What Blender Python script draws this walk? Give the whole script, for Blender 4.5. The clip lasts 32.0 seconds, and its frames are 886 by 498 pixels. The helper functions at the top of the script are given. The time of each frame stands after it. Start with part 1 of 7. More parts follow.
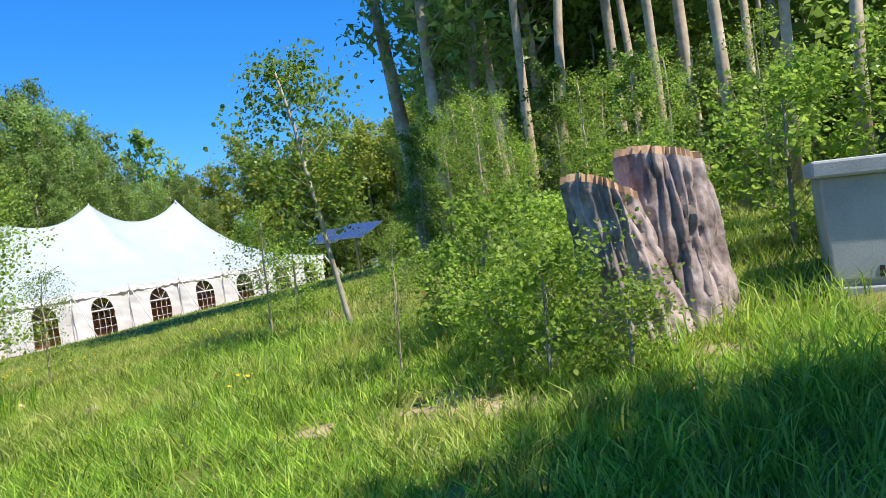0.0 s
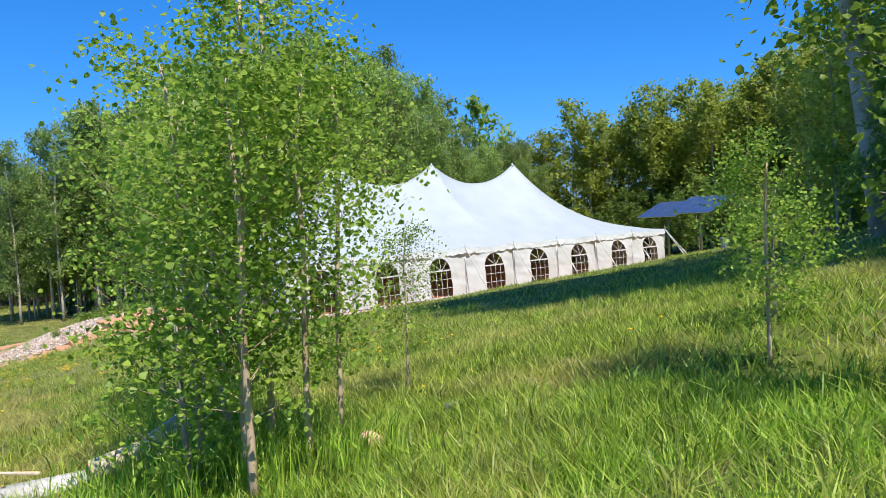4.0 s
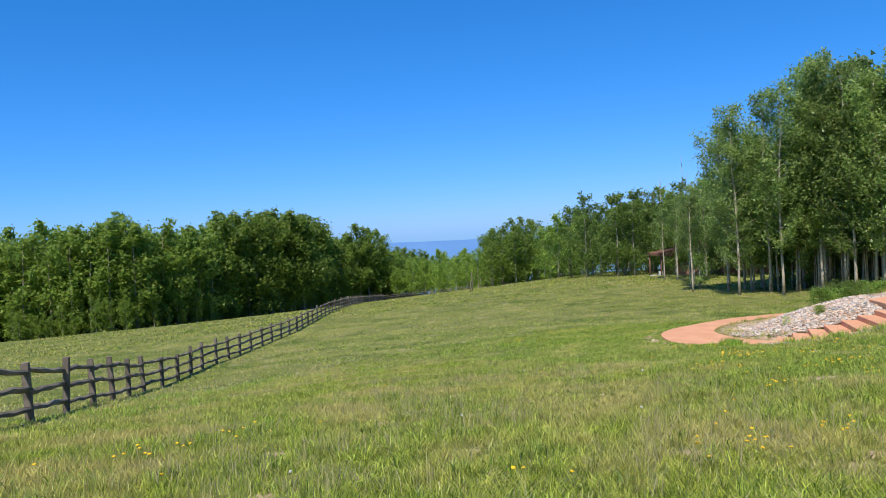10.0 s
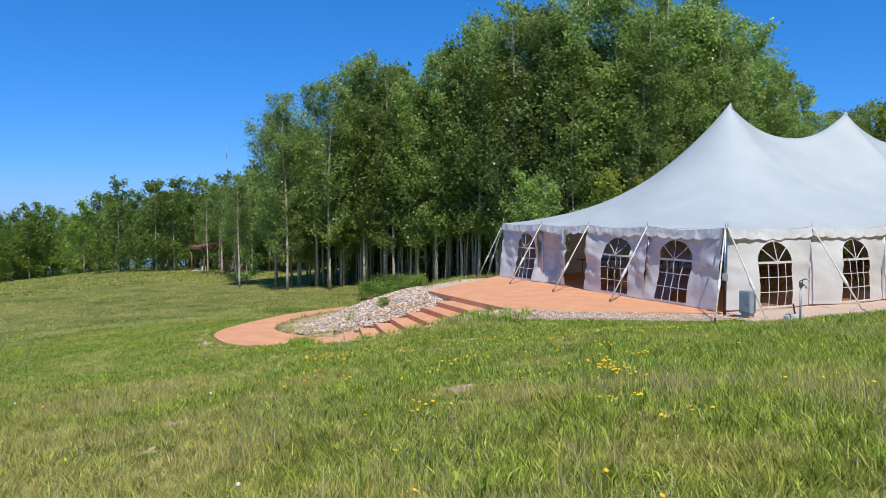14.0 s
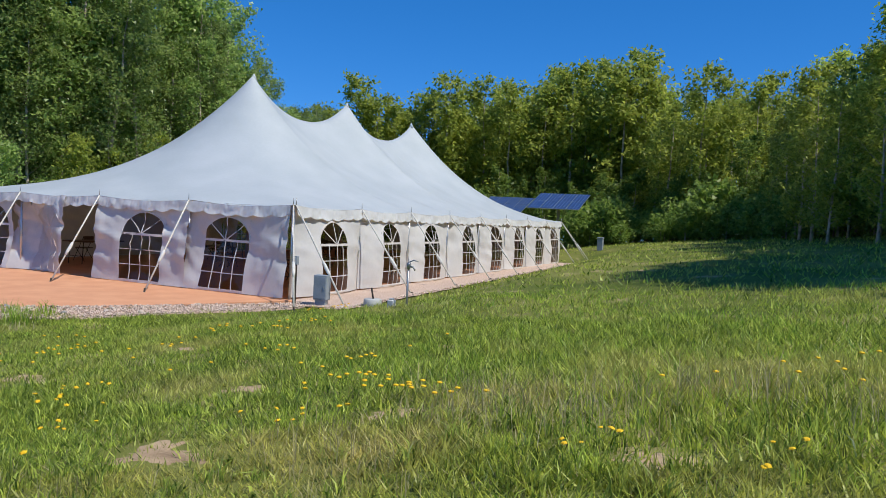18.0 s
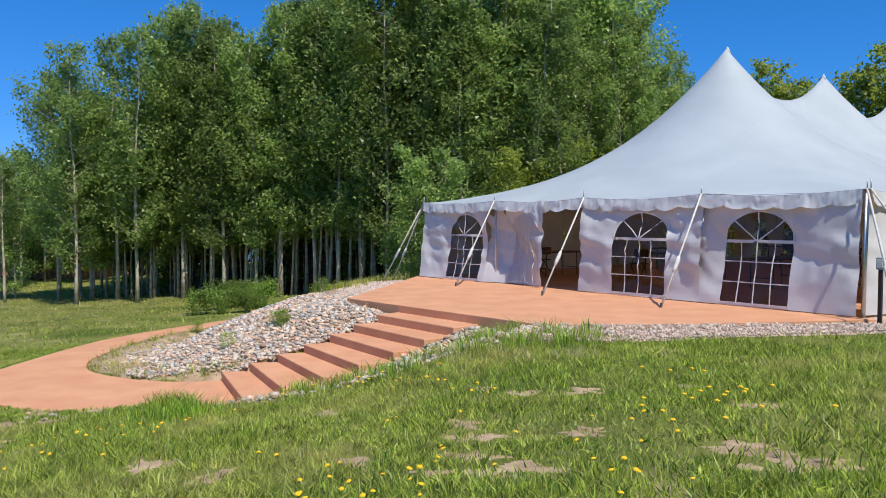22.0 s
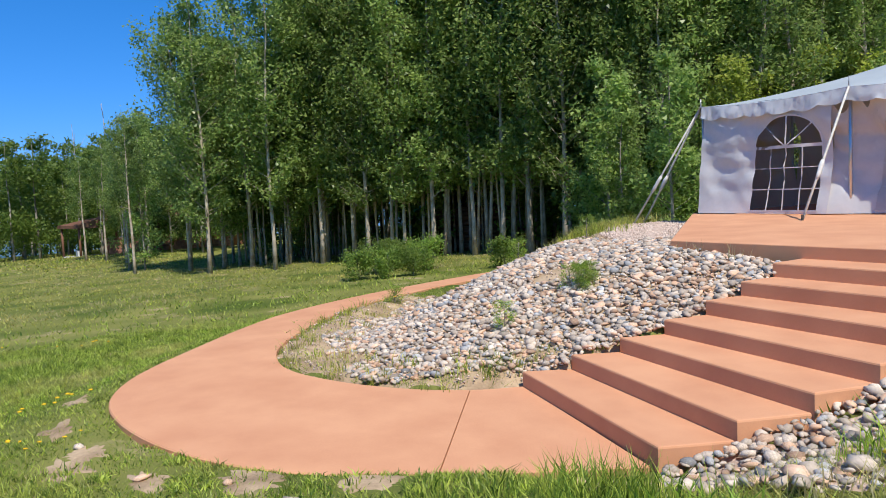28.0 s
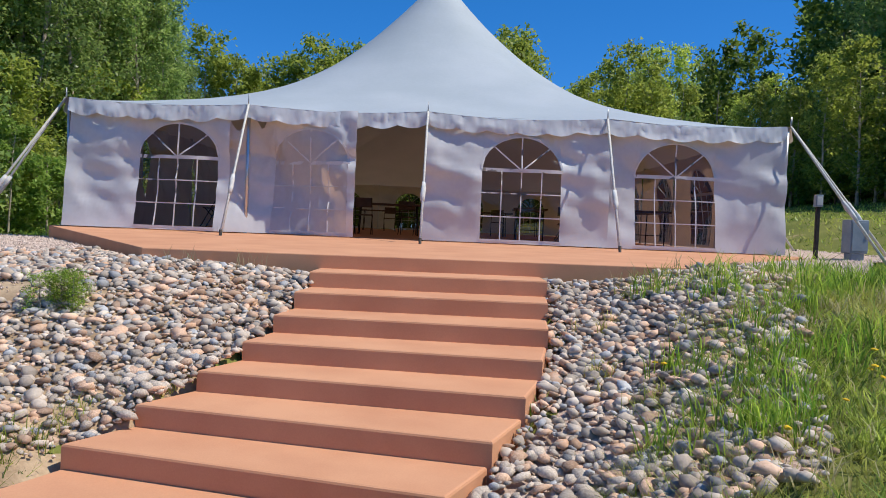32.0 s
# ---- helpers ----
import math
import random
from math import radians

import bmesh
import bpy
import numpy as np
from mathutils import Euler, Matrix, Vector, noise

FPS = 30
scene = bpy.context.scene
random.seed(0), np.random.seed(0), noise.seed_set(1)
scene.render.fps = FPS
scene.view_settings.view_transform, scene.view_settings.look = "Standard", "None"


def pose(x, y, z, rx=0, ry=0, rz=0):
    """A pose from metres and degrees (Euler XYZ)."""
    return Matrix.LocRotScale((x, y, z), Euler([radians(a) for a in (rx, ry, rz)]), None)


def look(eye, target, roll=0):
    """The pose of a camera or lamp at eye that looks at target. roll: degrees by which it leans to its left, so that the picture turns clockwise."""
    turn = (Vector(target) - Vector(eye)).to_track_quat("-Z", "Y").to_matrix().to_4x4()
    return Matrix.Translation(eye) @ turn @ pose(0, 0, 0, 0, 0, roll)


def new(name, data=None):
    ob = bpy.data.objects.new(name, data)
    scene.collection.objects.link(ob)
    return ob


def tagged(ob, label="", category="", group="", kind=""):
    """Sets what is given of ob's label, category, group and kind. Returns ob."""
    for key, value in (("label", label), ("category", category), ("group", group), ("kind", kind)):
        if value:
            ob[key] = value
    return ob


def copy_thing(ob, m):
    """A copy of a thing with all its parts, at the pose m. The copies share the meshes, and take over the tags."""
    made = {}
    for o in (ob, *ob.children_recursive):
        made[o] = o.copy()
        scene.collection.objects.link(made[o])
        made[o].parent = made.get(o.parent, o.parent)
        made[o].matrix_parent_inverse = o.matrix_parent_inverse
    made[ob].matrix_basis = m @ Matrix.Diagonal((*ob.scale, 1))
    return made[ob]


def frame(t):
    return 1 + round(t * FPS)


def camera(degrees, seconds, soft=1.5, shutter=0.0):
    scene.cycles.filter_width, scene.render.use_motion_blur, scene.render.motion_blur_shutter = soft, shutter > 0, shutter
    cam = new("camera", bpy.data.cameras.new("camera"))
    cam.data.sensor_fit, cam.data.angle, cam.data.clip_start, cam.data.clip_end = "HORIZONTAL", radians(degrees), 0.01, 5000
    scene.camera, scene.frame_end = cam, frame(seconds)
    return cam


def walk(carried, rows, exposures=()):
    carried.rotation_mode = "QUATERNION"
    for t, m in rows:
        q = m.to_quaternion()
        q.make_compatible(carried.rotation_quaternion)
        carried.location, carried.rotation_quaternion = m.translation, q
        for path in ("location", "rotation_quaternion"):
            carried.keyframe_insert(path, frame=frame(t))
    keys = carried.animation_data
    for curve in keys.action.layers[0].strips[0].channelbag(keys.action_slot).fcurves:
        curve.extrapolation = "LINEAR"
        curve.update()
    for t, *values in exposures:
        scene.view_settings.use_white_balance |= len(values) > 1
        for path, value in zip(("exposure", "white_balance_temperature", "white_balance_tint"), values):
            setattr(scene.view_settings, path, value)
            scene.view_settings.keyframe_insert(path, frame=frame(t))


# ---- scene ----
cam = camera(61.7, 32.0, soft=0.9)

PATH = [
    (0, (42.272, -14.832, 3.848), (41.328, -13.071, 3.76), -6.1),
    (0.5, (41.86, -14.413, 3.819), (40.807, -12.714, 3.74), -6.3),
    (1, (41.416, -14.075, 3.794), (40.268, -12.44, 3.696), -5.4),
    (1.5, (41.014, -13.787, 3.787), (39.814, -12.196, 3.619), -4.9),
    (2, (40.543, -13.541, 3.805), (39.249, -12.022, 3.665), -3.5),
    (2.5, (40.081, -13.347, 3.819), (38.68, -11.922, 3.745), -1.2),
    (4.5, (38.095, -12.319, 3.727), (36.444, -11.195, 3.627), -2.9),
    (5, (37.572, -12.035, 3.678), (35.801, -11.112, 3.574), -0.9),
    (5.5, (36.951, -12.098, 3.634), (35.047, -11.512, 3.456), -1.2),
    (6, (36.402, -12.24, 3.614), (34.44, -11.896, 3.428), -0.7),
    (6.5, (35.835, -12.489, 3.6), (33.844, -12.392, 3.439), -0.3),
    (7, (35.312, -12.806, 3.53), (33.322, -12.876, 3.335), -0.6),
    (7.5, (34.727, -13.112, 3.462), (32.753, -13.332, 3.226), -1.0),
    (7.6, (34.615, -13.206, 3.448), (32.643, -13.44, 3.21), -1.0),
    (8, (34.187, -13.425, 3.385), (32.215, -13.681, 3.177), -0.8),
    (8.5, (33.598, -13.692, 3.309), (31.615, -13.885, 3.129), -1.0),
    (9, (33.077, -14.016, 3.291), (31.091, -14.165, 3.11), -1.9),
    (9.5, (32.521, -14.274, 3.248), (30.541, -14.53, 3.124), -2.8),
    (10, (31.977, -14.53, 3.223), (30.015, -14.912, 3.169), -3.1),
    (10.5, (31.489, -14.776, 3.199), (29.548, -15.256, 3.172), -3.3),
    (11, (30.898, -14.888, 3.108), (28.969, -15.414, 3.062), -3.6),
    (11.3, (30.461, -14.874, 3.021), (28.467, -15.008, 2.946), -1.5),
    (11.5, (30.189, -14.835, 2.977), (28.194, -14.732, 2.881), -0.0),
    (12, (29.501, -14.719, 2.888), (27.549, -14.319, 2.714), 0.1),
    (12.5, (28.916, -14.727, 2.801), (27.007, -14.152, 2.637), -1.8),
    (13, (28.282, -14.665, 2.712), (26.401, -14.008, 2.541), -2.8),
    (13.5, (27.714, -14.662, 2.671), (25.853, -13.948, 2.509), -1.9),
    (14, (27.118, -14.647, 2.602), (25.288, -13.848, 2.506), -0.2),
    (14.5, (26.504, -14.646, 2.56), (24.765, -13.663, 2.469), 1.6),
    (15, (25.965, -14.612, 2.507), (24.429, -13.339, 2.356), 1.9),
    (15.5, (25.345, -14.536, 2.422), (24.012, -13.048, 2.329), 2.2),
    (17.5, (22.962, -14.623, 2.111), (22.214, -12.772, 1.979), 4.4),
    (18, (22.375, -14.533, 2.085), (21.579, -12.699, 2.0), 3.0),
    (18.5, (21.753, -14.42, 2.012), (20.849, -12.637, 1.93), 1.9),
    (19, (21.082, -14.265, 1.921), (20.005, -12.588, 1.767), 1.4),
    (19.5, (20.504, -14.201, 1.904), (19.304, -12.609, 1.742), 2.0),
    (20, (19.908, -14.092, 1.884), (18.54, -12.636, 1.811), 1.9),
    (20.5, (19.321, -13.99, 1.814), (17.898, -12.584, 1.828), 1.8),
    (21, (18.71, -13.855, 1.743), (17.225, -12.516, 1.781), 1.7),
    (21.5, (18.104, -13.773, 1.655), (16.566, -12.494, 1.642), 1.5),
    (22, (17.468, -13.651, 1.598), (15.921, -12.386, 1.527), 0.1),
    (22.5, (16.91, -13.593, 1.527), (15.364, -12.334, 1.371), -1.1),
    (23, (16.334, -13.551, 1.471), (14.765, -12.324, 1.287), -0.3),
    (23.5, (15.776, -13.505, 1.428), (14.173, -12.317, 1.292), -0.8),
    (24, (15.183, -13.448, 1.341), (13.58, -12.263, 1.18), -2.0),
    (24.5, (14.541, -13.404, 1.242), (12.853, -12.34, 1.099), -2.2),
    (25, (13.955, -13.409, 1.176), (12.207, -12.451, 1.016), -2.5),
    (25.5, (13.341, -13.229, 1.07), (11.58, -12.305, 0.857), -2.8),
    (27.5, (10.783, -12.907, 0.741), (9.091, -11.851, 0.599), -1.8),
    (28, (10.27, -12.814, 0.755), (8.573, -11.769, 0.592), -2.5),
    (28.5, (9.728, -12.734, 0.69), (8.01, -11.724, 0.524), -2.7),
    (29, (9.206, -12.754, 0.643), (7.469, -11.78, 0.458), -2.0),
    (29.5, (8.72, -12.789, 0.581), (7.101, -11.642, 0.329), 0.3),
    (30, (8.069, -12.771, 0.488), (6.783, -11.256, 0.264), 3.1),
    (30.2, (7.918, -12.716, 0.461), (6.836, -11.048, 0.248), 2.6),
    (30.5, (7.673, -12.635, 0.367), (6.868, -10.817, 0.146), 2.0),
    (31, (7.237, -12.607, 0.307), (6.723, -10.686, 0.096), 1.4),
    (31.5, (6.849, -12.704, 0.298), (6.619, -10.719, 0.202), 1.4),
    (32, (6.483, -12.738, 0.266), (6.477, -10.739, 0.204), 2.4),
]
walk(cam, [(t, look(eye, target, roll)) for t, eye, target, roll in PATH],
     [(0, 0.95), (2.5, 0.86), (5, 0.70), (8, 0.62), (11, 0.56), (14, 0.44), (18, 0.30), (20, 0.28), (23, 0.52), (25, 0.58), (28, 0.48), (30, 0.42), (32, 0.30)])

# ==== world and light ====
SUN_AZ, SUN_EL = radians(-8), radians(57)
world = bpy.data.worlds.new("sky")
scene.world = world
world.use_nodes = True
wn = world.node_tree
sky = wn.nodes.new("ShaderNodeTexSky")
sky.sky_type = "NISHITA"
sky.sun_disc = False
sky.sun_elevation = SUN_EL
sky.sun_rotation = radians(90) - SUN_AZ
sky.altitude = 1500
sky.air_density = 0.9
sky.dust_density = 0.8
sky.ozone_density = 5.0
wn.nodes["Background"].inputs["Strength"].default_value = 0.15
split, join = wn.nodes.new("ShaderNodeSeparateColor"), wn.nodes.new("ShaderNodeCombineColor")
wn.links.new(sky.outputs["Color"], split.inputs[0])
# a deep blue overhead that pales to a hazy horizon
for channel, (power, gain) in enumerate(((1.4, 0.122), (0.78, 0.60), (0.75, 1.165))):
    curve, scaled = wn.nodes.new("ShaderNodeMath"), wn.nodes.new("ShaderNodeMath")
    curve.operation, scaled.operation = "POWER", "MULTIPLY"
    curve.inputs[1].default_value, scaled.inputs[1].default_value = power, gain
    wn.links.new(split.outputs[channel], curve.inputs[0])
    wn.links.new(curve.outputs[0], scaled.inputs[0])
    wn.links.new(scaled.outputs[0], join.inputs[channel])
wn.links.new(join.outputs[0], wn.nodes["Background"].inputs["Color"])
sun_data = bpy.data.lights.new("sun", "SUN")
sun_data.energy, sun_data.angle, sun_data.color = 3.6, radians(0.53), (1.0, 0.95, 0.86)
sun = new("sun", sun_data)
sun.matrix_world = look((0, 0, 60), (-60 * math.cos(SUN_EL) * math.cos(SUN_AZ), -60 * math.cos(SUN_EL) * math.sin(SUN_AZ), 60 - 60 * math.sin(SUN_EL)))

# ==== materials ====


def mat(name, c1, c2, scale=8.0, rough=0.8, bump=0.2, metal=0.0, fine=60.0, world_space=False, island=0.0, spec=0.3, detail=6.0):
    """A surface of two colours mixed by coarse and fine noise, with relief; island: how far each loose piece differs in value."""
    m = bpy.data.materials.new(name)
    m.use_nodes = True
    t = m.node_tree
    n, l = t.nodes, t.links
    p = n["Principled BSDF"]
    p.inputs["Roughness"].default_value = rough
    p.inputs["Metallic"].default_value = metal
    p.inputs["Specular IOR Level"].default_value = spec
    if world_space:
        co = n.new("ShaderNodeNewGeometry").outputs["Position"]
    else:
        co = n.new("ShaderNodeTexCoord").outputs["Object"]
    a = n.new("ShaderNodeTexNoise")
    a.inputs["Scale"].default_value, a.inputs["Detail"].default_value = scale, detail
    b = n.new("ShaderNodeTexNoise")
    b.inputs["Scale"].default_value, b.inputs["Detail"].default_value = fine, 3.0
    l.new(co, a.inputs["Vector"])
    l.new(co, b.inputs["Vector"])
    add = n.new("ShaderNodeMath")
    add.operation = "MULTIPLY_ADD"
    add.inputs[1].default_value = 0.35
    l.new(b.outputs["Fac"], add.inputs[0])
    l.new(a.outputs["Fac"], add.inputs[2])
    ramp = n.new("ShaderNodeMapRange")
    ramp.inputs["From Min"].default_value, ramp.inputs["From Max"].default_value = 0.48, 0.88
    l.new(add.outputs[0], ramp.inputs["Value"])
    mix = n.new("ShaderNodeMix")
    mix.data_type = "RGBA"
    mix.inputs[6].default_value, mix.inputs[7].default_value = (*c1, 1), (*c2, 1)
    l.new(ramp.outputs[0], mix.inputs[0])
    col = mix.outputs[2]
    if island:
        info = n.new("ShaderNodeObjectInfo")
        geo = n.new("ShaderNodeNewGeometry")
        s = n.new("ShaderNodeMath")
        s.operation = "ADD"
        l.new(info.outputs["Random"], s.inputs[0])
        l.new(geo.outputs["Random Per Island"], s.inputs[1])
        f = n.new("ShaderNodeMath")
        f.operation = "FRACT"
        l.new(s.outputs[0], f.inputs[0])
        v = n.new("ShaderNodeMapRange")
        v.inputs["To Min"].default_value, v.inputs["To Max"].default_value = 1 - island, 1 + island
        l.new(f.outputs[0], v.inputs["Value"])
        hsv = n.new("ShaderNodeHueSaturation")
        l.new(v.outputs[0], hsv.inputs["Value"])
        l.new(col, hsv.inputs["Color"])
        col = hsv.outputs["Color"]
    l.new(col, p.inputs["Base Color"])
    if bump:
        k = n.new("ShaderNodeBump")
        k.inputs["Strength"].default_value, k.inputs["Distance"].default_value = bump, 0.02
        l.new(add.outputs[0], k.inputs["Height"])
        l.new(k.outputs[0], p.inputs["Normal"])
    return m


def leaf_mat(name, c1, c2, through_light=0.4, spread=0.35, rough=0.45):
    """Leaves: each card has its own tone, and light passes through them."""
    m = bpy.data.materials.new(name)
    m.use_nodes = True
    n, l = m.node_tree.nodes, m.node_tree.links
    out = n["Material Output"]
    p = n["Principled BSDF"]
    p.inputs["Roughness"].default_value = rough
    p.inputs["Specular IOR Level"].default_value = 0.35
    geo, info = n.new("ShaderNodeNewGeometry"), n.new("ShaderNodeObjectInfo")
    mix = n.new("ShaderNodeMix")
    mix.data_type = "RGBA"
    mix.inputs[6].default_value, mix.inputs[7].default_value = (*c1, 1), (*c2, 1)
    l.new(geo.outputs["Random Per Island"], mix.inputs[0])
    v = n.new("ShaderNodeMapRange")
    v.inputs["To Min"].default_value, v.inputs["To Max"].default_value = 1 - spread, 1 + spread
    l.new(info.outputs["Random"], v.inputs["Value"])
    hsv = n.new("ShaderNodeHueSaturation")
    l.new(v.outputs[0], hsv.inputs["Value"])
    l.new(mix.outputs[2], hsv.inputs["Color"])
    l.new(hsv.outputs[0], p.inputs["Base Color"])
    tr = n.new("ShaderNodeBsdfTranslucent")
    l.new(hsv.outputs[0], tr.inputs["Color"])
    ms = n.new("ShaderNodeMixShader")
    ms.inputs[0].default_value = through_light
    l.new(p.outputs[0], ms.inputs[1])
    l.new(tr.outputs[0], ms.inputs[2])
    l.new(ms.outputs[0], out.inputs["Surface"])
    return m


def cloth_mat(name, c1, c2, pass_light, rough=0.55):
    """White vinyl: a little light comes through it, warmed on the way."""
    m = mat(name, c1, c2, 0.8, rough, 0.12, fine=14, spec=0.4)
    n, l = m.node_tree.nodes, m.node_tree.links
    p = n["Principled BSDF"]
    tr = n.new("ShaderNodeBsdfTranslucent")
    tr.inputs["Color"].default_value = (0.85, 0.56, 0.38, 1)
    ms = n.new("ShaderNodeMixShader")
    ms.inputs[0].default_value = pass_light
    l.new(p.outputs[0], ms.inputs[1])
    l.new(tr.outputs[0], ms.inputs[2])
    l.new(ms.outputs[0], n["Material Output"].inputs["Surface"])
    return m


def pane_mat(name, tint, gloss):
    m = bpy.data.materials.new(name)
    m.use_nodes = True
    n, l = m.node_tree.nodes, m.node_tree.links
    tr, gl, fr, ms = (n.new("ShaderNode" + k) for k in ("BsdfTransparent", "BsdfGlossy", "Fresnel", "MixShader"))
    tr.inputs["Color"].default_value = (*tint, 1)
    gl.inputs["Roughness"].default_value = gloss
    fr.inputs["IOR"].default_value = 1.45
    l.new(fr.outputs[0], ms.inputs[0])
    l.new(tr.outputs[0], ms.inputs[1])
    l.new(gl.outputs[0], ms.inputs[2])
    l.new(ms.outputs[0], n["Material Output"].inputs["Surface"])
    return m


M_CONC = mat("red_concrete", (0.585, 0.275, 0.148), (0.68, 0.345, 0.19), 1.6, 0.85, 0.08, fine=90, world_space=True)
# white roof vinyl, its colour darkened and blued to hold back strong sunlight
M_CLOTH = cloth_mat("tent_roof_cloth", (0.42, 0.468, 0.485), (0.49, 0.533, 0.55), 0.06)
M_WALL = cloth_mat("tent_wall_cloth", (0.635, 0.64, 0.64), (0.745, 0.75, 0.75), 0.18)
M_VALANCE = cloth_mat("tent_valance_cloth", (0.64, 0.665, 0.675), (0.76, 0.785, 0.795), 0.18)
M_SEAM = mat("tent_seam", (0.45, 0.50, 0.515), (0.53, 0.575, 0.59), 3, 0.6, 0.1)
M_PANE = pane_mat("window_vinyl", (0.56, 0.50, 0.46), 0.08)
# pale pane colour stands in for sunlit white cloth behind clear vinyl
M_BACKED = cloth_mat("backed_vinyl", (0.50, 0.53, 0.555), (0.64, 0.67, 0.69), 0.3, 0.3)
M_MUNTIN = mat("white_strip", (0.60, 0.57, 0.55), (0.70, 0.67, 0.65), 4, 0.6, 0.05)
M_ROPE = mat("rope", (0.50, 0.48, 0.42), (0.68, 0.66, 0.60), 20, 0.9, 0.3, fine=200)
M_STRAP = mat("strap", (0.55, 0.54, 0.50), (0.72, 0.71, 0.67), 10, 0.8, 0.2)
M_STEEL = mat("dull_steel", (0.30, 0.31, 0.32), (0.45, 0.46, 0.47), 8, 0.45, 0.1, metal=0.8)
M_IRON = mat("dark_iron", (0.03, 0.028, 0.026), (0.08, 0.06, 0.05), 12, 0.7, 0.2, metal=0.4)
M_GREYBOX = mat("grey_paint", (0.22, 0.26, 0.30), (0.30, 0.34, 0.38), 5, 0.5, 0.05)
M_SOIL = mat("soil", (0.28, 0.19, 0.110), (0.55, 0.40, 0.25), 3, 0.95, 0.5, fine=40, world_space=True)
M_GRAVEL = mat("gravel", (0.42, 0.295, 0.225), (0.67, 0.515, 0.42), 26, 0.95, 0.9, fine=110, world_space=True)
M_STONE = mat("river_stone", (0.38, 0.305, 0.24), (0.64, 0.54, 0.435), 5, 0.8, 0.25, fine=40, island=0.36)
M_STONE_B = mat("river_stone_warm", (0.45, 0.27, 0.165), (0.72, 0.50, 0.355), 5, 0.75, 0.25, fine=40, island=0.4)
M_STONE_C = mat("river_stone_blue", (0.24, 0.235, 0.23), (0.47, 0.46, 0.45), 5, 0.75, 0.25, fine=40, island=0.4)
M_PEBBLE = mat("gravel_chip", (0.38, 0.27, 0.21), (0.68, 0.56, 0.47), 9, 0.9, 0.2, fine=60, world_space=True, island=0.4)
M_BARK = mat("aspen_bark", (0.15, 0.12, 0.09), (0.52, 0.46, 0.37), 1.6, 0.85, 0.35, fine=14)
M_BARK_T = mat("aspen_bark_tan", (0.30, 0.20, 0.12), (0.72, 0.57, 0.40), 1.4, 0.85, 0.35, fine=12)
M_BARK_W = mat("aspen_bark_pale", (0.25, 0.195, 0.135), (0.62, 0.535, 0.42), 1.8, 0.8, 0.3, fine=12)
M_LEAF = leaf_mat("aspen_leaf", (0.150, 0.258, 0.062), (0.450, 0.550, 0.165), 0.6, 0.3, 0.34)
# darker leaf; on growth inside the woods it puts shade into the colour
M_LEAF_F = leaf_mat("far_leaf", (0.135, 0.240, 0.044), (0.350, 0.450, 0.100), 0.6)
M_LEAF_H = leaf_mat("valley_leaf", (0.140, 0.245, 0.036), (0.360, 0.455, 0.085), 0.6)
# sunlight on these crowns is painted in as a brighter leaf green
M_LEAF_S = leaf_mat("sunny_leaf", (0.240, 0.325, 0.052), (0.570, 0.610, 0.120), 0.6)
M_LEAF_Y = leaf_mat("young_leaf", (0.165, 0.295, 0.036), (0.480, 0.610, 0.098), 0.58, 0.3, 0.36)
M_WOOD_GREY = mat("weathered_wood", (0.10, 0.080, 0.062), (0.26, 0.215, 0.17), 2.5, 0.9, 0.5, fine=50, island=0.2)
M_SILVER = mat("silver_wood", (0.30, 0.28, 0.26), (0.60, 0.575, 0.54), 2.2, 0.85, 0.5, fine=40)
M_CREAM = mat("peeled_log", (0.48, 0.37, 0.24), (0.70, 0.58, 0.41), 2.5, 0.75, 0.25, fine=30)
M_CUTWOOD = mat("cut_wood", (0.46, 0.27, 0.15), (0.68, 0.46, 0.29), 6, 0.85, 0.3, fine=60)
M_BARKLOG = mat("stump_bark", (0.15, 0.105, 0.09), (0.58, 0.46, 0.42), 4, 0.95, 1.0, fine=22)
M_GREYCONC = mat("grey_concrete", (0.34, 0.345, 0.34), (0.54, 0.54, 0.52), 2.0, 0.9, 0.2, fine=70)
M_SANDSTONE = mat("sandstone", (0.30, 0.12, 0.075), (0.50, 0.24, 0.15), 3, 0.9, 0.4, fine=30, island=0.25)
M_TEAL = mat("teal_metal", (0.02, 0.20, 0.20), (0.03, 0.28, 0.27), 2, 0.45, 0.05)
M_LOGWALL = mat("stained_log", (0.14, 0.065, 0.040), (0.22, 0.105, 0.065), 3, 0.7, 0.2)
M_SOLAR = mat("solar_cell", (0.020, 0.045, 0.145), (0.035, 0.075, 0.21), 4, 0.3, 0.0, spec=0.4)
M_ALU = mat("aluminium", (0.55, 0.56, 0.58), (0.66, 0.67, 0.69), 6, 0.35, 0.05, metal=0.9)
M_YELLOW = mat("dandelion_petal", (0.75, 0.42, 0.01), (0.85, 0.55, 0.02), 30, 0.7, 0.1)
M_FLUFF = mat("dandelion_fluff", (0.55, 0.55, 0.50), (0.72, 0.72, 0.68), 40, 0.9, 0.1)
M_TABLE = mat("table_top", (0.10, 0.06, 0.045), (0.16, 0.10, 0.075), 5, 0.5, 0.05)



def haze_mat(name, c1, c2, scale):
    """Far land: blue air haze painted into its colour, with a faint glow."""
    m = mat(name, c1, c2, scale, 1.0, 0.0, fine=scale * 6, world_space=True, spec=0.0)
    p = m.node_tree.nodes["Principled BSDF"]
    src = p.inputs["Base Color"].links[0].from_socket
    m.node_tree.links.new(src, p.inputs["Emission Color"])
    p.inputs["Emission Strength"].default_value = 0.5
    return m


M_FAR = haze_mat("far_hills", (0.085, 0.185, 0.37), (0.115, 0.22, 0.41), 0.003)
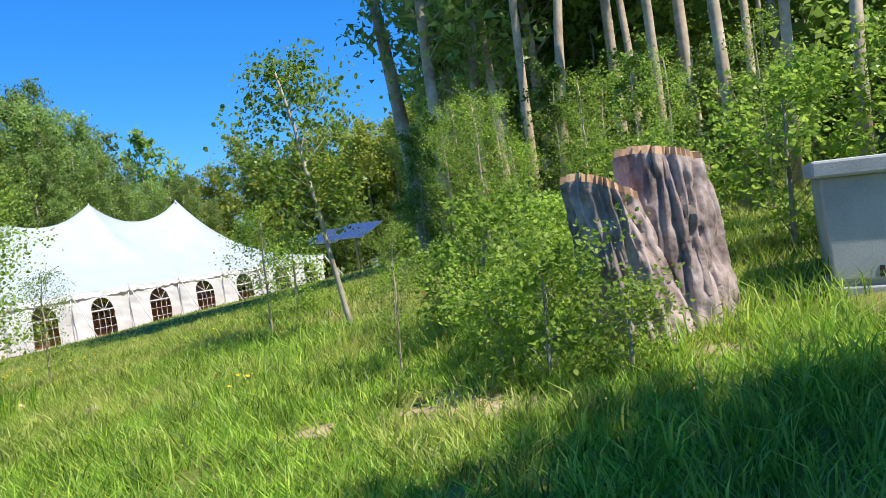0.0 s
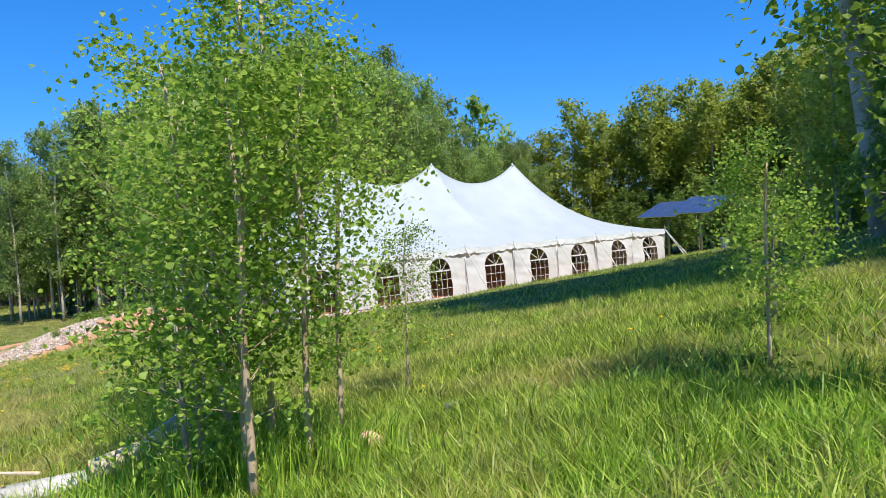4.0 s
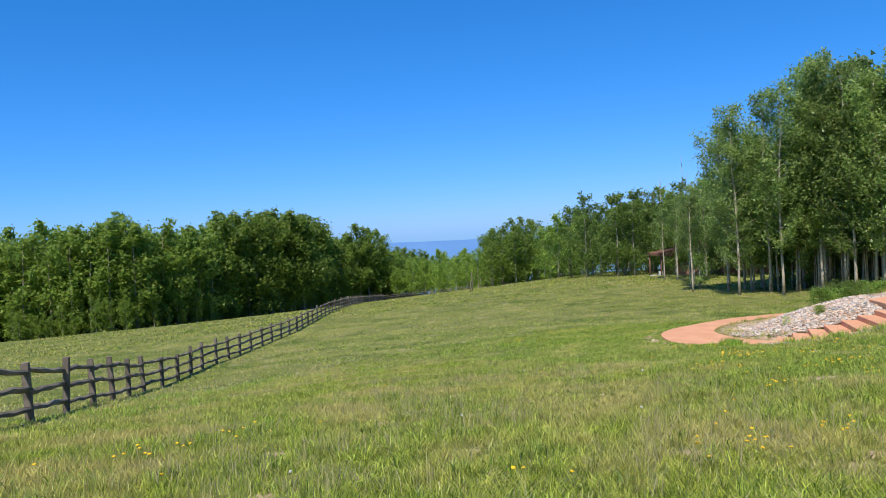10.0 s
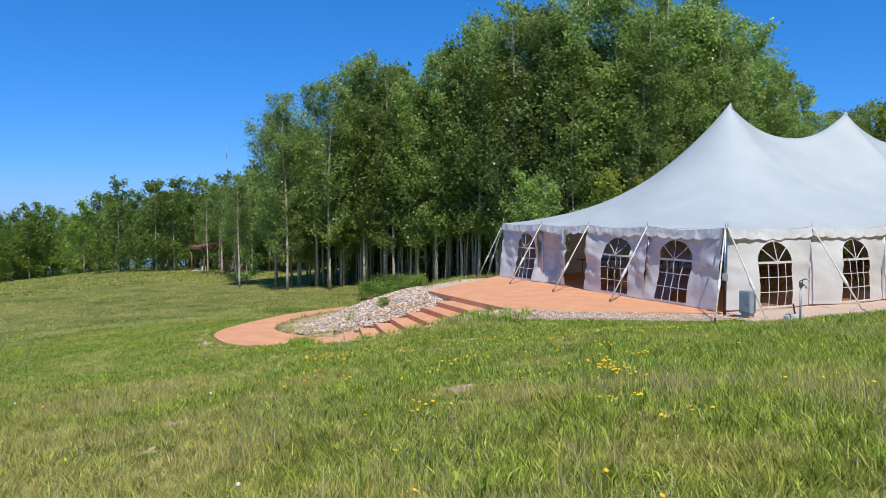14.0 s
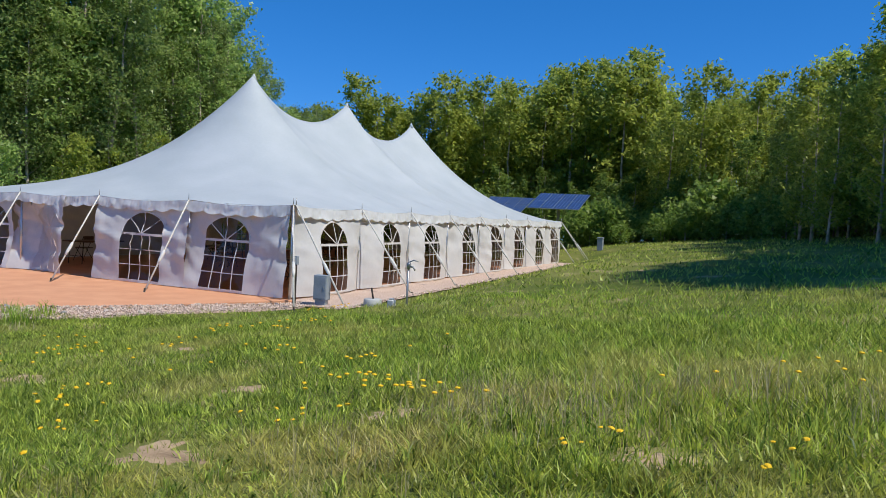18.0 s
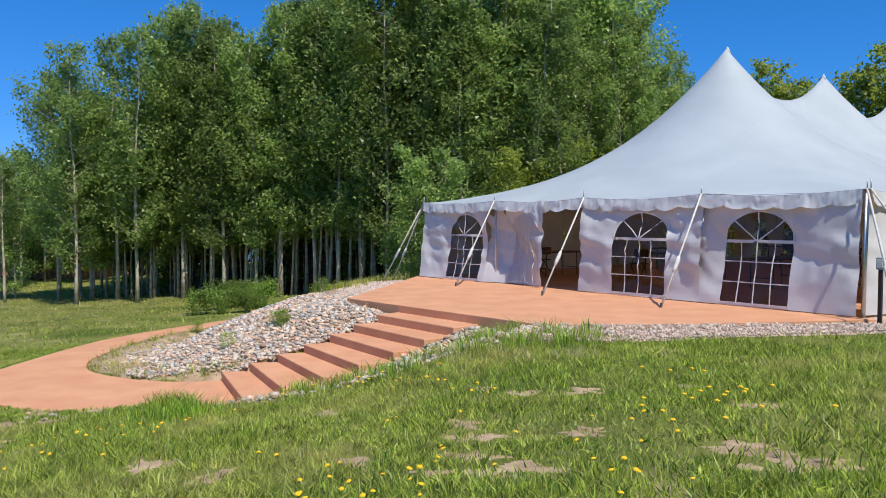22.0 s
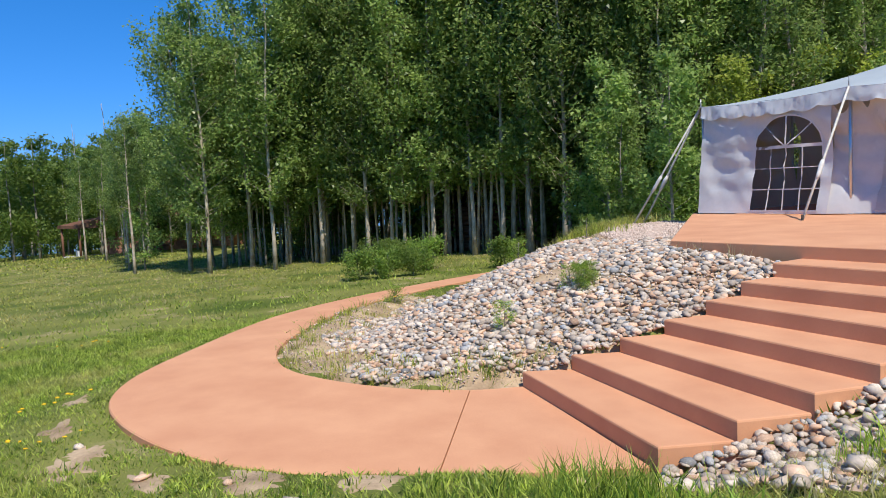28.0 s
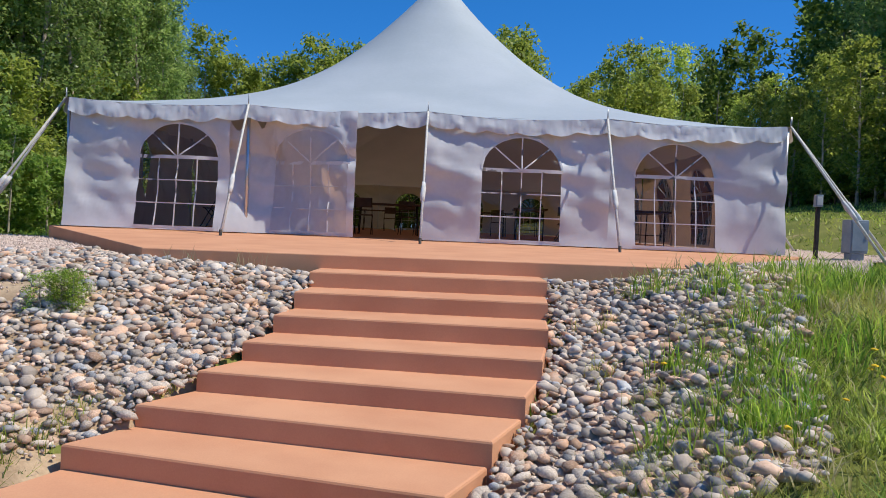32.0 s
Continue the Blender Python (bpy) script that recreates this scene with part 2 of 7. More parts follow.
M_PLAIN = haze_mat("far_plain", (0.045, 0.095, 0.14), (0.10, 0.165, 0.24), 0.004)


def ground_mat():
    """Meadow: green and straw patches, with bare soil showing in spots."""
    m = mat("meadow", (0.075, 0.110, 0.018), (0.240, 0.235, 0.065), 0.35, 0.95, 0.9, fine=42, world_space=True, spec=0.1, detail=9)
    n, l = m.node_tree.nodes, m.node_tree.links
    p = n["Principled BSDF"]
    base = p.inputs["Base Color"].links[0].from_socket
    pos = n.new("ShaderNodeNewGeometry").outputs["Position"]
    s = n.new("ShaderNodeTexNoise")
    s.inputs["Scale"].default_value, s.inputs["Detail"].default_value, s.inputs["Roughness"].default_value = 0.75, 8, 0.65
    l.new(pos, s.inputs["Vector"])
    r = n.new("ShaderNodeMapRange")
    r.inputs["From Min"].default_value, r.inputs["From Max"].default_value = 0.58, 0.68
    l.new(s.outputs["Fac"], r.inputs["Value"])
    sm = n.new("ShaderNodeMix")
    sm.data_type = "RGBA"
    sm.inputs[7].default_value = (0.36, 0.29, 0.15, 1)
    l.new(r.outputs[0], sm.inputs[0])
    l.new(base, sm.inputs[6])
    l.new(sm.outputs[2], p.inputs["Base Color"])
    return m


M_GROUND = ground_mat()


def grass_mat(name, c1, c2, dry, dry_from, through_light, rough):
    """Blades that differ one by one, with paler, darker and drier patches across the meadow."""
    m = leaf_mat(name, c1, c2, through_light, 0.12, rough)
    n, l = m.node_tree.nodes, m.node_tree.links
    hsv = [k for k in n if k.bl_idname == "ShaderNodeHueSaturation"][0]
    src = hsv.inputs["Color"].links[0].from_socket
    pos = n.new("ShaderNodeNewGeometry").outputs["Position"]
    big, small = n.new("ShaderNodeTexNoise"), n.new("ShaderNodeTexNoise")
    big.inputs["Scale"].default_value, big.inputs["Detail"].default_value = 0.55, 5
    small.inputs["Scale"].default_value, small.inputs["Detail"].default_value = 4.5, 3
    r1, r2 = n.new("ShaderNodeMapRange"), n.new("ShaderNodeMapRange")
    r1.inputs["From Min"].default_value, r1.inputs["From Max"].default_value, r1.inputs["To Max"].default_value = dry_from, dry_from + 0.2, 0.75
    r2.inputs["From Min"].default_value, r2.inputs["From Max"].default_value = 0.32, 0.68
    r2.inputs["To Min"].default_value, r2.inputs["To Max"].default_value = 0.68, 1.32
    for t, r in ((big, r1), (small, r2)):
        l.new(pos, t.inputs["Vector"])
        l.new(t.outputs["Fac"], r.inputs["Value"])
    mix = n.new("ShaderNodeMix")
    mix.data_type = "RGBA"
    mix.inputs[7].default_value = (*dry, 1)
    l.new(r1.outputs[0], mix.inputs[0])
    l.new(src, mix.inputs[6])
    l.new(mix.outputs[2], hsv.inputs["Color"])
    l.new(r2.outputs[0], hsv.inputs["Value"])
    return m


M_GRASS = grass_mat("grass_blade", (0.076, 0.150, 0.014), (0.670, 0.720, 0.115), (0.62, 0.51, 0.19), 0.39, 0.5, 0.4)
M_GRASS_D = grass_mat("lush_grass_blade", (0.120, 0.280, 0.026), (0.560, 0.700, 0.100), (0.60, 0.61, 0.15), 0.58, 0.5, 0.45)
M_LAWN = grass_mat("lawn_blade", (0.058, 0.138, 0.014), (0.630, 0.720, 0.125), (0.59, 0.54, 0.17), 0.49, 0.5, 0.42)
M_STRAW = leaf_mat("dry_grass_blade", (0.38, 0.32, 0.15), (0.60, 0.53, 0.29), 0.35, 0.15, 0.8)

# ==== mesh tools ====


def mesh_of(name, verts, faces, material, smooth=False, weld=False):
    me = bpy.data.meshes.new(name)
    me.from_pydata([tuple(v) for v in verts], [], [tuple(f) for f in faces])
    if weld:
        bm = bmesh.new()
        bm.from_mesh(me)
        bmesh.ops.remove_doubles(bm, verts=bm.verts[:], dist=0.0008)
        bm.to_mesh(me)
        bm.free()
    me.materials.append(material)
    if smooth:
        me.polygons.foreach_set("use_smooth", [True] * len(me.polygons))
    me.update()
    return me


def thing(name, label, category, m=None, group="", kind=""):
    ob = new(name)
    if m is not None:
        ob.matrix_world = m
    return tagged(ob, label, category, group, kind)


def child(name, me, parent, label="", m=None):
    ob = new(name, me)
    ob.parent = parent
    if m is not None:
        ob.matrix_basis = m
    if label:
        ob["label"] = label
    return ob


def part(name, bm, material, parent, label="", smooth=False, m=None):
    """Links a bmesh as one mesh object under a thing or a part."""
    me = bpy.data.meshes.new(name)
    bm.to_mesh(me)
    bm.free()
    me.materials.append(material)
    if smooth:
        me.polygons.foreach_set("use_smooth", [True] * len(me.polygons))
    return child(name, me, parent, label, m)


def solo(name, bm, material, label, category, kind="", smooth=False, group=""):
    me = bpy.data.meshes.new(name)
    bm.to_mesh(me)
    bm.free()
    me.materials.append(material)
    if smooth:
        me.polygons.foreach_set("use_smooth", [True] * len(me.polygons))
    return tagged(new(name, me), label, category, group, kind)


def box(lo, hi, bevel=0.0):
    bm = bmesh.new()
    bmesh.ops.create_cube(bm, size=1)
    for v in bm.verts:
        v.co = Vector([lo[i] + (v.co[i] + 0.5) * (hi[i] - lo[i]) for i in range(3)])
    if bevel:
        bmesh.ops.bevel(bm, geom=bm.edges[:], offset=bevel, segments=2, affect="EDGES", profile=0.5)
    return bm


def prism(poly, z0, z1, bevel=0.0):
    """An upright prism over a plan polygon; z1 may be one height or one a corner."""
    bm = bmesh.new()
    tops = z1 if isinstance(z1, (list, tuple)) else [z1] * len(poly)
    lo = [bm.verts.new((x, y, z0)) for x, y in poly]
    hi = [bm.verts.new((x, y, z)) for (x, y), z in zip(poly, tops)]
    bm.faces.new(hi)
    bm.faces.new(lo[::-1])
    n = len(poly)
    for i in range(n):
        bm.faces.new((lo[i], lo[(i + 1) % n], hi[(i + 1) % n], hi[i]))
    bmesh.ops.recalc_face_normals(bm, faces=bm.faces[:])
    if bevel:
        edges = [e for e in bm.edges if all(v in hi for v in e.verts)]
        bmesh.ops.bevel(bm, geom=edges, offset=bevel, segments=2, affect="EDGES", profile=0.5)
    return bm


def tube_data(points, radii, sides=7, verts=None, faces=None, cap=True, rough=0.0, rng=None):
    """Adds a tapered tube along points to vertex and face lists."""
    verts = [] if verts is None else verts
    faces = [] if faces is None else faces
    start = len(verts)
    pts = [Vector(p) for p in points]
    for i, (p, r) in enumerate(zip(pts, radii)):
        d = (pts[min(i + 1, len(pts) - 1)] - pts[max(i - 1, 0)]).normalized()
        a = d.cross(Vector((0.31, 0.92, 0.2))).normalized()
        b = d.cross(a)
        for k in range(sides):
            w = 2 * math.pi * k / sides
            rr = r * (1 + (rng.uniform(-rough, rough) if rng else 0))
            verts.append(p + (a * math.cos(w) + b * math.sin(w)) * rr)
    for i in range(len(pts) - 1):
        for k in range(sides):
            k2 = (k + 1) % sides
            faces.append((start + i * sides + k, start + i * sides + k2, start + (i + 1) * sides + k2, start + (i + 1) * sides + k))
    if cap:
        faces.append(tuple(start + k for k in range(sides))[::-1])
        faces.append(tuple(start + (len(pts) - 1) * sides + k for k in range(sides)))
    return verts, faces


def tube(name, points, radii, material, sides=8, smooth=True, rough=0.0, rng=None):
    v, f = tube_data(points, radii, sides, rough=rough, rng=rng)
    return mesh_of(name, v, f, material, smooth)


def smoothstep(a, b, x):
    t = np.clip((x - a) / (b - a), 0, 1)
    return t * t * (3 - 2 * t)


# ==== ground ====
KNOT_X = np.array([-400, -150, -90, -55, -40, -25, -10, 0, 4, 8, 11.5, 15, 20, 24, 29, 37, 42, 60, 120, 400.0])
KNOT_Z = np.array([-26, -10.5, -5.2, -3.6, -3.45, -3.15, -2.42, -1.68, -1.44, -0.98, -0.5, -0.08, 0.46, 0.92, 1.38, 2.26, 2.72, 4.6, 9, 24.0])
KNOT_S = np.array([0.02, 0.07, 0.09, 0.07, 0.05, 0.05, 0.06, 0.065, 0.065, 0.065, 0.065, 0.055, 0.045, 0.03, 0.04, 0.05, 0.05, 0.05, 0.04, 0.03])
FINE = np.linspace(-400, 400, 1601)


def soft_curve(vals):
    y = np.interp(FINE, KNOT_X, vals)
    k = np.exp(-0.5 * (np.arange(-10, 11) / 3.5) ** 2)
    return np.convolve(np.pad(y, 10, mode="edge"), k / k.sum(), mode="valid")


PROFILE, SLOPE = soft_curve(KNOT_Z), soft_curve(KNOT_S)


PLAN = [(-0.35, 0.0), (3.23, -4.79), (9.40, -4.66), (12.5, -0.25)]
PAD = [(-0.35, 24.7), (-0.35, 0.0), (3.23, -4.79), (9.40, -4.66), (12.5, -0.25), (12.5, 24.7)]
OUTER = [(6.47, -8.75), (5.63, -10.08), (5.05, -10.80), (4.30, -11.36), (3.21, -11.76), (1.90, -11.86), (0.80, -11.48), (-0.42, -10.56), (-1.85, -9.40), (-3.15, -8.1), (-4.45, -6.1), (-5.6, -3.5), (-6.6, -0.4), (-7.4, 3.0)]
INNER = [(4.11, -8.09), (3.85, -8.60), (3.35, -9.10), (2.54, -9.55), (1.62, -9.78), (0.70, -9.62), (-0.02, -9.26), (-0.60, -8.85), (-1.65, -8.0), (-2.74, -6.90), (-3.75, -5.3), (-4.70, -3.3), (-5.6, -0.5), (-6.3, 2.9)]


STEP_L = [(4.108, -8.099), (4.391, -7.662), (4.666, -7.229), (4.881, -6.789), (5.007, -6.284), (5.084, -5.793), (5.128, -5.286)]
STEP_R = [(6.543, -8.739), (6.825, -8.208), (7.082, -7.65), (7.264, -7.088), (7.386, -6.481), (7.457, -5.878), (7.526, -5.283)]


def edge_distance(x, y, poly, closed=True):
    """Distance to a polygon's edges, and whether inside."""
    best = np.full(x.shape, 1e9)
    ins = np.zeros(x.shape, bool)
    for (x1, y1), (x2, y2) in zip(poly, poly[1:] + poly[:1]):
        dx, dy = x2 - x1, y2 - y1
        t = np.clip(((x - x1) * dx + (y - y1) * dy) / (dx * dx + dy * dy), 0, 1)
        best = np.minimum(best, np.hypot(x - x1 - t * dx, y - y1 - t * dy))
        cross = (y1 > y) != (y2 > y)
        ins ^= cross & (x < dx * (y - y1) / (dy if dy else 1e-9) + x1)
    return best, ins


def plan_distance(x, y):
    d, ins = edge_distance(x, y, PAD)
    return np.where(ins, 0, d)


def path_z(x):
    return -1.372 + 0.03 * np.minimum(x, 0) - 0.01 * np.maximum(0, -x - 3)


def path_distance(x, y):
    d, ins = edge_distance(x, y, OUTER + INNER[::-1])
    return np.where(ins, 0, d), path_z(x)


def ground_z(x, y):
    """The height of the meadow: falls to the west and south, with a level pad under the tent."""
    x, y = np.asarray(x, float), np.asarray(y, float)
    base = np.interp(x, FINE, PROFILE)
    s = np.interp(x, FINE, SLOPE)
    d = y + 13
    south = np.where(d < 0, s * np.maximum(d, -120) + 0.01 * np.minimum(d + 120, 0), 0)
    up = np.where(x > 20, 0.035 + 0.05 * smoothstep(24, 36, x), 0.02 + 0.015 * smoothstep(-5, 20, x))
    north = np.where(d > 0, up * 45 * np.tanh(d / 45), 0)
    z = base + south + north
    d2 = plan_distance(x, y)
    w = 1 - smoothstep(0.05, np.where(x > 9.4, 5.0, 4.3), d2)
    west = 1 - smoothstep(0.4, 3.0, x)
    w = w * (1 - west) + west * (1 - smoothstep(1.4, 5.0, d2))
    level = -0.27 + 0.17 * smoothstep(7.8, 9.6, x) + 0.03 * smoothstep(4, 20, y)
    z = z * (1 - w) + w * level
    dp, pz = path_distance(x, y)
    k = 1 - smoothstep(0.05, 1.3, dp)
    z = z * (1 - k) + k * np.where(dp < 0.05, pz - 0.09, np.maximum(np.minimum(z, pz - 0.03 + 0.42 * np.maximum(dp, 0)), pz - 0.012 - 0.05 * np.maximum(dp, 0)))
    ds, ins = edge_distance(x, y, STEP_L + STEP_R[::-1])
    t = np.clip(-0.34 + (y + 5.0) * 0.285, -1.45, -0.34)
    k = 1 - smoothstep(0.25, 1.7, ds)
    return np.where(ins, np.minimum(z, t - 0.40), z * (1 - k) + k * np.minimum(z, t))


def gz(x, y):
    return float(ground_z(x, y))


def axis(lo, hi, dense_lo, dense_hi, step, grow):
    a = list(np.arange(dense_lo, dense_hi + step / 2, step))
    s = step
    while a[-1] < hi:
        s *= grow
        a.append(a[-1] + s)
    s = step
    while a[0] > lo:
        s *= grow
        a.insert(0, a[0] - s)
    return np.array(a)


def build_ground():
    ax, ay = axis(-3600, 3600, -9, 46, 0.3, 1.09), axis(-3600, 3600, -24, 3, 0.3, 1.09)
    X, Y = np.meshgrid(ax, ay)
    Z = ground_z(X, Y)
    r = np.hypot(X + 10, Y)
    Z = Z - smoothstep(150, 900, r) * 60 * (X < 60) - smoothstep(600, 3000, r) * 90
    bumps = np.array([noise.noise((x * 0.35, y * 0.35, 3.1)) * 0.05 + noise.noise((x * 1.3, y * 1.3, 7.7)) * 0.022 for x, y in zip(X.ravel(), Y.ravel())]).reshape(X.shape)
    keep = smoothstep(0.2, 4.5, plan_distance(X, Y)) * smoothstep(0.2, 1.5, path_distance(X, Y)[0])
    Z = Z + bumps * keep
    nx, ny = len(ax), len(ay)
    verts = np.stack([X.ravel(), Y.ravel(), Z.ravel()], 1)
    i = np.arange(ny - 1)[:, None] * nx + np.arange(nx - 1)[None, :]
    faces = np.stack([i, i + 1, i + 1 + nx, i + nx], -1).reshape(-1, 4)
    me = bpy.data.meshes.new("ground")
    me.from_pydata(verts.tolist(), [], faces.tolist())
    me.polygons.foreach_set("use_smooth", [True] * len(me.polygons))
    me.materials.append(M_GROUND)
    return tagged(new("ground", me), "sloping green mountain meadow with dry straw patches", "meadow", kind="structure")


build_ground()

# ==== patio, steps and path ====
RISE, PATIO_EDGE = 0.161, -0.10
patio = thing("patio", "salmon red concrete patio slab in front of the tent", "patio", kind="structure")
part("slab_top", prism(PLAN, -0.6, [0.0, PATIO_EDGE, PATIO_EDGE + 0.02, 0.0], 0.012), M_CONC, patio)
part("tent_floor", box((-0.35, 0.0, -0.3), (12.12, 24.4, 0.0)), M_CONC, patio)
steps = thing("steps", "seven fanned salmon concrete steps up to the patio", "stairs", kind="structure")
for k in range(7):
    z = -0.243 - RISE * (6 - k)
    l, r = STEP_L[k], STEP_R[k]
    l2, r2 = (STEP_L[k + 1], STEP_R[k + 1]) if k < 6 else ((5.13, -4.66), (7.53, -4.68))
    ext = 0.06
    poly = [l, r, (r2[0], r2[1] + ext), (l2[0], l2[1] + ext)]
    part("step", prism(poly, z - 0.75, z, 0.018), M_CONC, steps)

# ---- curved path ----
def ribbon_points(pts, n):
    """A smooth curve of n points through the corners."""
    out = []
    P = [Vector((*p, 0)) for p in pts]
    for i in range(n):
        u = i / (n - 1) * (len(P) - 1)
        k = min(int(u), len(P) - 2)
        t = u - k
        a, b, c, d = P[max(k - 1, 0)], P[k], P[k + 1], P[min(k + 2, len(P) - 1)]
        out.append(0.5 * ((2 * b) + (c - a) * t + (2 * a - 5 * b + 4 * c - d) * t * t + (3 * b - a - 3 * c + d) * t ** 3))
    return out


def build_path():
    ramp = thing("path", "curved salmon red concrete garden path with sawn joint", "path", kind="structure")
    o, i = ribbon_points(OUTER, 66), ribbon_points(INNER, 66)
    cut = 5
    for a, b in ((0, cut), (cut, 65)):
        bm = bmesh.new()
        rows = []
        for k in range(a, b + 1):
            po, pi = o[k].copy(), i[k].copy()
            if k == cut:
                d = (o[cut + 1] - o[cut]).normalized() * (0.006 if a == cut else -0.006)
                po, pi = po + d, pi + d
            row = []
            for p, q in ((po, pi), (pi, po)):
                z = float(path_z(p.x))
                inn = (q - p).normalized() * 0.015
                row += [bm.verts.new((p.x, p.y, z - 0.35)), bm.verts.new((p.x, p.y, z - 0.012)), bm.verts.new((p.x + inn.x, p.y + inn.y, z))]
            rows.append(row)
        for r, s in zip(rows, rows[1:]):
            for u, v in ((0, 1), (1, 2), (2, 5), (5, 4), (4, 3)):
                bm.faces.new((r[u], r[v], s[v], s[u]))
        for r in (rows[0], rows[-1]):
            bm.faces.new((r[0], r[1], r[2], r[5], r[4], r[3]))
        bmesh.ops.recalc_face_normals(bm, faces=bm.faces[:])
        part("path_slab", bm, M_CONC, ramp)


build_path()

# ==== tent ====
TW, TL, EAVE, TOP, BAY = 12.19, 24.38, 2.19, 6.56, 3.0475
PEAKS = (6.1, 12.19, 18.28)


def roof_z(x, y):
    """Stretched cloth: steep at the peaks, almost level at the eaves."""
    a = abs(x - TW / 2) / (TW / 2)
    if y < PEAKS[0] or y > PEAKS[2]:
        b = min(1.0, (PEAKS[0] - y if y < PEAKS[0] else y - PEAKS[2]) / PEAKS[0])
        m = max(a, b, 1e-6)
        u = (a ** 2.2 + b ** 2.2) ** (1 / 2.2)
        u = min(1.0, u / (((a / m) ** 2.2 + (b / m) ** 2.2) ** (1 / 2.2)) ** (m * m))
        f = 0.42 * (1 - u) + 0.58 * (1 - u) ** 2.4
    else:
        t = ((y - PEAKS[0]) / (PEAKS[1] - PEAKS[0])) % 1.0
        s = 1 - abs(2 * t - 1) ** 2.1
        c = 0.42 + 0.09 * s
        f = (1 - 0.255 * s) * (c * (1 - a) + (1 - c) * (1 - a) ** 2.4)
    return EAVE + (TOP - EAVE) * f


def sag(s):
    """The eave drops a little between its poles."""
    t = (s / BAY) % 1.0
    return -0.07 * math.sin(math.pi * t)


def build_roof():
    nx, ny = 72, 144
    verts, faces = [], []
    for j in range(ny + 1):
        for i in range(nx + 1):
            x, y = TW * i / nx, TL * j / ny
            z = roof_z(x, y)
            e = min(x, TW - x, y, TL - y)
            along = y if min(x, TW - x) < min(y, TL - y) else x
            z += sag(along) * max(0, 1 - e / 1.2)
            z += 0.012 * noise.noise((x * 0.9, y * 0.9, 2.0))
            ox = (x - TW / 2) / (TW / 2) * 0.10
            oy = (y - TL / 2) / (TL / 2) * 0.10
            verts.append((x + ox, y + oy, z))
    for j in range(ny):
        for i in range(nx):
            k = j * (nx + 1) + i
            faces.append((k, k + 1, k + nx + 2, k + nx + 1))
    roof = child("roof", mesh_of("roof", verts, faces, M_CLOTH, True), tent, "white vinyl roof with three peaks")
    for y in [PEAKS[0] / 2 * k for k in (2, 3, 4, 5, 6)]:
        v, f = [], []
        row = round(y / TL * ny)
        for i in range(nx + 1):
            p, q = Vector(verts[row * (nx + 1) + i]), Vector(verts[(row + 1) * (nx + 1) + i])
            for d in (0.1, 0.4):
                v.append(p.lerp(q, d) + Vector((0, 0, 0.004)))
        for i in range(nx):
            f.append((2 * i, 2 * i + 2, 2 * i + 3, 2 * i + 1))
        child("seam", mesh_of("seam", v, f, M_SEAM, True), roof)
    for p in PEAKS:
        child("peak_cap", tube("peak_cap", [(TW / 2, p, TOP - 0.2), (TW / 2, p, TOP - 0.02), (TW / 2, p, TOP + 0.06)], [0.13, 0.055, 0.015], M_CLOTH, 12), roof)
        child("centre_pole", tube("centre_pole", [(TW / 2, p, 0.0), (TW / 2, p, TOP - 0.05)], [0.055, 0.055], M_ALU, 10), tent, "aluminium centre pole")


def wall_frame(side):
    """Maps along-wall distance, height and outward offset to a place."""
    if side == "front":
        return lambda s, z, o: (s, -o, z)
    if side == "back":
        return lambda s, z, o: (s, TL + o, z)
    if side == "east":
        return lambda s, z, o: (TW + o, s, z)
    return lambda s, z, o: (-o, s, z)


def billow(s, z, seed, amp):
    t = min(max(z / EAVE, 0), 1)
    shape = math.sin(math.pi * t) ** 0.8
    a = noise.noise((s * 0.5 + seed * 9.1, z * 0.5, seed)) * 0.30 * shape
    b = noise.noise((s * 1.7 + seed * 4.3 + z * 0.8, z * 0.5 - s * 0.3, seed + 5)) * 0.13 * min(1, 3 * t * (1.25 - t))
    c = math.sin(s * 9 + seed * 3 + z * 1.5) * 0.012 * t
    d = noise.noise((s * 0.7, z * 4.5 + s * 0.8, seed + 9)) * 0.075 * shape
    e = abs(noise.noise((s * 1.2 + z * 1.1, z * 0.9 - s * 0.5, seed + 2))) * -0.10 * shape
    f = -abs(noise.noise((s * 2.3 + z * 1.9, z * 1.1 - s * 0.4, seed + 21))) * 0.09 * shape
    g = (0.5 - abs(noise.noise((s * 3.1 - z * 2.2, z * 2.0 + s * 0.6, seed + 31)))) * 0.05 * shape
    return amp * (a + b + c + d + e + f + g)


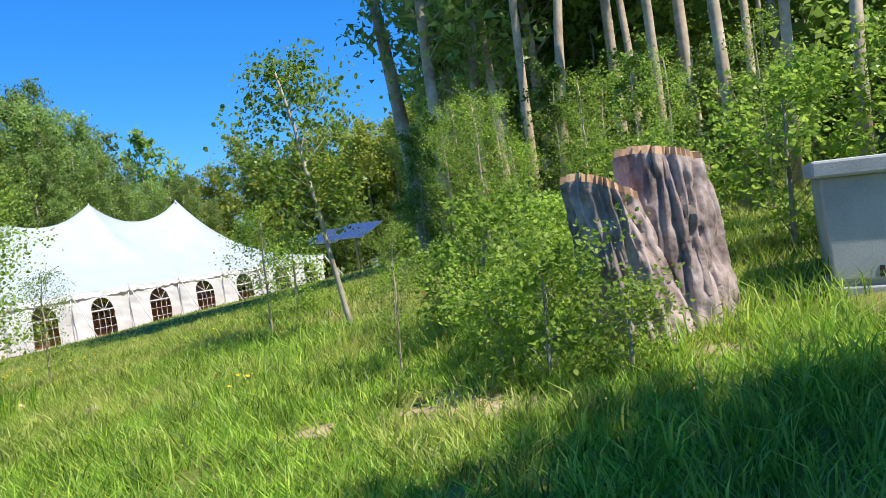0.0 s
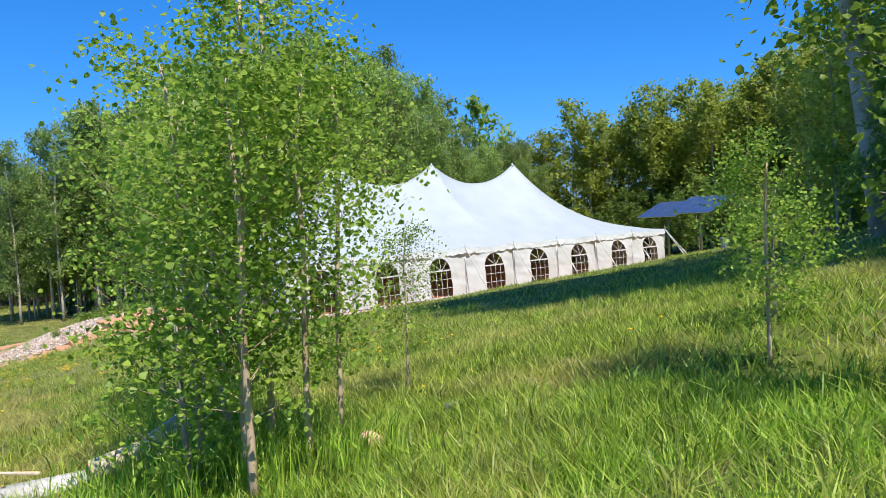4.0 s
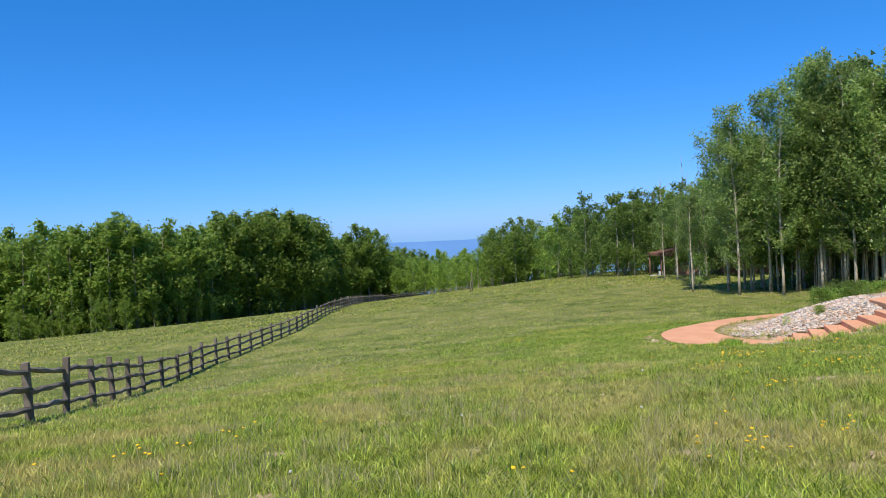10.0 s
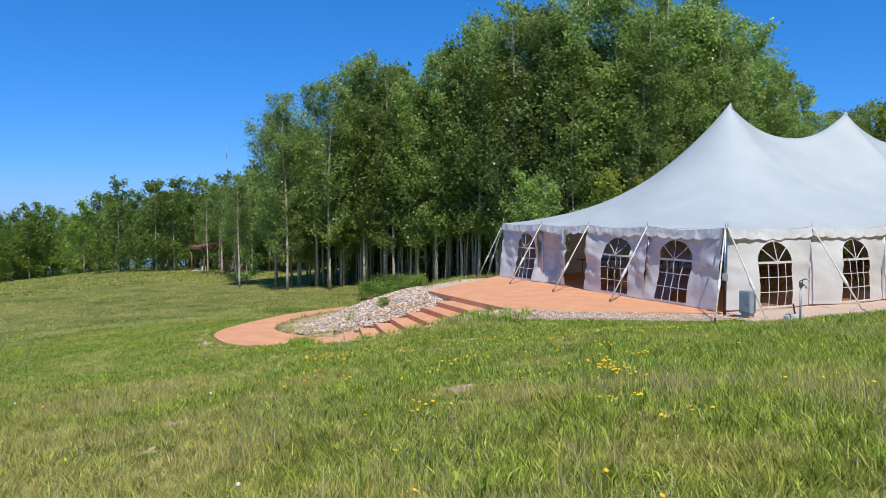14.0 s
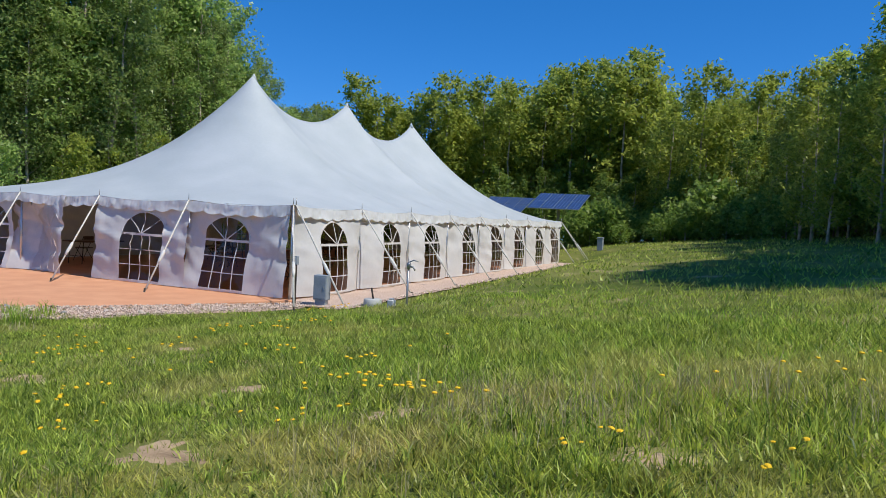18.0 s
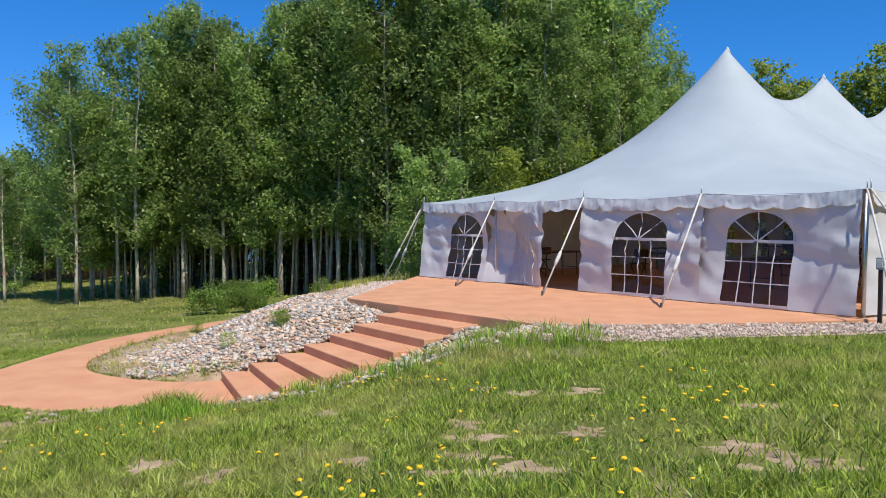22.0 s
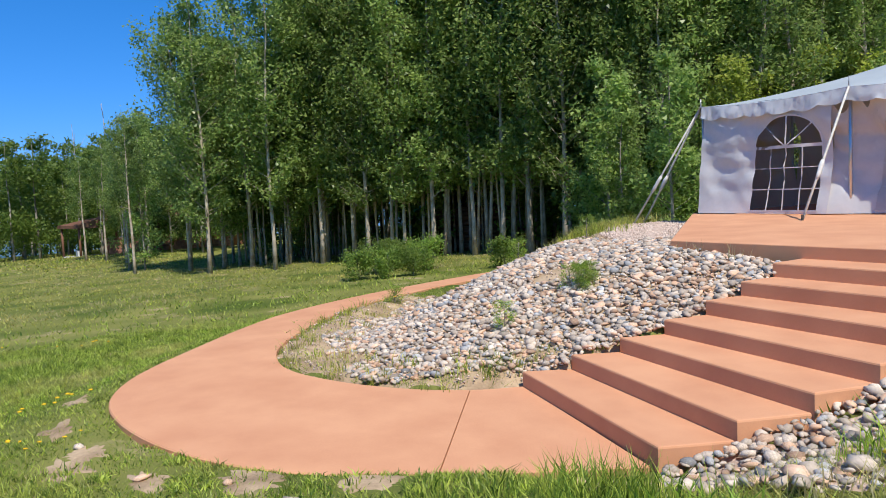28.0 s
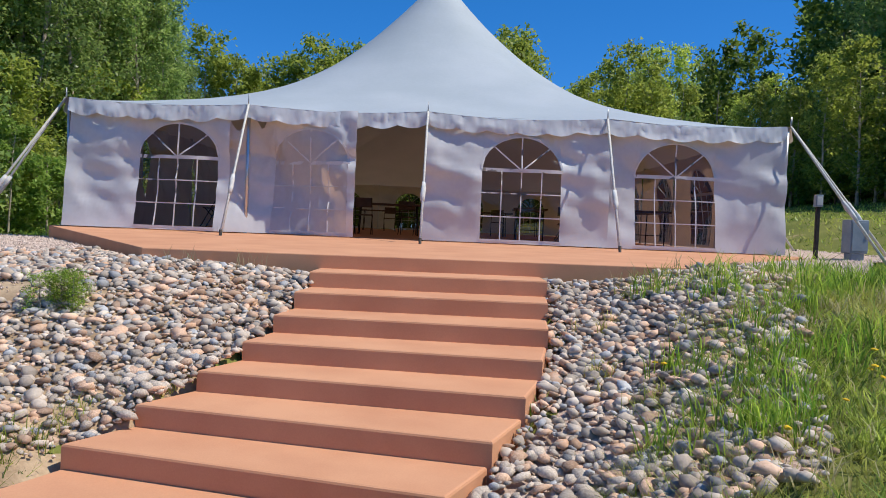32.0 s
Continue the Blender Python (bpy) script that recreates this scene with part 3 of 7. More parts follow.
def build_panel(side, s0, s1, win, seed, amp=1.0, pull=0.0, label="", dips=(), vinyl=None):
    """One wall curtain from s0 to s1 with an arched window centred at win."""
    place = wall_frame(side)
    W, Z0, SPRING, ARCH = 0.60 if side == "east" else 0.67, 0.07, 1.25, 0.56
    top = EAVE - 0.04

    def off(s, z):
        u, t = (s - s0) / (s1 - s0), z / EAVE
        pillow = math.sin(math.pi * min(max(u, 0), 1)) ** 0.7 * (0.12 + 0.17 * math.sin(math.pi * min(1, 0.3 + 0.6 * t))) * (1 - min(1, t) ** 3) if side == "east" else 0
        return 0.03 + pillow + (0.24 * (1 - z / EAVE) if side == "front" else 0) + billow(s, z, seed, amp) - pull * (1 - z / EAVE) * math.sin(math.pi * (s - s0) / (s1 - s0))

    def top_at(s):
        return top - sum(h * math.exp(-((s - c) / w) ** 2) for c, w, h in dips)

    cols = set(np.linspace(s0, s1, 44).round(4).tolist())
    if win is not None:
        cols |= set(np.linspace(win - W, win + W, 22).round(4).tolist())
    cols = sorted(cols)

    def arch(s):
        u = abs(s - win) / W
        return SPRING + ARCH * math.sqrt(max(0.0, 1 - u * u))

    def strip(verts, faces, sa, sb, fa, fb, n):
        base = len(verts)
        for s, (lo, hi) in ((sa, fa), (sb, fb)):
            for k in range(n + 1):
                z = lo + (hi - lo) * k / n
                verts.append(place(s, z, off(s, z)))
        for k in range(n):
            faces.append((base + k, base + n + 1 + k, base + n + 2 + k, base + k + 1))

    cv, cf, pv, pf = [], [], [], []
    for a, b in zip(cols, cols[1:]):
        mid = (a + b) / 2
        if win is not None and abs(mid - win) < W:
            strip(cv, cf, a, b, (0.015, Z0), (0.015, Z0), 1)
            strip(cv, cf, a, b, (arch(a), max(arch(a) + 0.02, top_at(a))), (arch(b), max(arch(b) + 0.02, top_at(b))), 8)
            strip(pv, pf, a, b, (Z0, arch(a)), (Z0, arch(b)), 10)
        else:
            strip(cv, cf, a, b, (0.015, top_at(a)), (0.015, top_at(b)), 28)
    me = mesh_of("wall_panel", cv, cf, M_WALL, True, True)
    panel = child("wall_panel", me, tent, label)
    if win is None:
        return panel
    pane = child("window", mesh_of("window", pv, pf, vinyl or M_PANE, True, True), panel, "arched window coloured like sunlit white cloth behind it" if vinyl else "clear vinyl arched window")
    pane.visible_shadow = False

    def bar(points, half, name="glazing_bar"):
        v, f = [], []
        n = len(points)
        for i, (s, z) in enumerate(points):
            a, b = points[max(i - 1, 0)], points[min(i + 1, n - 1)]
            ds, dz = b[0] - a[0], b[1] - a[1]
            q = math.hypot(ds, dz) or 1
            for sd in (-1, 1):
                ss, zz = s - dz / q * half * sd, z + ds / q * half * sd
                o = off(s, z)
                v.append(place(ss, zz, o + 0.008))
                v.append(place(ss, zz, o - 0.006))
        for i in range(n - 1):
            p, r = 4 * i, 4 * i + 4
            f += [(p, p + 2, r + 2, r), (p + 1, r + 1, r + 3, p + 3), (p, r, r + 1, p + 1), (p + 2, p + 3, r + 3, r + 2)]
        child(name, mesh_of(name, v, f, M_MUNTIN), panel)

    def line(a, b, n=10):
        return [(a[0] + (b[0] - a[0]) * i / n, a[1] + (b[1] - a[1]) * i / n) for i in range(n + 1)]

    for u in (-0.5, 0, 0.5):
        bar(line((win + u * W, Z0), (win + u * W, SPRING - 0.02)), 0.0095)
    for t in (1 / 3, 2 / 3):
        bar(line((win - W, Z0 + (SPRING - Z0) * t), (win + W, Z0 + (SPRING - Z0) * t), 14), 0.0095)
    bar(line((win - W - 0.02, SPRING), (win + W + 0.02, SPRING), 14), 0.03, "transom")
    for ang in (40, 90, 140):
        c, s = math.cos(radians(ang)), math.sin(radians(ang))
        r = 1 / math.sqrt((c / W) ** 2 + (s / ARCH) ** 2)
        bar(line((win, SPRING), (win + c * r, SPRING + s * r)), 0.011)
    bar([(win + math.cos(w) * (W + 0.015), SPRING + math.sin(w) * (ARCH + 0.015)) for w in np.linspace(0, math.pi, 22)], 0.015, "window_hem")
    bar(line((win - W - 0.02, Z0 - 0.01), (win + W + 0.02, Z0 - 0.01), 14), 0.02, "window_hem")
    return panel


def build_valance(side, length, seed):
    place = wall_frame(side)
    n = int(length / 0.03)
    v, f = [], []
    for i in range(n + 1):
        s = length * i / n
        top = EAVE + sag(s) + 0.0
        scallop = 0.225 + 0.05 * abs(math.sin(math.pi * s / 0.508)) + 0.025 * noise.noise((s * 2, seed, 0))
        for k in range(5):
            t = k / 4
            o = 0.10 + 0.05 * t + 0.045 * t * noise.noise((s * 2.1, t, seed + 4)) + 0.022 * noise.noise((s * 6.5 + t * 2, t * 2.5, seed)) + 0.012 * noise.noise((s * 15, t * 4, seed))
            v.append(place(s, top - scallop * t, o))
    for i in range(n):
        for k in range(4):
            a = i * 5 + k
            f.append((a, a + 5, a + 6, a + 1))
    child("valance", mesh_of("valance", v, f, M_VALANCE, True), tent, "scalloped white valance")


tent = thing("tent", "large white three-peaked event pole tent with arched windows", "tent")
build_roof()
for side, length in (("front", TW), ("east", TL), ("west", TL), ("back", TW)):
    build_valance(side, length, len(side))
build_panel("front", 0.0, 2.75, 1.88, 1, 0.6)
build_panel("front", 2.65, 4.92, 4.12, 2, 1.3, 0.28, "loose curtain panel with creased window", ((2.85, 0.16, 0.40), (3.25, 0.13, 0.34)), M_BACKED)
build_panel("front", 6.08, 9.2, 7.72, 3, 0.7)
build_panel("front", 9.1, TW, 10.34, 4, 0.62)
for k in range(8):
    build_panel("east", k * BAY, (k + 1) * BAY, k * BAY + 1.56 + 0.12 * math.sin(k * 2.4), 10 + k, 0.42)
    build_panel("west", k * BAY, (k + 1) * BAY, k * BAY + 1.52 if k > 3 else None, 30 + k, 0.8)
for k in range(4):
    build_panel("back", k * BAY, (k + 1) * BAY, k * BAY + 1.52, 50 + k, 0.6)

rig = random.Random(5)


def guy(x, y, dx, dy, reach, ground):
    """A side pole with its spike, guy strap, buckle and stake at an eave point."""
    s = 0.10
    top = (x + dx * s, y + dy * s, EAVE)
    child("side_pole", tube("side_pole", [(x + dx * 0.02, y + dy * 0.02, ground if ground < -0.02 else 0.0), (x + dx * 0.05, y + dy * 0.05, EAVE)], [0.03, 0.03], M_ALU, 8), tent)
    child("pole_spike", tube("pole_spike", [(top[0], top[1], EAVE - 0.02), (top[0], top[1], EAVE + 0.17)], [0.012, 0.008], M_STEEL, 6), tent)
    foot = (x + dx * reach, y + dy * reach, ground)
    mid = tuple(top[i] * 0.45 + foot[i] * 0.55 for i in range(3))
    rope = child("guy_rope", tube("guy_rope", [top, mid, foot], [0.019, 0.022, 0.022], M_ROPE, 6), tent)
    b = [tuple(top[i] * (1 - t) + foot[i] * t for i in range(3)) for t in (0.56, 0.6, 0.66, 0.70)]
    child("strap_buckle", tube("strap_buckle", b, [0.03, 0.042, 0.04, 0.028], M_STRAP, 7, rough=0.2, rng=rig), rope)
    child("stake", tube("stake", [(foot[0] + dx * 0.04, foot[1] + dy * 0.04, ground - 0.3), (foot[0] - dx * 0.02, foot[1] - dy * 0.02, ground + 0.10)], [0.02, 0.024], M_IRON, 7), tent)


for k in (1, 2, 3):
    guy(k * BAY, 0, 0, -1, 1.45 if k != 2 else 1.5, 0.0 - 0.1 * 1.45 / 4.7)
    guy(k * BAY, TL, 0, 1, 2.2, gz(k * BAY, TL + 2.2))
for k in range(1, 8):
    guy(TW, k * BAY, 1, 0, 1.75, gz(TW + 1.75, k * BAY))
    guy(0, k * BAY, -1, 0, 1.9, gz(-1.9, k * BAY))
for x, y, dx, dy in ((0, 0, -1, 0), (0, 0, -0.9, -0.3), (TW, 0, 0.62, -0.78), (TW, 0, 1.0, -0.2), (TW, TL, 0.8, 0.6), (TW, TL, 1, 0.1), (0, TL, -0.7, 0.7)):
    guy(x, y, dx, dy, 1.75, gz(x + dx * 1.75, y + dy * 1.75))

# ==== trees ====


def raw_mesh(name, co, loops, totals, material):
    """A mesh straight from arrays of corners, loops and face sizes."""
    me = bpy.data.meshes.new(name)
    me.vertices.add(len(co))
    me.vertices.foreach_set("co", np.ascontiguousarray(co, dtype=np.float32).ravel())
    me.loops.add(len(loops))
    me.loops.foreach_set("vertex_index", np.ascontiguousarray(loops, dtype=np.int32))
    me.polygons.add(len(totals))
    starts = np.concatenate([[0], np.cumsum(totals)[:-1]])
    me.polygons.foreach_set("loop_start", starts.astype(np.int32))
    me.update(calc_edges=True)
    me.materials.append(material)
    return me


def leaf_cards(points, size, rng, jitter=0.5, droop=0.0, rounded=False):
    """Leaf blades: a small card at each point, four-cornered or rounded, as arrays of corners and faces."""
    n = len(points)
    P = np.asarray(points)
    a = rng.normal(size=(n, 3))
    a /= np.linalg.norm(a, axis=1)[:, None]
    up = np.array([0, 0, 1.0])
    b = np.cross(a, up + rng.normal(scale=0.5, size=(n, 3)))
    b /= np.linalg.norm(b, axis=1)[:, None] + 1e-9
    s = size * (1 + rng.uniform(-jitter, jitter, n))[:, None]
    a[:, 2] -= droop
    if rounded:
        up = np.cross(a, b) * s * 0.13
        V = np.stack([P - a * s * 0.5, P - a * s * 0.18 + b * s * 0.42 + up, P + a * s * 0.2 + b * s * 0.36 + up, P + a * s * 0.55, P + a * s * 0.2 - b * s * 0.36 + up, P - a * s * 0.18 - b * s * 0.42 + up], 1).reshape(-1, 3)
        return V, np.arange(6 * n).reshape(-1, 6)
    V = np.stack([P - a * s * 0.5 - b * s * 0.36, P - a * s * 0.4 + b * s * 0.42, P + a * s * 0.6], 1).reshape(-1, 3)
    F = np.arange(3 * n).reshape(-1, 3)
    return V, F


def aspen_meshes(seed, height, crown_from, radius, n_leaves, leaf, leaf_m, bark_m, thick=0.14, limbs=26, sides=7, lean=0.0, conic=0.35, rounded=False, clump=0.36):
    """Trunk and crown meshes of one aspen: slender bent trunk, short limbs, clumps of leaves round the limbs."""
    rng, rn = np.random.default_rng(seed), random.Random(seed)
    pts, rad = [], []
    ox = oy = 0.0
    steps_n = 9
    for i in range(steps_n + 1):
        t = i / steps_n
        ox += rn.uniform(-0.012, 0.012) * height + lean * height / steps_n
        oy += rn.uniform(-0.012, 0.012) * height
        pts.append((ox * t, oy * t, t * height * 0.97 - (0.3 if i == 0 else 0)))
        rad.append(thick * (1 - t) ** 0.85 + 0.012 + (0.05 * thick / 0.14 if i == 0 else 0))
    v, f = tube_data(pts, rad, sides)
    bv, bf = [], []
    centres, sizes = [], []
    for k in range(limbs):
        t = crown_from + (1 - crown_from) * (k + rn.random()) / limbs * 0.97
        i = min(int(t * steps_n), steps_n - 1)
        u = t * steps_n - i
        p = Vector(pts[i]).lerp(Vector(pts[i + 1]), u)
        env = math.sin(math.pi * min(1, 0.12 + 0.88 * ((t - crown_from) / (1 - crown_from)) ** (0.5 + conic))) ** 0.7
        r = radius * (0.35 + 0.65 * env) * rn.uniform(0.65, 1.1)
        w = rn.uniform(0, 2 * math.pi)
        end = p + Vector((math.cos(w) * r, math.sin(w) * r, r * rn.uniform(0.35, 1.15)))
        mid = p.lerp(end, 0.5) + Vector((0, 0, -0.05 * r))
        tr = max(min(0.012, thick * 0.22), thick * (1 - t) * 0.36)
        tube_data([p, mid, end], [tr, tr * 0.6, min(0.006, thick * 0.1)], 4, bv, bf, cap=False)
        for q in (0.5, 0.78, 1.0):
            centres.append(p.lerp(end, q))
            sizes.append(r * clump + 0.14 * radius)
    centres.append(Vector(pts[-1]))
    sizes.append(0.34 * radius)
    C, S = np.array([tuple(c) for c in centres]), np.array(sizes)
    pick = rng.integers(0, len(C), n_leaves)
    d = rng.normal(size=(n_leaves, 3))
    d /= np.linalg.norm(d, axis=1)[:, None]
    P = C[pick] + d * (S[pick] * np.abs(rng.normal(0.58, 0.28, n_leaves)))[:, None]
    V, F = leaf_cards(P, leaf, rng, rounded=rounded)
    trunk = mesh_of("trunk", v, f, bark_m, True)
    branches = mesh_of("limb_frame", bv, bf, bark_m, True)
    crown = bpy.data.meshes.new("crown")
    crown.from_pydata(V.tolist(), [], F.tolist())
    crown.materials.append(leaf_m)
    return trunk, branches, crown


TREE_KINDS = {}


def tree_kind(key, label, category, **kw):
    TREE_KINDS[key] = (label, category, aspen_meshes(**kw))


for i in range(5):
    tree_kind("tall%d" % i, "tall slender aspen with pale trunk and dense dark green leaves", "tree", seed=20 + i, height=16.5 + 1.1 * i, crown_from=0.15 + 0.03 * (i % 3), radius=2.2 + 0.35 * (i % 2), n_leaves=9400, leaf=0.185, leaf_m=M_LEAF, bark_m=M_BARK_W, thick=0.095 + 0.012 * i, limbs=66, clump=0.30, conic=0.62)
tree_kind("stem0", "thin pale aspen stem with a small high crown", "tree", seed=40, height=13, crown_from=0.33, radius=1.3, n_leaves=1300, leaf=0.18, leaf_m=M_LEAF, bark_m=M_BARK_W, thick=0.075, limbs=16)
tree_kind("stem1", "thin pale aspen stem with a small high crown", "tree", seed=41, height=11, crown_from=0.33, radius=1.2, n_leaves=1200, leaf=0.18, leaf_m=M_LEAF, bark_m=M_BARK_T, thick=0.06, limbs=16)
for i in range(3):
    tree_kind("bare%d" % i, "tall aspen with long bare pale trunk and high crown", "tree", seed=50 + i, height=17 + i, crown_from=0.40, radius=2.2, n_leaves=4200, leaf=0.2, leaf_m=M_LEAF, bark_m=M_BARK_W, thick=0.17, limbs=24, sides=9)
for i in range(3):
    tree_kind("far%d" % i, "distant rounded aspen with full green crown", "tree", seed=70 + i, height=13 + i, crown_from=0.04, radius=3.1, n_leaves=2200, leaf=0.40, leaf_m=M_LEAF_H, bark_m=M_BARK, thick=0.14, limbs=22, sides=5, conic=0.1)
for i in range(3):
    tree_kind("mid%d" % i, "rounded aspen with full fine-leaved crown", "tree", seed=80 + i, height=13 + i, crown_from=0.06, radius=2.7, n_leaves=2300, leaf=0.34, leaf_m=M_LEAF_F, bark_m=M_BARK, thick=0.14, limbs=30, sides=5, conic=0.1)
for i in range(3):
    tree_kind("sunny%d" % i, "full-crowned aspen with sunlight put into its leaf colour", "tree", seed=180 + i, height=12.5 + i, crown_from=0.07, radius=2.1, n_leaves=3900, leaf=0.26, leaf_m=M_LEAF_S, bark_m=M_BARK_W, thick=0.12, limbs=40, sides=5, conic=0.7)
for i in range(2):
    tree_kind("back%d" % i, "tall aspen inside the wood", "tree", seed=85 + i, height=17 + i, crown_from=0.12, radius=2.2, n_leaves=2000, leaf=0.34, leaf_m=M_LEAF, bark_m=M_BARK, thick=0.14, limbs=26, sides=5)
for i in range(4):
    tree_kind("sapling%d" % i, "young aspen sapling with bright green leaves in the grass", "sapling", seed=90 + i, height=2.6 + 0.5 * i, crown_from=0.2, radius=0.78, n_leaves=3700, leaf=0.036, leaf_m=M_LEAF_Y, bark_m=M_BARK_T, thick=0.016, limbs=38, sides=6, rounded=True)
for i in range(3):
    tree_kind("shrub%d" % i, "low leafy green shrub in the long grass", "shrub", seed=110 + i, height=1.1 + 0.25 * i, crown_from=0.04, radius=0.62, n_leaves=1500, leaf=0.046, leaf_m=M_LEAF_Y, bark_m=M_BARK, thick=0.018, limbs=28, sides=5, rounded=True)
for i in range(2):
    tree_kind("bush%d" % i, "leafy green bush at the wood edge", "shrub", seed=115 + i, height=1.3 + 0.2 * i, crown_from=0.03, radius=0.95, n_leaves=2800, leaf=0.10, leaf_m=M_LEAF_F, bark_m=M_BARK, thick=0.018, limbs=30, sides=5)
    tree_kind("young%d" % i, "young aspen with bright leaves below the tall trees", "tree", seed=150 + i, height=4.5 + 1.4 * i, crown_from=0.10, radius=1.1, n_leaves=4600, leaf=0.125, leaf_m=M_LEAF_F, bark_m=M_BARK_W, thick=0.04, limbs=30, clump=0.24)
for i in range(2):
    tree_kind("thicket%d" % i, "dense leafy green shrub below the wood", "shrub", seed=210 + i, height=1.5 + 0.3 * i, crown_from=0.03, radius=0.95, n_leaves=2600, leaf=0.06, leaf_m=M_LEAF_Y, bark_m=M_BARK, thick=0.022, limbs=34, sides=5, rounded=True, clump=0.17)
    tree_kind("low%d" % i, "low bushy growth", "shrub", seed=220 + i, height=1.4, crown_from=0.03, radius=1.0, n_leaves=900, leaf=0.15, leaf_m=M_LEAF_F, bark_m=M_BARK, thick=0.02, limbs=20, sides=4)
    tree_kind("under%d" % i, "young growth", "tree", seed=230 + i, height=6.5 + 2 * i, crown_from=0.06, radius=1.6, n_leaves=1900, leaf=0.24, leaf_m=M_LEAF_F, bark_m=M_BARK, thick=0.06, limbs=26, sides=4)
for i in range(2):
    tree_kind("edge%d" % i, "young aspen with leaves down to the ground at the wood edge", "tree", seed=130 + i, height=6.5 + 2 * i, crown_from=0.06, radius=1.5, n_leaves=4000, leaf=0.17, leaf_m=M_LEAF, bark_m=M_BARK, thick=0.07, limbs=30)


def plant(key, x, y, turn, scale=1.0, lean=(0, 0), group="", z=None, label=""):
    text, cat, (trunk, branches, crown) = TREE_KINDS[key]
    name = "aspen_tree" if cat == "tree" else "aspen_sapling" if cat == "sapling" else "shrub"
    ob = thing(name, label or text, cat, pose(x, y, (gz(x, y) if z is None else z) - 0.05, lean[0], lean[1], turn) @ Matrix.Scale(scale, 4), group)
    child("trunk", trunk, ob)
    tagged(child("limb_frame", branches, ob), kind="stuff")
    tagged(child("crown", crown, ob), kind="stuff")
    return ob


wood = random.Random(11)


def glade(x, y):
    """The thin part of the west wood, where only trunks stand before the cabin."""
    a = math.degrees(math.atan2(y + 12.8, 10.3 - x))
    return 31.0 < a < 37.5 and 25 < math.hypot(x - 10.3, y + 12.8) < 44


def vigour(x, y):
    """How tall trees grow: less at the north end of the west wood, northeast of the tent and along the lawn."""
    if x < -3 and y < 39:
        return 1 - 0.4 * float(smoothstep(-1.5, 4.5, y - 26 + 1.2 * (x + 12)))
    if 13 < x < 34 and 34 < y < 66:
        return 0.68
    if 21 < x < 26.5 and 10 < y <= 34:
        return 0.8
    return 1.0


def inside(poly, x, y):
    c = False
    for (x1, y1), (x2, y2) in zip(poly, poly[1:] + poly[:1]):
        if (y1 > y) != (y2 > y) and x < (x2 - x1) * (y - y1) / (y2 - y1) + x1:
            c = not c
    return c


def stand(poly, n, keys, gap, group, smin=0.85, smax=1.12):
    xs, ys = [p[0] for p in poly], [p[1] for p in poly]
    done, tries = [], 0
    while len(done) < n and tries < 30000:
        tries += 1
        x, y = wood.uniform(min(xs), max(xs)), wood.uniform(min(ys), max(ys))
        if not inside(poly, x, y) or any((x - a) ** 2 + (y - b) ** 2 < gap * gap for a, b in done):
            continue
        done.append((x, y))
        far_end = 0.76 + 0.24 * float(smoothstep(-34, -18, x))
        plant(wood.choice(keys), x, y, wood.uniform(0, 360), far_end * vigour(x, y) * wood.uniform(smin, smax), (wood.uniform(-2.5, 2.5), wood.uniform(-2.5, 2.5)), group)
    return done


def far_stand(name, label, poly, n, keys, gap, smin, smax):
    """A wood too far to pick apart: its trees joined into one mesh of trunks and one of leaves."""
    xs, ys = [p[0] for p in poly], [p[1] for p in poly]
    done, tries = [], 0
    sums = [[[], [], 0, [], None] for _ in range(3)]
    while len(done) < n and tries < 20000:
        tries += 1
        x, y = wood.uniform(min(xs), max(xs)), wood.uniform(min(ys), max(ys))
        if not inside(poly, x, y) or glade(x, y) or any((x - a) ** 2 + (y - b) ** 2 < gap * gap for a, b in done):
            continue
        done.append((x, y))
        m = np.array(pose(x, y, gz(x, y) - 0.1, 0, 0, wood.uniform(0, 360)) @ Matrix.Scale(vigour(x, y) * wood.uniform(smin, smax), 4))
        for slot, me in zip(sums, TREE_KINDS[wood.choice(keys)][2]):
            co = np.empty(len(me.vertices) * 3)
            me.vertices.foreach_get("co", co)
            co = co.reshape(-1, 3) @ m[:3, :3].T + m[:3, 3]
            li = np.empty(len(me.loops), int)
            me.loops.foreach_get("vertex_index", li)
            lt = np.empty(len(me.polygons), int)
            me.polygons.foreach_get("loop_total", lt)
            slot[0].append(co)
            slot[1].append(li + slot[2])
            slot[2] += len(co)
            slot[3].append(lt)
            slot[4] = me.materials[0]
    top = thing(name, label, "woodland", kind="stuff")
    for part_name, (co, li, _, lt, ma) in zip(("trunks", "leaves"), (sums[0], sums[2])):
        co, li, lt = np.concatenate(co), np.concatenate(li), np.concatenate(lt)
        tagged(child(part_name, raw_mesh(part_name, co, li, lt, ma), top), kind="stuff")
    return top


TALL = ["tall%d" % i for i in range(5)]
BARE = ["bare%d" % i for i in range(3)]
FAR = ["far%d" % i for i in range(3)]
MID = ["mid%d" % i for i in range(3)]
SUNNY = ["sunny%d" % i for i in range(3)]
EDGE = ["edge0", "edge1"]
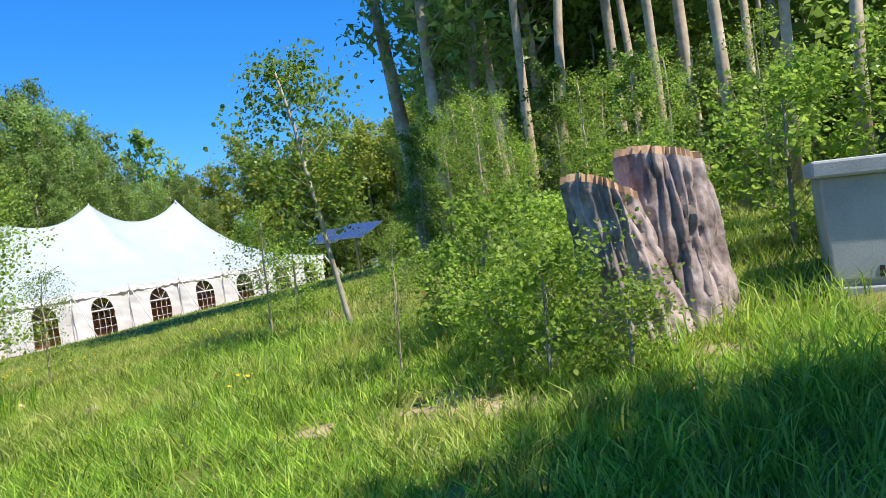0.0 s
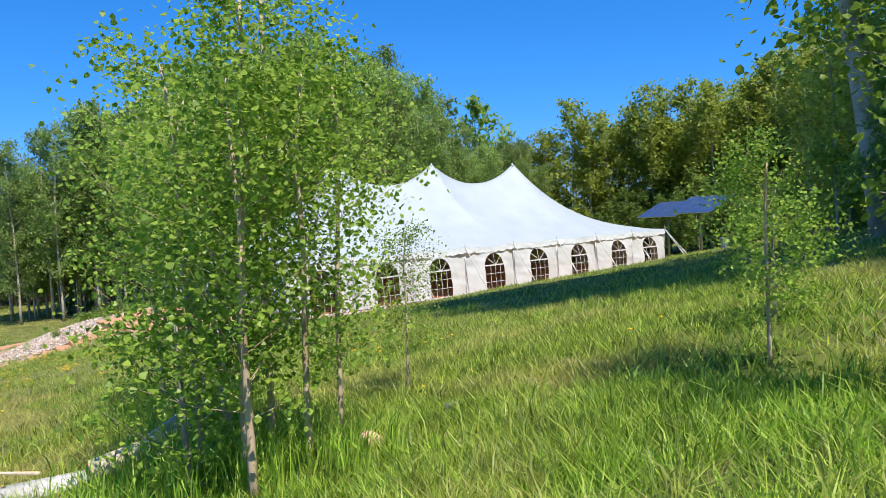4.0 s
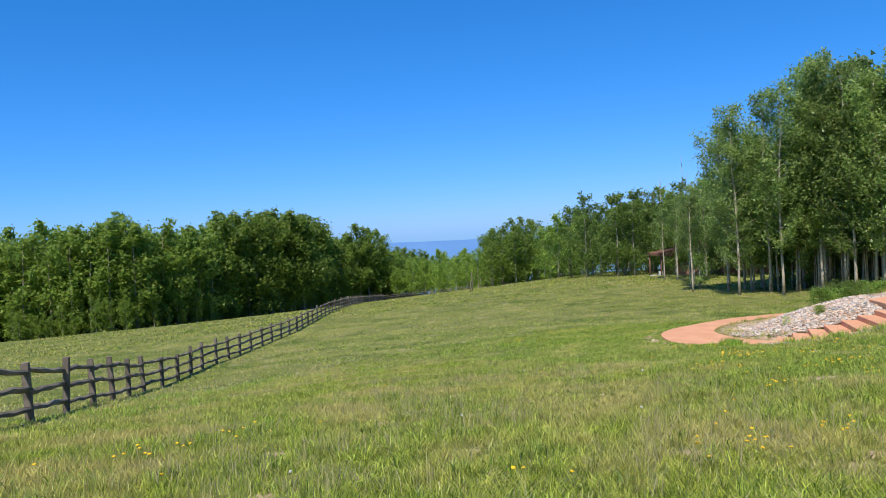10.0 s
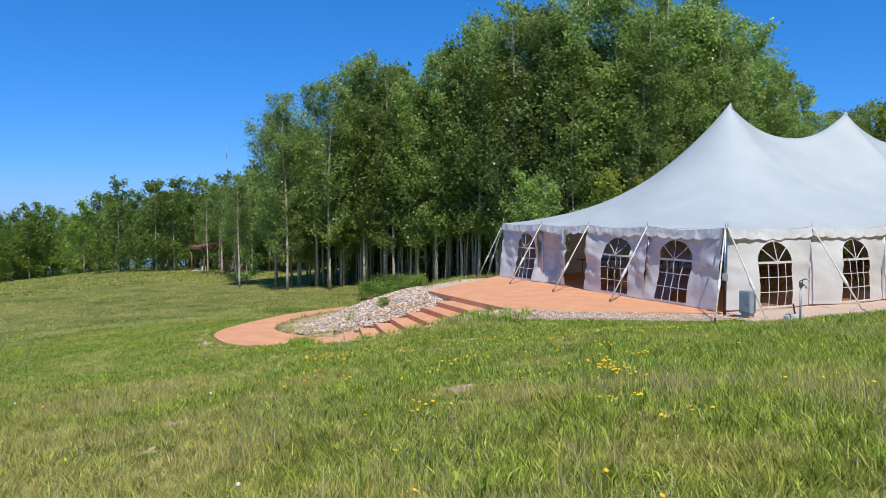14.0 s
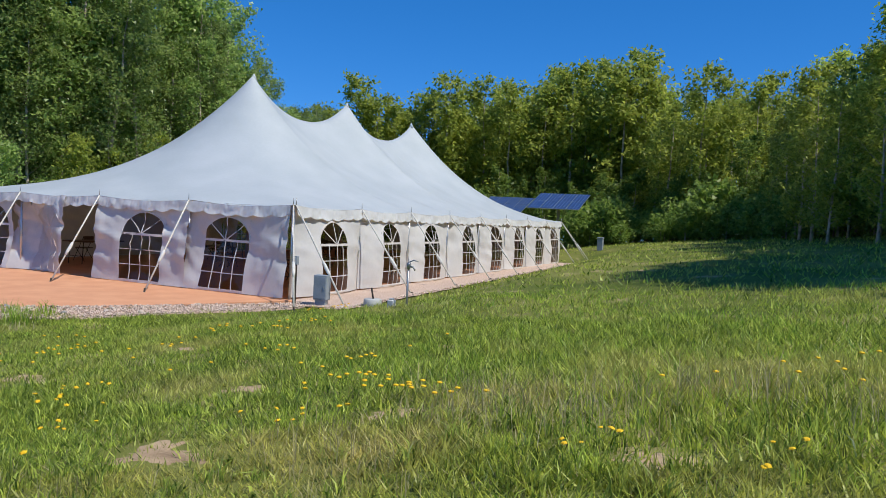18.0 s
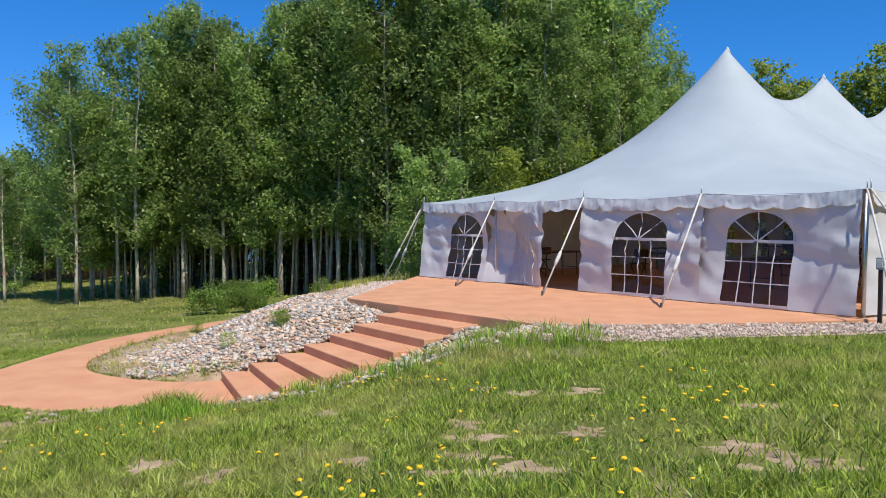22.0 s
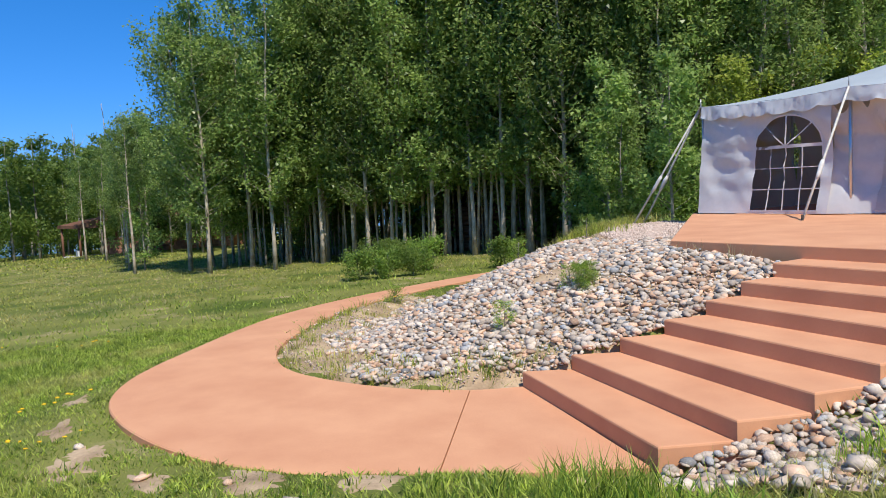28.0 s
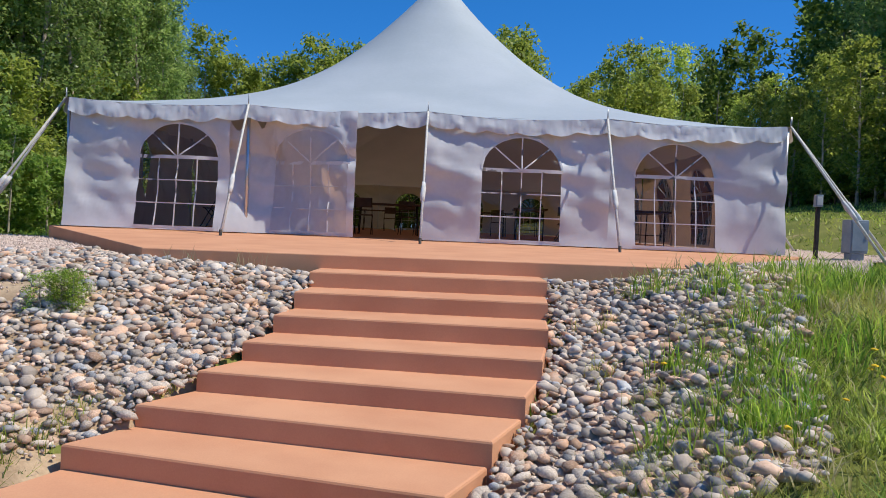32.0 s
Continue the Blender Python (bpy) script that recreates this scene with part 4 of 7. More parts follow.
# wood west of the tent
stand([(-32, -2.5), (-21, 6.5), (-11, 11), (-8, 24), (-10, 38), (-14, 38), (-13, 26), (-16, 15), (-24, 11), (-36, 4), (-37, 1)], 62, TALL, 1.6, "wood west of the tent", 0.86, 1.09)
far_stand("woodland", "tall aspens deeper in the west wood", [(-36, 4), (-24, 11), (-16, 15), (-13, 26), (-14, 38), (-38, 38), (-44, 12)], 56, ["back0", "back1"], 2.2, 0.85, 1.05)
stand([(-31, -3.5), (-20.5, 5.2), (-10.5, 10), (-11.5, 11.5), (-21, 8), (-31, -1)], 26, TALL, 1.1, "wood west of the tent", 0.76, 0.95)
stand([(-13.5, 8.6), (-10.2, 8.8), (-6.5, 13.5), (-5.2, 20), (-7.4, 20), (-8.4, 15)], 11, TALL, 1.5, "wood west of the tent", 0.60, 0.78)
stand([(-9, 9.5), (-5.5, 10.5), (-3.6, 16), (-4, 30), (-7, 30), (-8, 14)], 14, SUNNY, 1.8, "young aspens beside the tent", 0.34, 0.52)
stand([(-11, 10.5), (-7.0, 12.5), (-5.0, 30), (-8, 30)], 16, EDGE, 1.4, "young aspens beside the tent", 0.6, 0.85)
far_stand("woodland", "leafy lower storey inside the west wood", [(-33, 3), (-20, 9), (-10, 13), (-9, 38), (-40, 38), (-43, 12)], 44, MID, 2.3, 0.7, 1.0)
stand([(-32, -2.5), (-21, 6), (-11, 10.5), (-8, 22), (-10, 30), (-13, 24), (-17, 13), (-25, 9), (-35, 2)], 120, ["stem0", "stem1"], 0.55, "wood west of the tent", 0.8, 1.1)
far_stand("woodland", "leafy young growth between the trunks of the west wood", [(-34, 0), (-23, 7), (-13, 11), (-9.5, 20), (-10, 30), (-15, 30), (-15, 18), (-22, 12), (-36, 5)], 56, ["under0", "under1"], 1.5, 0.42, 0.75)
stand([(-5.6, 4.6), (-4.2, 5.6), (-4.6, 10), (-9.5, 11.5), (-12.5, 8.4), (-9.2, 5.6)], 15, ["edge0", "young0", "young1", "edge1"], 1.0, "young aspens beside the tent", 0.55, 0.85)
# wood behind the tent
far_stand("woodland", "aspen wood behind the tent with sunlight painted in its leaves", [(-8, 44), (4, 48), (12, 46), (19, 34), (24, 40), (24, 56), (-5, 60)], 56, SUNNY, 1.8, 0.98, 1.28)
far_stand("woodland", "aspen wood behind the tent with leaves coloured as sunlit", [(-8, 58), (26, 52), (40, 70), (-12, 85)], 46, SUNNY, 2.6, 0.95, 1.2)
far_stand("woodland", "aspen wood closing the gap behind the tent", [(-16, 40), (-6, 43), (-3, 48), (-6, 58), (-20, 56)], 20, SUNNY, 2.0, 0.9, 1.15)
# wood east of the tent
stand([(33, 3.0), (37, 1.5), (42, 4), (46, 10), (46, 26), (30, 40), (29, 18)], 40, BARE + BARE + ["back1"], 1.7, "wood east of the tent", 0.72, 0.98)
stand([(34.6, -1.2), (36.5, -2), (38, 8), (33.2, 8), (33.4, 2.6)], 8, ["tall2", "tall3", "tall4"], 1.4, "wood east of the tent", 0.92, 1.05)
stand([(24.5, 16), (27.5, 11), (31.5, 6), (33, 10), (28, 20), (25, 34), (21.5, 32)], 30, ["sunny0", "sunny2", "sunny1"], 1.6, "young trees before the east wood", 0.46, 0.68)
stand([(33, 1.0), (36, -2.5), (43, -4.0), (45, -2.0), (37, 0.5)], 12, ["young0", "young1"], 1.2, "young aspens below the east wood", 0.38, 0.55)
# unseen trees beside the start, added to throw shade on the first grass
for x, y, k, s in ((45.5, -13.8, "edge1", 0.9), (46.9, -13.6, "edge1", 1.0), (47.8, -13.0, "edge1", 1.15), (45.1, -12.45, "edge1", 0.6), (44.6, -13.1, "edge0", 0.7)):
    plant(k, x, y, 60 * s, s, group="wood east of the tent")
far_stand("woodland", "dense shaded aspen wood on the rise", [(55, 7), (62, 7), (66, 40), (30, 60), (26, 44), (46, 28)], 44, FAR, 3.0, 1.0, 1.3)
far_stand("woodland", "shaded young growth inside the east wood", [(35, 5), (39, 2), (47, 4), (50, 12), (44, 18), (34, 14)], 34, ["under0", "under1"], 1.6, 0.8, 1.2)
# far woods
far_stand("woodland", "dense aspen wood reaching back behind the first trees", [(-48, 8), (-42, 40), (-20, 44), (-50, 70), (-70, 70), (-70, 20)], 34, FAR, 3.2, 1.1, 1.3)
far_stand("woodland", "far aspen wood at the meadow's end", [(-78, -18), (-58, -8), (-50, 4), (-52, 14), (-80, 14), (-100, -8)], 80, MID, 2.0, 0.62, 0.82)
far_stand("woodland", "far wood closing the meadow's end", [(-112, -26), (-86, -16), (-80, 16), (-96, 24), (-116, 6)], 30, FAR, 3.0, 0.68, 0.9)
far_stand("woodland", "far wooded knoll across the meadow", [(-175, -44), (-128, -36), (-118, -22), (-135, -12), (-185, -24)], 60, FAR, 3.4, 0.75, 1.0)
far_stand("woodland", "lower crowns on the near slope of the knoll", [(-192, -68), (-150, -53), (-124, -38), (-132, -32), (-178, -46)], 34, FAR, 3.0, 0.48, 0.68)
far_stand("woodland", "tree line in the dip of the valley", [(-230, -110), (-168, -72), (-150, -50), (-170, -44), (-240, -80)], 60, FAR, 4.0, 0.6, 0.8)
far_stand("woodland", "tall rounded wood beyond the rail fence", [(-60, -150), (-68, -112), (-70, -86), (-86, -84), (-106, -86), (-128, -78), (-150, -78), (-152, -90), (-110, -98), (-90, -125), (-84, -150)], 250, FAR, 2.1, 1.1, 1.3)
far_stand("woodland", "highest rounded crowns of the wood beyond the fence", [(-104, -85), (-126, -77), (-142, -79), (-146, -88), (-118, -96)], 66, FAR, 2.3, 1.4, 1.55)
far_stand("woodland", "tall crowns where the far wood meets the valley", [(-142, -80), (-150, -76), (-168, -70), (-176, -74), (-160, -90)], 34, FAR, 2.8, 1.15, 1.4)
far_stand("woodland", "lower crowns running down into the valley", [(-168, -72), (-195, -64), (-202, -74), (-172, -82)], 34, FAR, 2.8, 0.8, 1.0)
far_stand("woodland", "leafy thicket at the foot of the wood behind the tent", [(-6, 40), (8, 43), (14, 41), (20, 33), (27, 27), (30, 30), (23, 42), (8, 48), (-6, 46)], 60, ["under0", "under1"], 1.1, 0.5, 0.85)
tree_kind("pole", "tall aspen with long bare sunlit trunk", "tree", seed=62, height=16, crown_from=0.58, radius=1.6, n_leaves=1500, leaf=0.18, leaf_m=M_LEAF, bark_m=M_BARK_T, thick=0.115, limbs=18, sides=10)
tree_kind("pole_b", "tall aspen with long bare sunlit trunk", "tree", seed=63, height=17, crown_from=0.6, radius=1.5, n_leaves=1500, leaf=0.18, leaf_m=M_LEAF, bark_m=M_BARK_T, thick=0.085, limbs=18, sides=10)
for k, (x, y) in enumerate(((36.1, 0.1), (37.3, -1.6), (38.1, -2.3), (38.4, 1.3), (39.2, -0.6), (39.8, -1.9), (40.1, -0.1), (41.1, -3.0), (41.2, -0.7), (34.1, 1.3), (41.7, -1.5), (42.7, -2.1))):
    plant("pole_b" if k % 3 else "pole", x, y, 77 * k, 0.9 + 0.05 * (k % 4), (3.5 * (k % 3) - 3, 3.4 * (k % 4) - 6), "wood east of the tent")
far_stand("woodland", "low leafy growth at the foot of the wood beyond the fence", [(-64, -112), (-67, -85), (-86, -81.5), (-106, -83), (-128, -75.5), (-152, -75), (-152, -79), (-128, -79), (-106, -87), (-72, -88), (-68, -112)], 80, FAR, 1.4, 0.25, 0.42)
far_stand("woodland", "bushy growth at the foot of the trees beyond the lawn", [(10, 37), (16, 33), (21, 29), (26, 20), (30, 12), (32, 13), (29, 22), (24, 32), (18, 38), (10, 42)], 90, ["low0", "low1"], 0.8, 1.1, 1.9)
# single trees at the wood edge
for x, y, k, s in ((-30.6, -3.6, "tall1", 0.78), (-27.3, -3.4, "tall3", 0.74), (-34.5, -5.2, "edge1", 0.72), (-25.0, -0.8, "tall2", 0.82), (-49.5, -0.6, "edge1", 1.0), (-50.5, 1.6, "edge1", 1.1), (-48.0, 3.6, "edge1", 1.05), (-52.0, -2.2, "edge0", 1.0), (-46.5, 1.0, "edge1", 0.95), (-51.5, -3.8, "edge1", 0.85), (-33, -6.0, "bare0", 0.48), (-36.5, -5.7, "bare1", 0.5), (-40, -4.9, "bare2", 0.5), (-43.5, -4.8, "bare0", 0.5), (-47, -5.6, "bare1", 0.48), (-45.5, -3.0, "bare2", 0.55), (-50, -6.6, "bare0", 0.45)):
    plant(k, x, y, 40 * s, s, group="wood west of the tent")
tree_kind("lean", "leaning pale aspen", "tree", seed=61, height=15, crown_from=0.5, radius=2.4, n_leaves=3000, leaf=0.18, leaf_m=M_LEAF, bark_m=M_BARK_W, thick=0.22, limbs=26, sides=10)
plant("lean", 33.0, 1.85, 30, 1.0, (0, -7), "wood east of the tent", label="leaning pale aspen with dark foot at the wood edge")
# bushes before the west wood
for x, y, s, t in ((-13.8, -1.6, 1.3, 0), (-15.2, -0.2, 1.5, 70), (-16.6, 1.3, 1.4, 150), (-12.6, 0.0, 1.2, 220), (-14.4, 1.6, 1.5, 40), (-18.0, 2.6, 1.2, 100), (-11.2, 3.0, 1.3, 310), (-15.9, 0.6, 1.3, 15), (-13.0, -0.8, 1.2, 65), (-17.3, 2.0, 1.2, 25), (-7.5, 6.5, 1.4, 45), (-6.0, 8.0, 1.5, 85), (-5.2, 10.0, 1.6, 5), (-8.8, 5.2, 1.2, 130), (-4.6, 12.5, 1.7, 64), (-4.4, 15.0, 1.7, 33)):
    plant("bush%d" % (int(t) % 2), x, y, t, s * 0.5, group="bushes before the wood", label="broad green leafy bush at the wood edge")
# saplings by the walk
for x, y, k, s, t in ((34.1, -10.85, "sapling2", 0.92, 10), (34.4, -10.55, "sapling1", 0.85, 80), (33.75, -10.5, "sapling3", 0.95, 140), (34.55, -11.0, "sapling0", 1.0, 200), (33.6, -10.95, "sapling1", 0.95, 300), (34.2, -10.2, "sapling2", 0.75, 33), (33.2, -10.6, "sapling0", 1.0, 260), (33.9, -11.15, "shrub1", 0.9, 20), (30.15, -10.15, "sapling3", 0.95, 25), (30.75, -9.9, "sapling2", 0.95, 115), (31.5, -10.1, "sapling3", 0.85, 70), (32.3, -10.3, "sapling2", 0.9, 160), (30.4, -9.5, "sapling1", 0.9, 240), (29.9, -10.3, "shrub0", 0.5, 200)):
    plant(k, x, y, t, s, group="clump of saplings")
PLANTS = ((35.9, -7.7, "sapling0", 0.62, 10), (38.5, -8.9, "sapling0", 0.3, 120), (36.4, -3.4, "sapling3", 0.62, 220), (38.6, -3.0, "sapling2", 0.58, 300), (36.4, -2.8, "sapling2", 0.8, 80), (40.2, -6.2, "thicket1", 0.7, 170), (39.4, -7.0, "thicket0", 0.6, 0), (39.6, -7.7, "thicket1", 0.5, 0), (39.8, -9.6, "thicket1", 0.6, 0), (39.3, -9.1, "thicket0", 0.5, 60), (40.2, -10.3, "thicket0", 0.42, 200), (40.7, -10.72, "thicket0", 0.52, 100), (39.9, -8.4, "thicket1", 0.52, 160), (41.9, -7.2, "thicket1", 0.85, 20), (42.9, -7.0, "thicket1", 0.95, 90), (40.9, -7.6, "thicket0", 0.7, 45), (35.2, -6.3, "shrub1", 0.8, 10), (37.9, -4.0, "sapling0", 0.7, 210), (39.2, -3.6, "sapling1", 0.8, 60), (37.4, -3.2, "sapling2", 0.75, 140), (33.0, -8.8, "sapling1", 0.5, 75), (41.2, -10.75, "shrub0", 0.5, 15), (39.4, -10.3, "sapling1", 0.36, 40), (39.2, -4.6, "sapling2", 0.7, 30), (40.4, -4.9, "sapling3", 0.6, 130), (41.6, -5.0, "sapling3", 0.62, 230), (43.3, -5.4, "sapling3", 0.85, 330), (33.3, -14.3, "sapling0", 0.45, 30), (37.6, -4.6, "sapling1", 0.85, 190))
for x, y, k, s, t in PLANTS:
    plant(k, x, y, t, s, group="saplings and shrubs below the wood")
tree_kind("lone", "slender young aspen", "sapling", seed=97, height=3.1, crown_from=0.32, radius=0.75, n_leaves=3400, leaf=0.046, leaf_m=M_LEAF_Y, bark_m=M_BARK_W, thick=0.02, limbs=30, sides=8, rounded=True)
plant("lone", 37.5, -8.2, 0, 1.0, (6, -8), "saplings and shrubs below the wood", label="slender leaning young aspen with white stem in long grass")


def dead_tree(x, y, top, seed):
    """A leafless grey tree with a few thin upright branches."""
    rn = random.Random(seed)
    z0 = gz(x, y)
    ob = thing("dead_tree", "leafless grey dead tree standing above the far wood", "tree", group="dead trees")
    child("trunk", tube("trunk", [(x, y, z0 - 0.2), (x + 0.1, y + 0.1, (z0 + top) / 2), (x + 0.15, y - 0.1, top)], [0.10, 0.06, 0.015], M_BARK, 7), ob)
    for k in range(9):
        z = z0 + (top - z0) * rn.uniform(0.5, 0.92)
        w, r = rn.uniform(0, 6.28), rn.uniform(0.5, 1.3)
        child("branch", tube("branch", [(x + 0.1, y, z), (x + math.cos(w) * r * 0.6, y + math.sin(w) * r * 0.6, z + r * 0.5), (x + math.cos(w) * r, y + math.sin(w) * r, z + r * 1.25)], [0.03, 0.02, 0.006], M_BARK, 5), ob)


dead_tree(-83.1, -3.5, 9.7, 1)
dead_tree(-81.8, -0.4, 12.0, 2)

# ==== distance ====


def build_backdrop():
    """The plain and low hills on the skyline, their haze put into the colour."""
    v, f = [], []
    n = 90
    for i in range(n + 1):
        w = radians(120 + 150 * i / n)
        r = 3300
        h = 6 + 26 * noise.noise((i * 0.09, 0, 1)) + 10 * noise.noise((i * 0.35, 0, 3))
        for z in (-330, -52 + h):
            v.append((math.cos(w) * r, math.sin(w) * r, z))
    for i in range(n):
        f.append((2 * i, 2 * i + 2, 2 * i + 3, 2 * i + 1))
    tagged(new("backdrop", mesh_of("backdrop", v, f, M_FAR, True)), "low hills on the skyline with painted blue haze", "hills", kind="structure")
    v, f = [], []
    for k, (r, z) in enumerate(((520, -42), (900, -60), (1600, -95), (3250, -150))):
        for i in range(n + 1):
            w = radians(120 + 150 * i / n)
            v.append((math.cos(w) * r, math.sin(w) * r, z + 4 * noise.noise((i * 0.3, k, 8))))
    for k in range(3):
        for i in range(n):
            a = k * (n + 1) + i
            f.append((a, a + 1, a + n + 2, a + n + 1))
    tagged(new("backdrop", mesh_of("backdrop", v, f, M_PLAIN, True)), "wooded plain far below with painted blue haze", "plain", kind="structure")


build_backdrop()

# ==== rail fence ====
FENCE = [(30.0, -20.5), (21.2, -24.9), (14.8, -27.6), (7.9, -30.7), (-2.3, -33.9), (-10.6, -35.7), (-24.0, -37.8), (-50.0, -43.0), (-84.0, -51.0), (-112.0, -55.0), (-126.0, -50.0), (-136.0, -42.0), (-142.0, -32.0), (-146.0, -22.0)]


def along(poly, step):
    out, carry = [], 0.0
    for (x1, y1), (x2, y2) in zip(poly, poly[1:]):
        d = math.hypot(x2 - x1, y2 - y1)
        t = carry
        while t < d:
            out.append((x1 + (x2 - x1) * t / d, y1 + (y2 - y1) * t / d))
            t += step
        carry = t - d
    return out


def build_fence():
    rn = random.Random(8)
    fence = thing("rail_fence", "weathered three-rail wooden fence across the meadow", "fence")
    posts = []
    for k in range(4):
        bm = box((-0.075, -0.065, -0.5), (0.075, 0.065, 1.28), 0.012)
        for v in bm.verts:
            v.co.x += rn.uniform(-0.012, 0.012) + 0.02 * k * (v.co.z - 0.5) * 0.3
            v.co.y += rn.uniform(-0.012, 0.012)
        me = bpy.data.meshes.new("post")
        bm.to_mesh(me)
        bm.free()
        me.materials.append(M_WOOD_GREY)
        posts.append(me)
    rails = []
    for k in range(5):
        pts, rad = [], []
        for i in range(6):
            t = i / 5
            pts.append((t, rn.uniform(-0.012, 0.012), 0.05 * math.sin(math.pi * t) * rn.uniform(-0.8, 0.8) + rn.uniform(-0.012, 0.012)))
            rad.append(0.058 * (1 + rn.uniform(-0.18, 0.15)))
        rails.append(tube("rail", pts, rad, M_WOOD_GREY, 6, False, 0.2, rn))
    spots = along(FENCE, 2.5)
    for i, (x, y) in enumerate(spots):
        z = gz(x, y)
        if i < 62:
            ang = math.degrees(math.atan2(spots[min(i + 1, len(spots) - 1)][1] - spots[max(i - 1, 0)][1], spots[min(i + 1, len(spots) - 1)][0] - spots[max(i - 1, 0)][0]))
            child("post", rn.choice(posts), fence, m=pose(x, y, z, rn.uniform(-3, 3), rn.uniform(-3, 3), ang) @ Matrix.Diagonal((1, 1, rn.uniform(0.92, 1.08), 1)))
        if i + 1 < len(spots):
            x2, y2 = spots[i + 1]
            a = Vector((x, y, z))
            b = Vector((x2, y2, gz(x2, y2)))
            for h in (0.26, 0.66, 1.06):
                p = a + Vector((0, 0, h + rn.uniform(-0.05, 0.05)))
                q = b + Vector((0, 0, h + rn.uniform(-0.05, 0.05)))
                d = q - p
                rot = d.to_track_quat("X", "Z").to_matrix().to_4x4()
                child("rail", rn.choice(rails), fence, m=Matrix.Translation(p - d * 0.03) @ rot @ Matrix.Diagonal((d.length * 1.06, 1, 1, 1)))


build_fence()
for x, y, h in ((-70, -30.5, 2.6), (-62, -29.5, 1.5)):
    pole = thing("marker_post", "thin dark wooden post standing in the meadow", "post", pose(x, y, gz(x, y)))
    child("shaft", tube("shaft", [(0, 0, -0.4), (0.02, 0, h)], [0.07, 0.06], M_WOOD_GREY, 7), pole)
    child("cap", tube("cap", [(0.02, 0, h), (0.02, 0, h + 0.04)], [0.075, 0.06], M_WOOD_GREY, 7), pole)

# ==== small fittings by the tent ====


def utility_box():
    ob = thing("utility_box", "grey-blue electrical pedestal box beside the tent", "electrical box", pose(13.3, -0.34, gz(13.3, -0.34), 0, 0, 8))
    part("base_post", box((-0.12, -0.09, -0.25), (0.12, 0.09, 0.22), 0.008), M_GREYBOX, ob)
    part("housing", box((-0.16, -0.12, 0.18), (0.16, 0.12, 0.74), 0.015), M_GREYBOX, ob)
    door = part("door", box((-0.145, -0.137, 0.22), (0.145, -0.122, 0.70), 0.004), M_GREYBOX, ob)
    part("latch", box((0.09, -0.15, 0.42), (0.12, -0.137, 0.50), 0.003), M_STEEL, door, "dull steel latch")


def hydrant():
    x, y = 16.2, -1.9
    ob = thing("yard_hydrant", "grey metal yard hydrant with curved spout handle", "hydrant", pose(x, y, gz(x, y)))
    child("standpipe", tube("standpipe", [(0, 0, -0.3), (0, 0, 0.72)], [0.022, 0.02], M_STEEL, 8), ob)
    child("head", tube("head", [(0, 0, 0.70), (0, 0, 0.80), (0.02, 0, 0.83)], [0.035, 0.042, 0.03], M_STEEL, 8), ob)
    child("spout", tube("spout", [(0, 0, 0.76), (0.10, 0, 0.75), (0.14, 0, 0.69)], [0.02, 0.018, 0.018], M_STEEL, 7), ob)
    child("lever", tube("lever", [(-0.02, 0, 0.82), (0.10, 0, 0.88), (0.20, 0, 0.86)], [0.012, 0.012, 0.014], M_STEEL, 6), ob)
    jug = thing("white_marker", "small white plastic marker block in the grass", "marker", pose(x - 0.35, y + 0.05, gz(x - 0.35, y)))
    part("body", box((-0.07, -0.06, -0.05), (0.07, 0.06, 0.15), 0.02), M_MUNTIN, jug)
    part("lid", box((-0.04, -0.04, 0.15), (0.04, 0.04, 0.18), 0.008), M_STRAP, jug)


def concrete_pad():
    x, y = 14.45, -0.05
    ob = thing("stake_block", "round grey concrete block holding a tent stake", "concrete block", pose(x, y, gz(x, y)))
    child("drum", tube("drum", [(0, 0, -0.1), (0, 0, 0.16), (0, 0, 0.18)], [0.21, 0.20, 0.18], M_GREYCONC, 14), ob)
    child("stake", tube("stake", [(0.02, 0, 0.15), (-0.04, 0, 0.42)], [0.02, 0.022], M_IRON, 7), ob)


def outlet_post():
    x, y = 12.62, -0.42
    ob = thing("outlet_post", "dark post with a small grey outlet box", "outlet post", pose(x, y, gz(x, y)))
    part("post", box((-0.03, -0.03, -0.3), (0.03, 0.03, 0.98), 0.006), M_IRON, ob)
    bx = part("outlet", box((-0.06, -0.05, 0.94), (0.06, 0.05, 1.14), 0.012), M_GREYBOX, ob)
    part("cover", box((-0.045, -0.06, 0.97), (0.045, -0.05, 1.11), 0.006), M_STRAP, bx)


utility_box(), hydrant(), concrete_pad(), outlet_post()
ped = thing("utility_pedestal", "pale grey utility pedestal in the grass behind the tent", "pedestal", pose(13.6, 28.5, gz(13.6, 28.5)))
part("body", box((-0.16, -0.16, -0.2), (0.16, 0.16, 0.62), 0.02), M_GREYBOX, ped)
part("cap", box((-0.18, -0.18, 0.62), (0.18, 0.18, 0.70), 0.02), M_GREYBOX, ped)


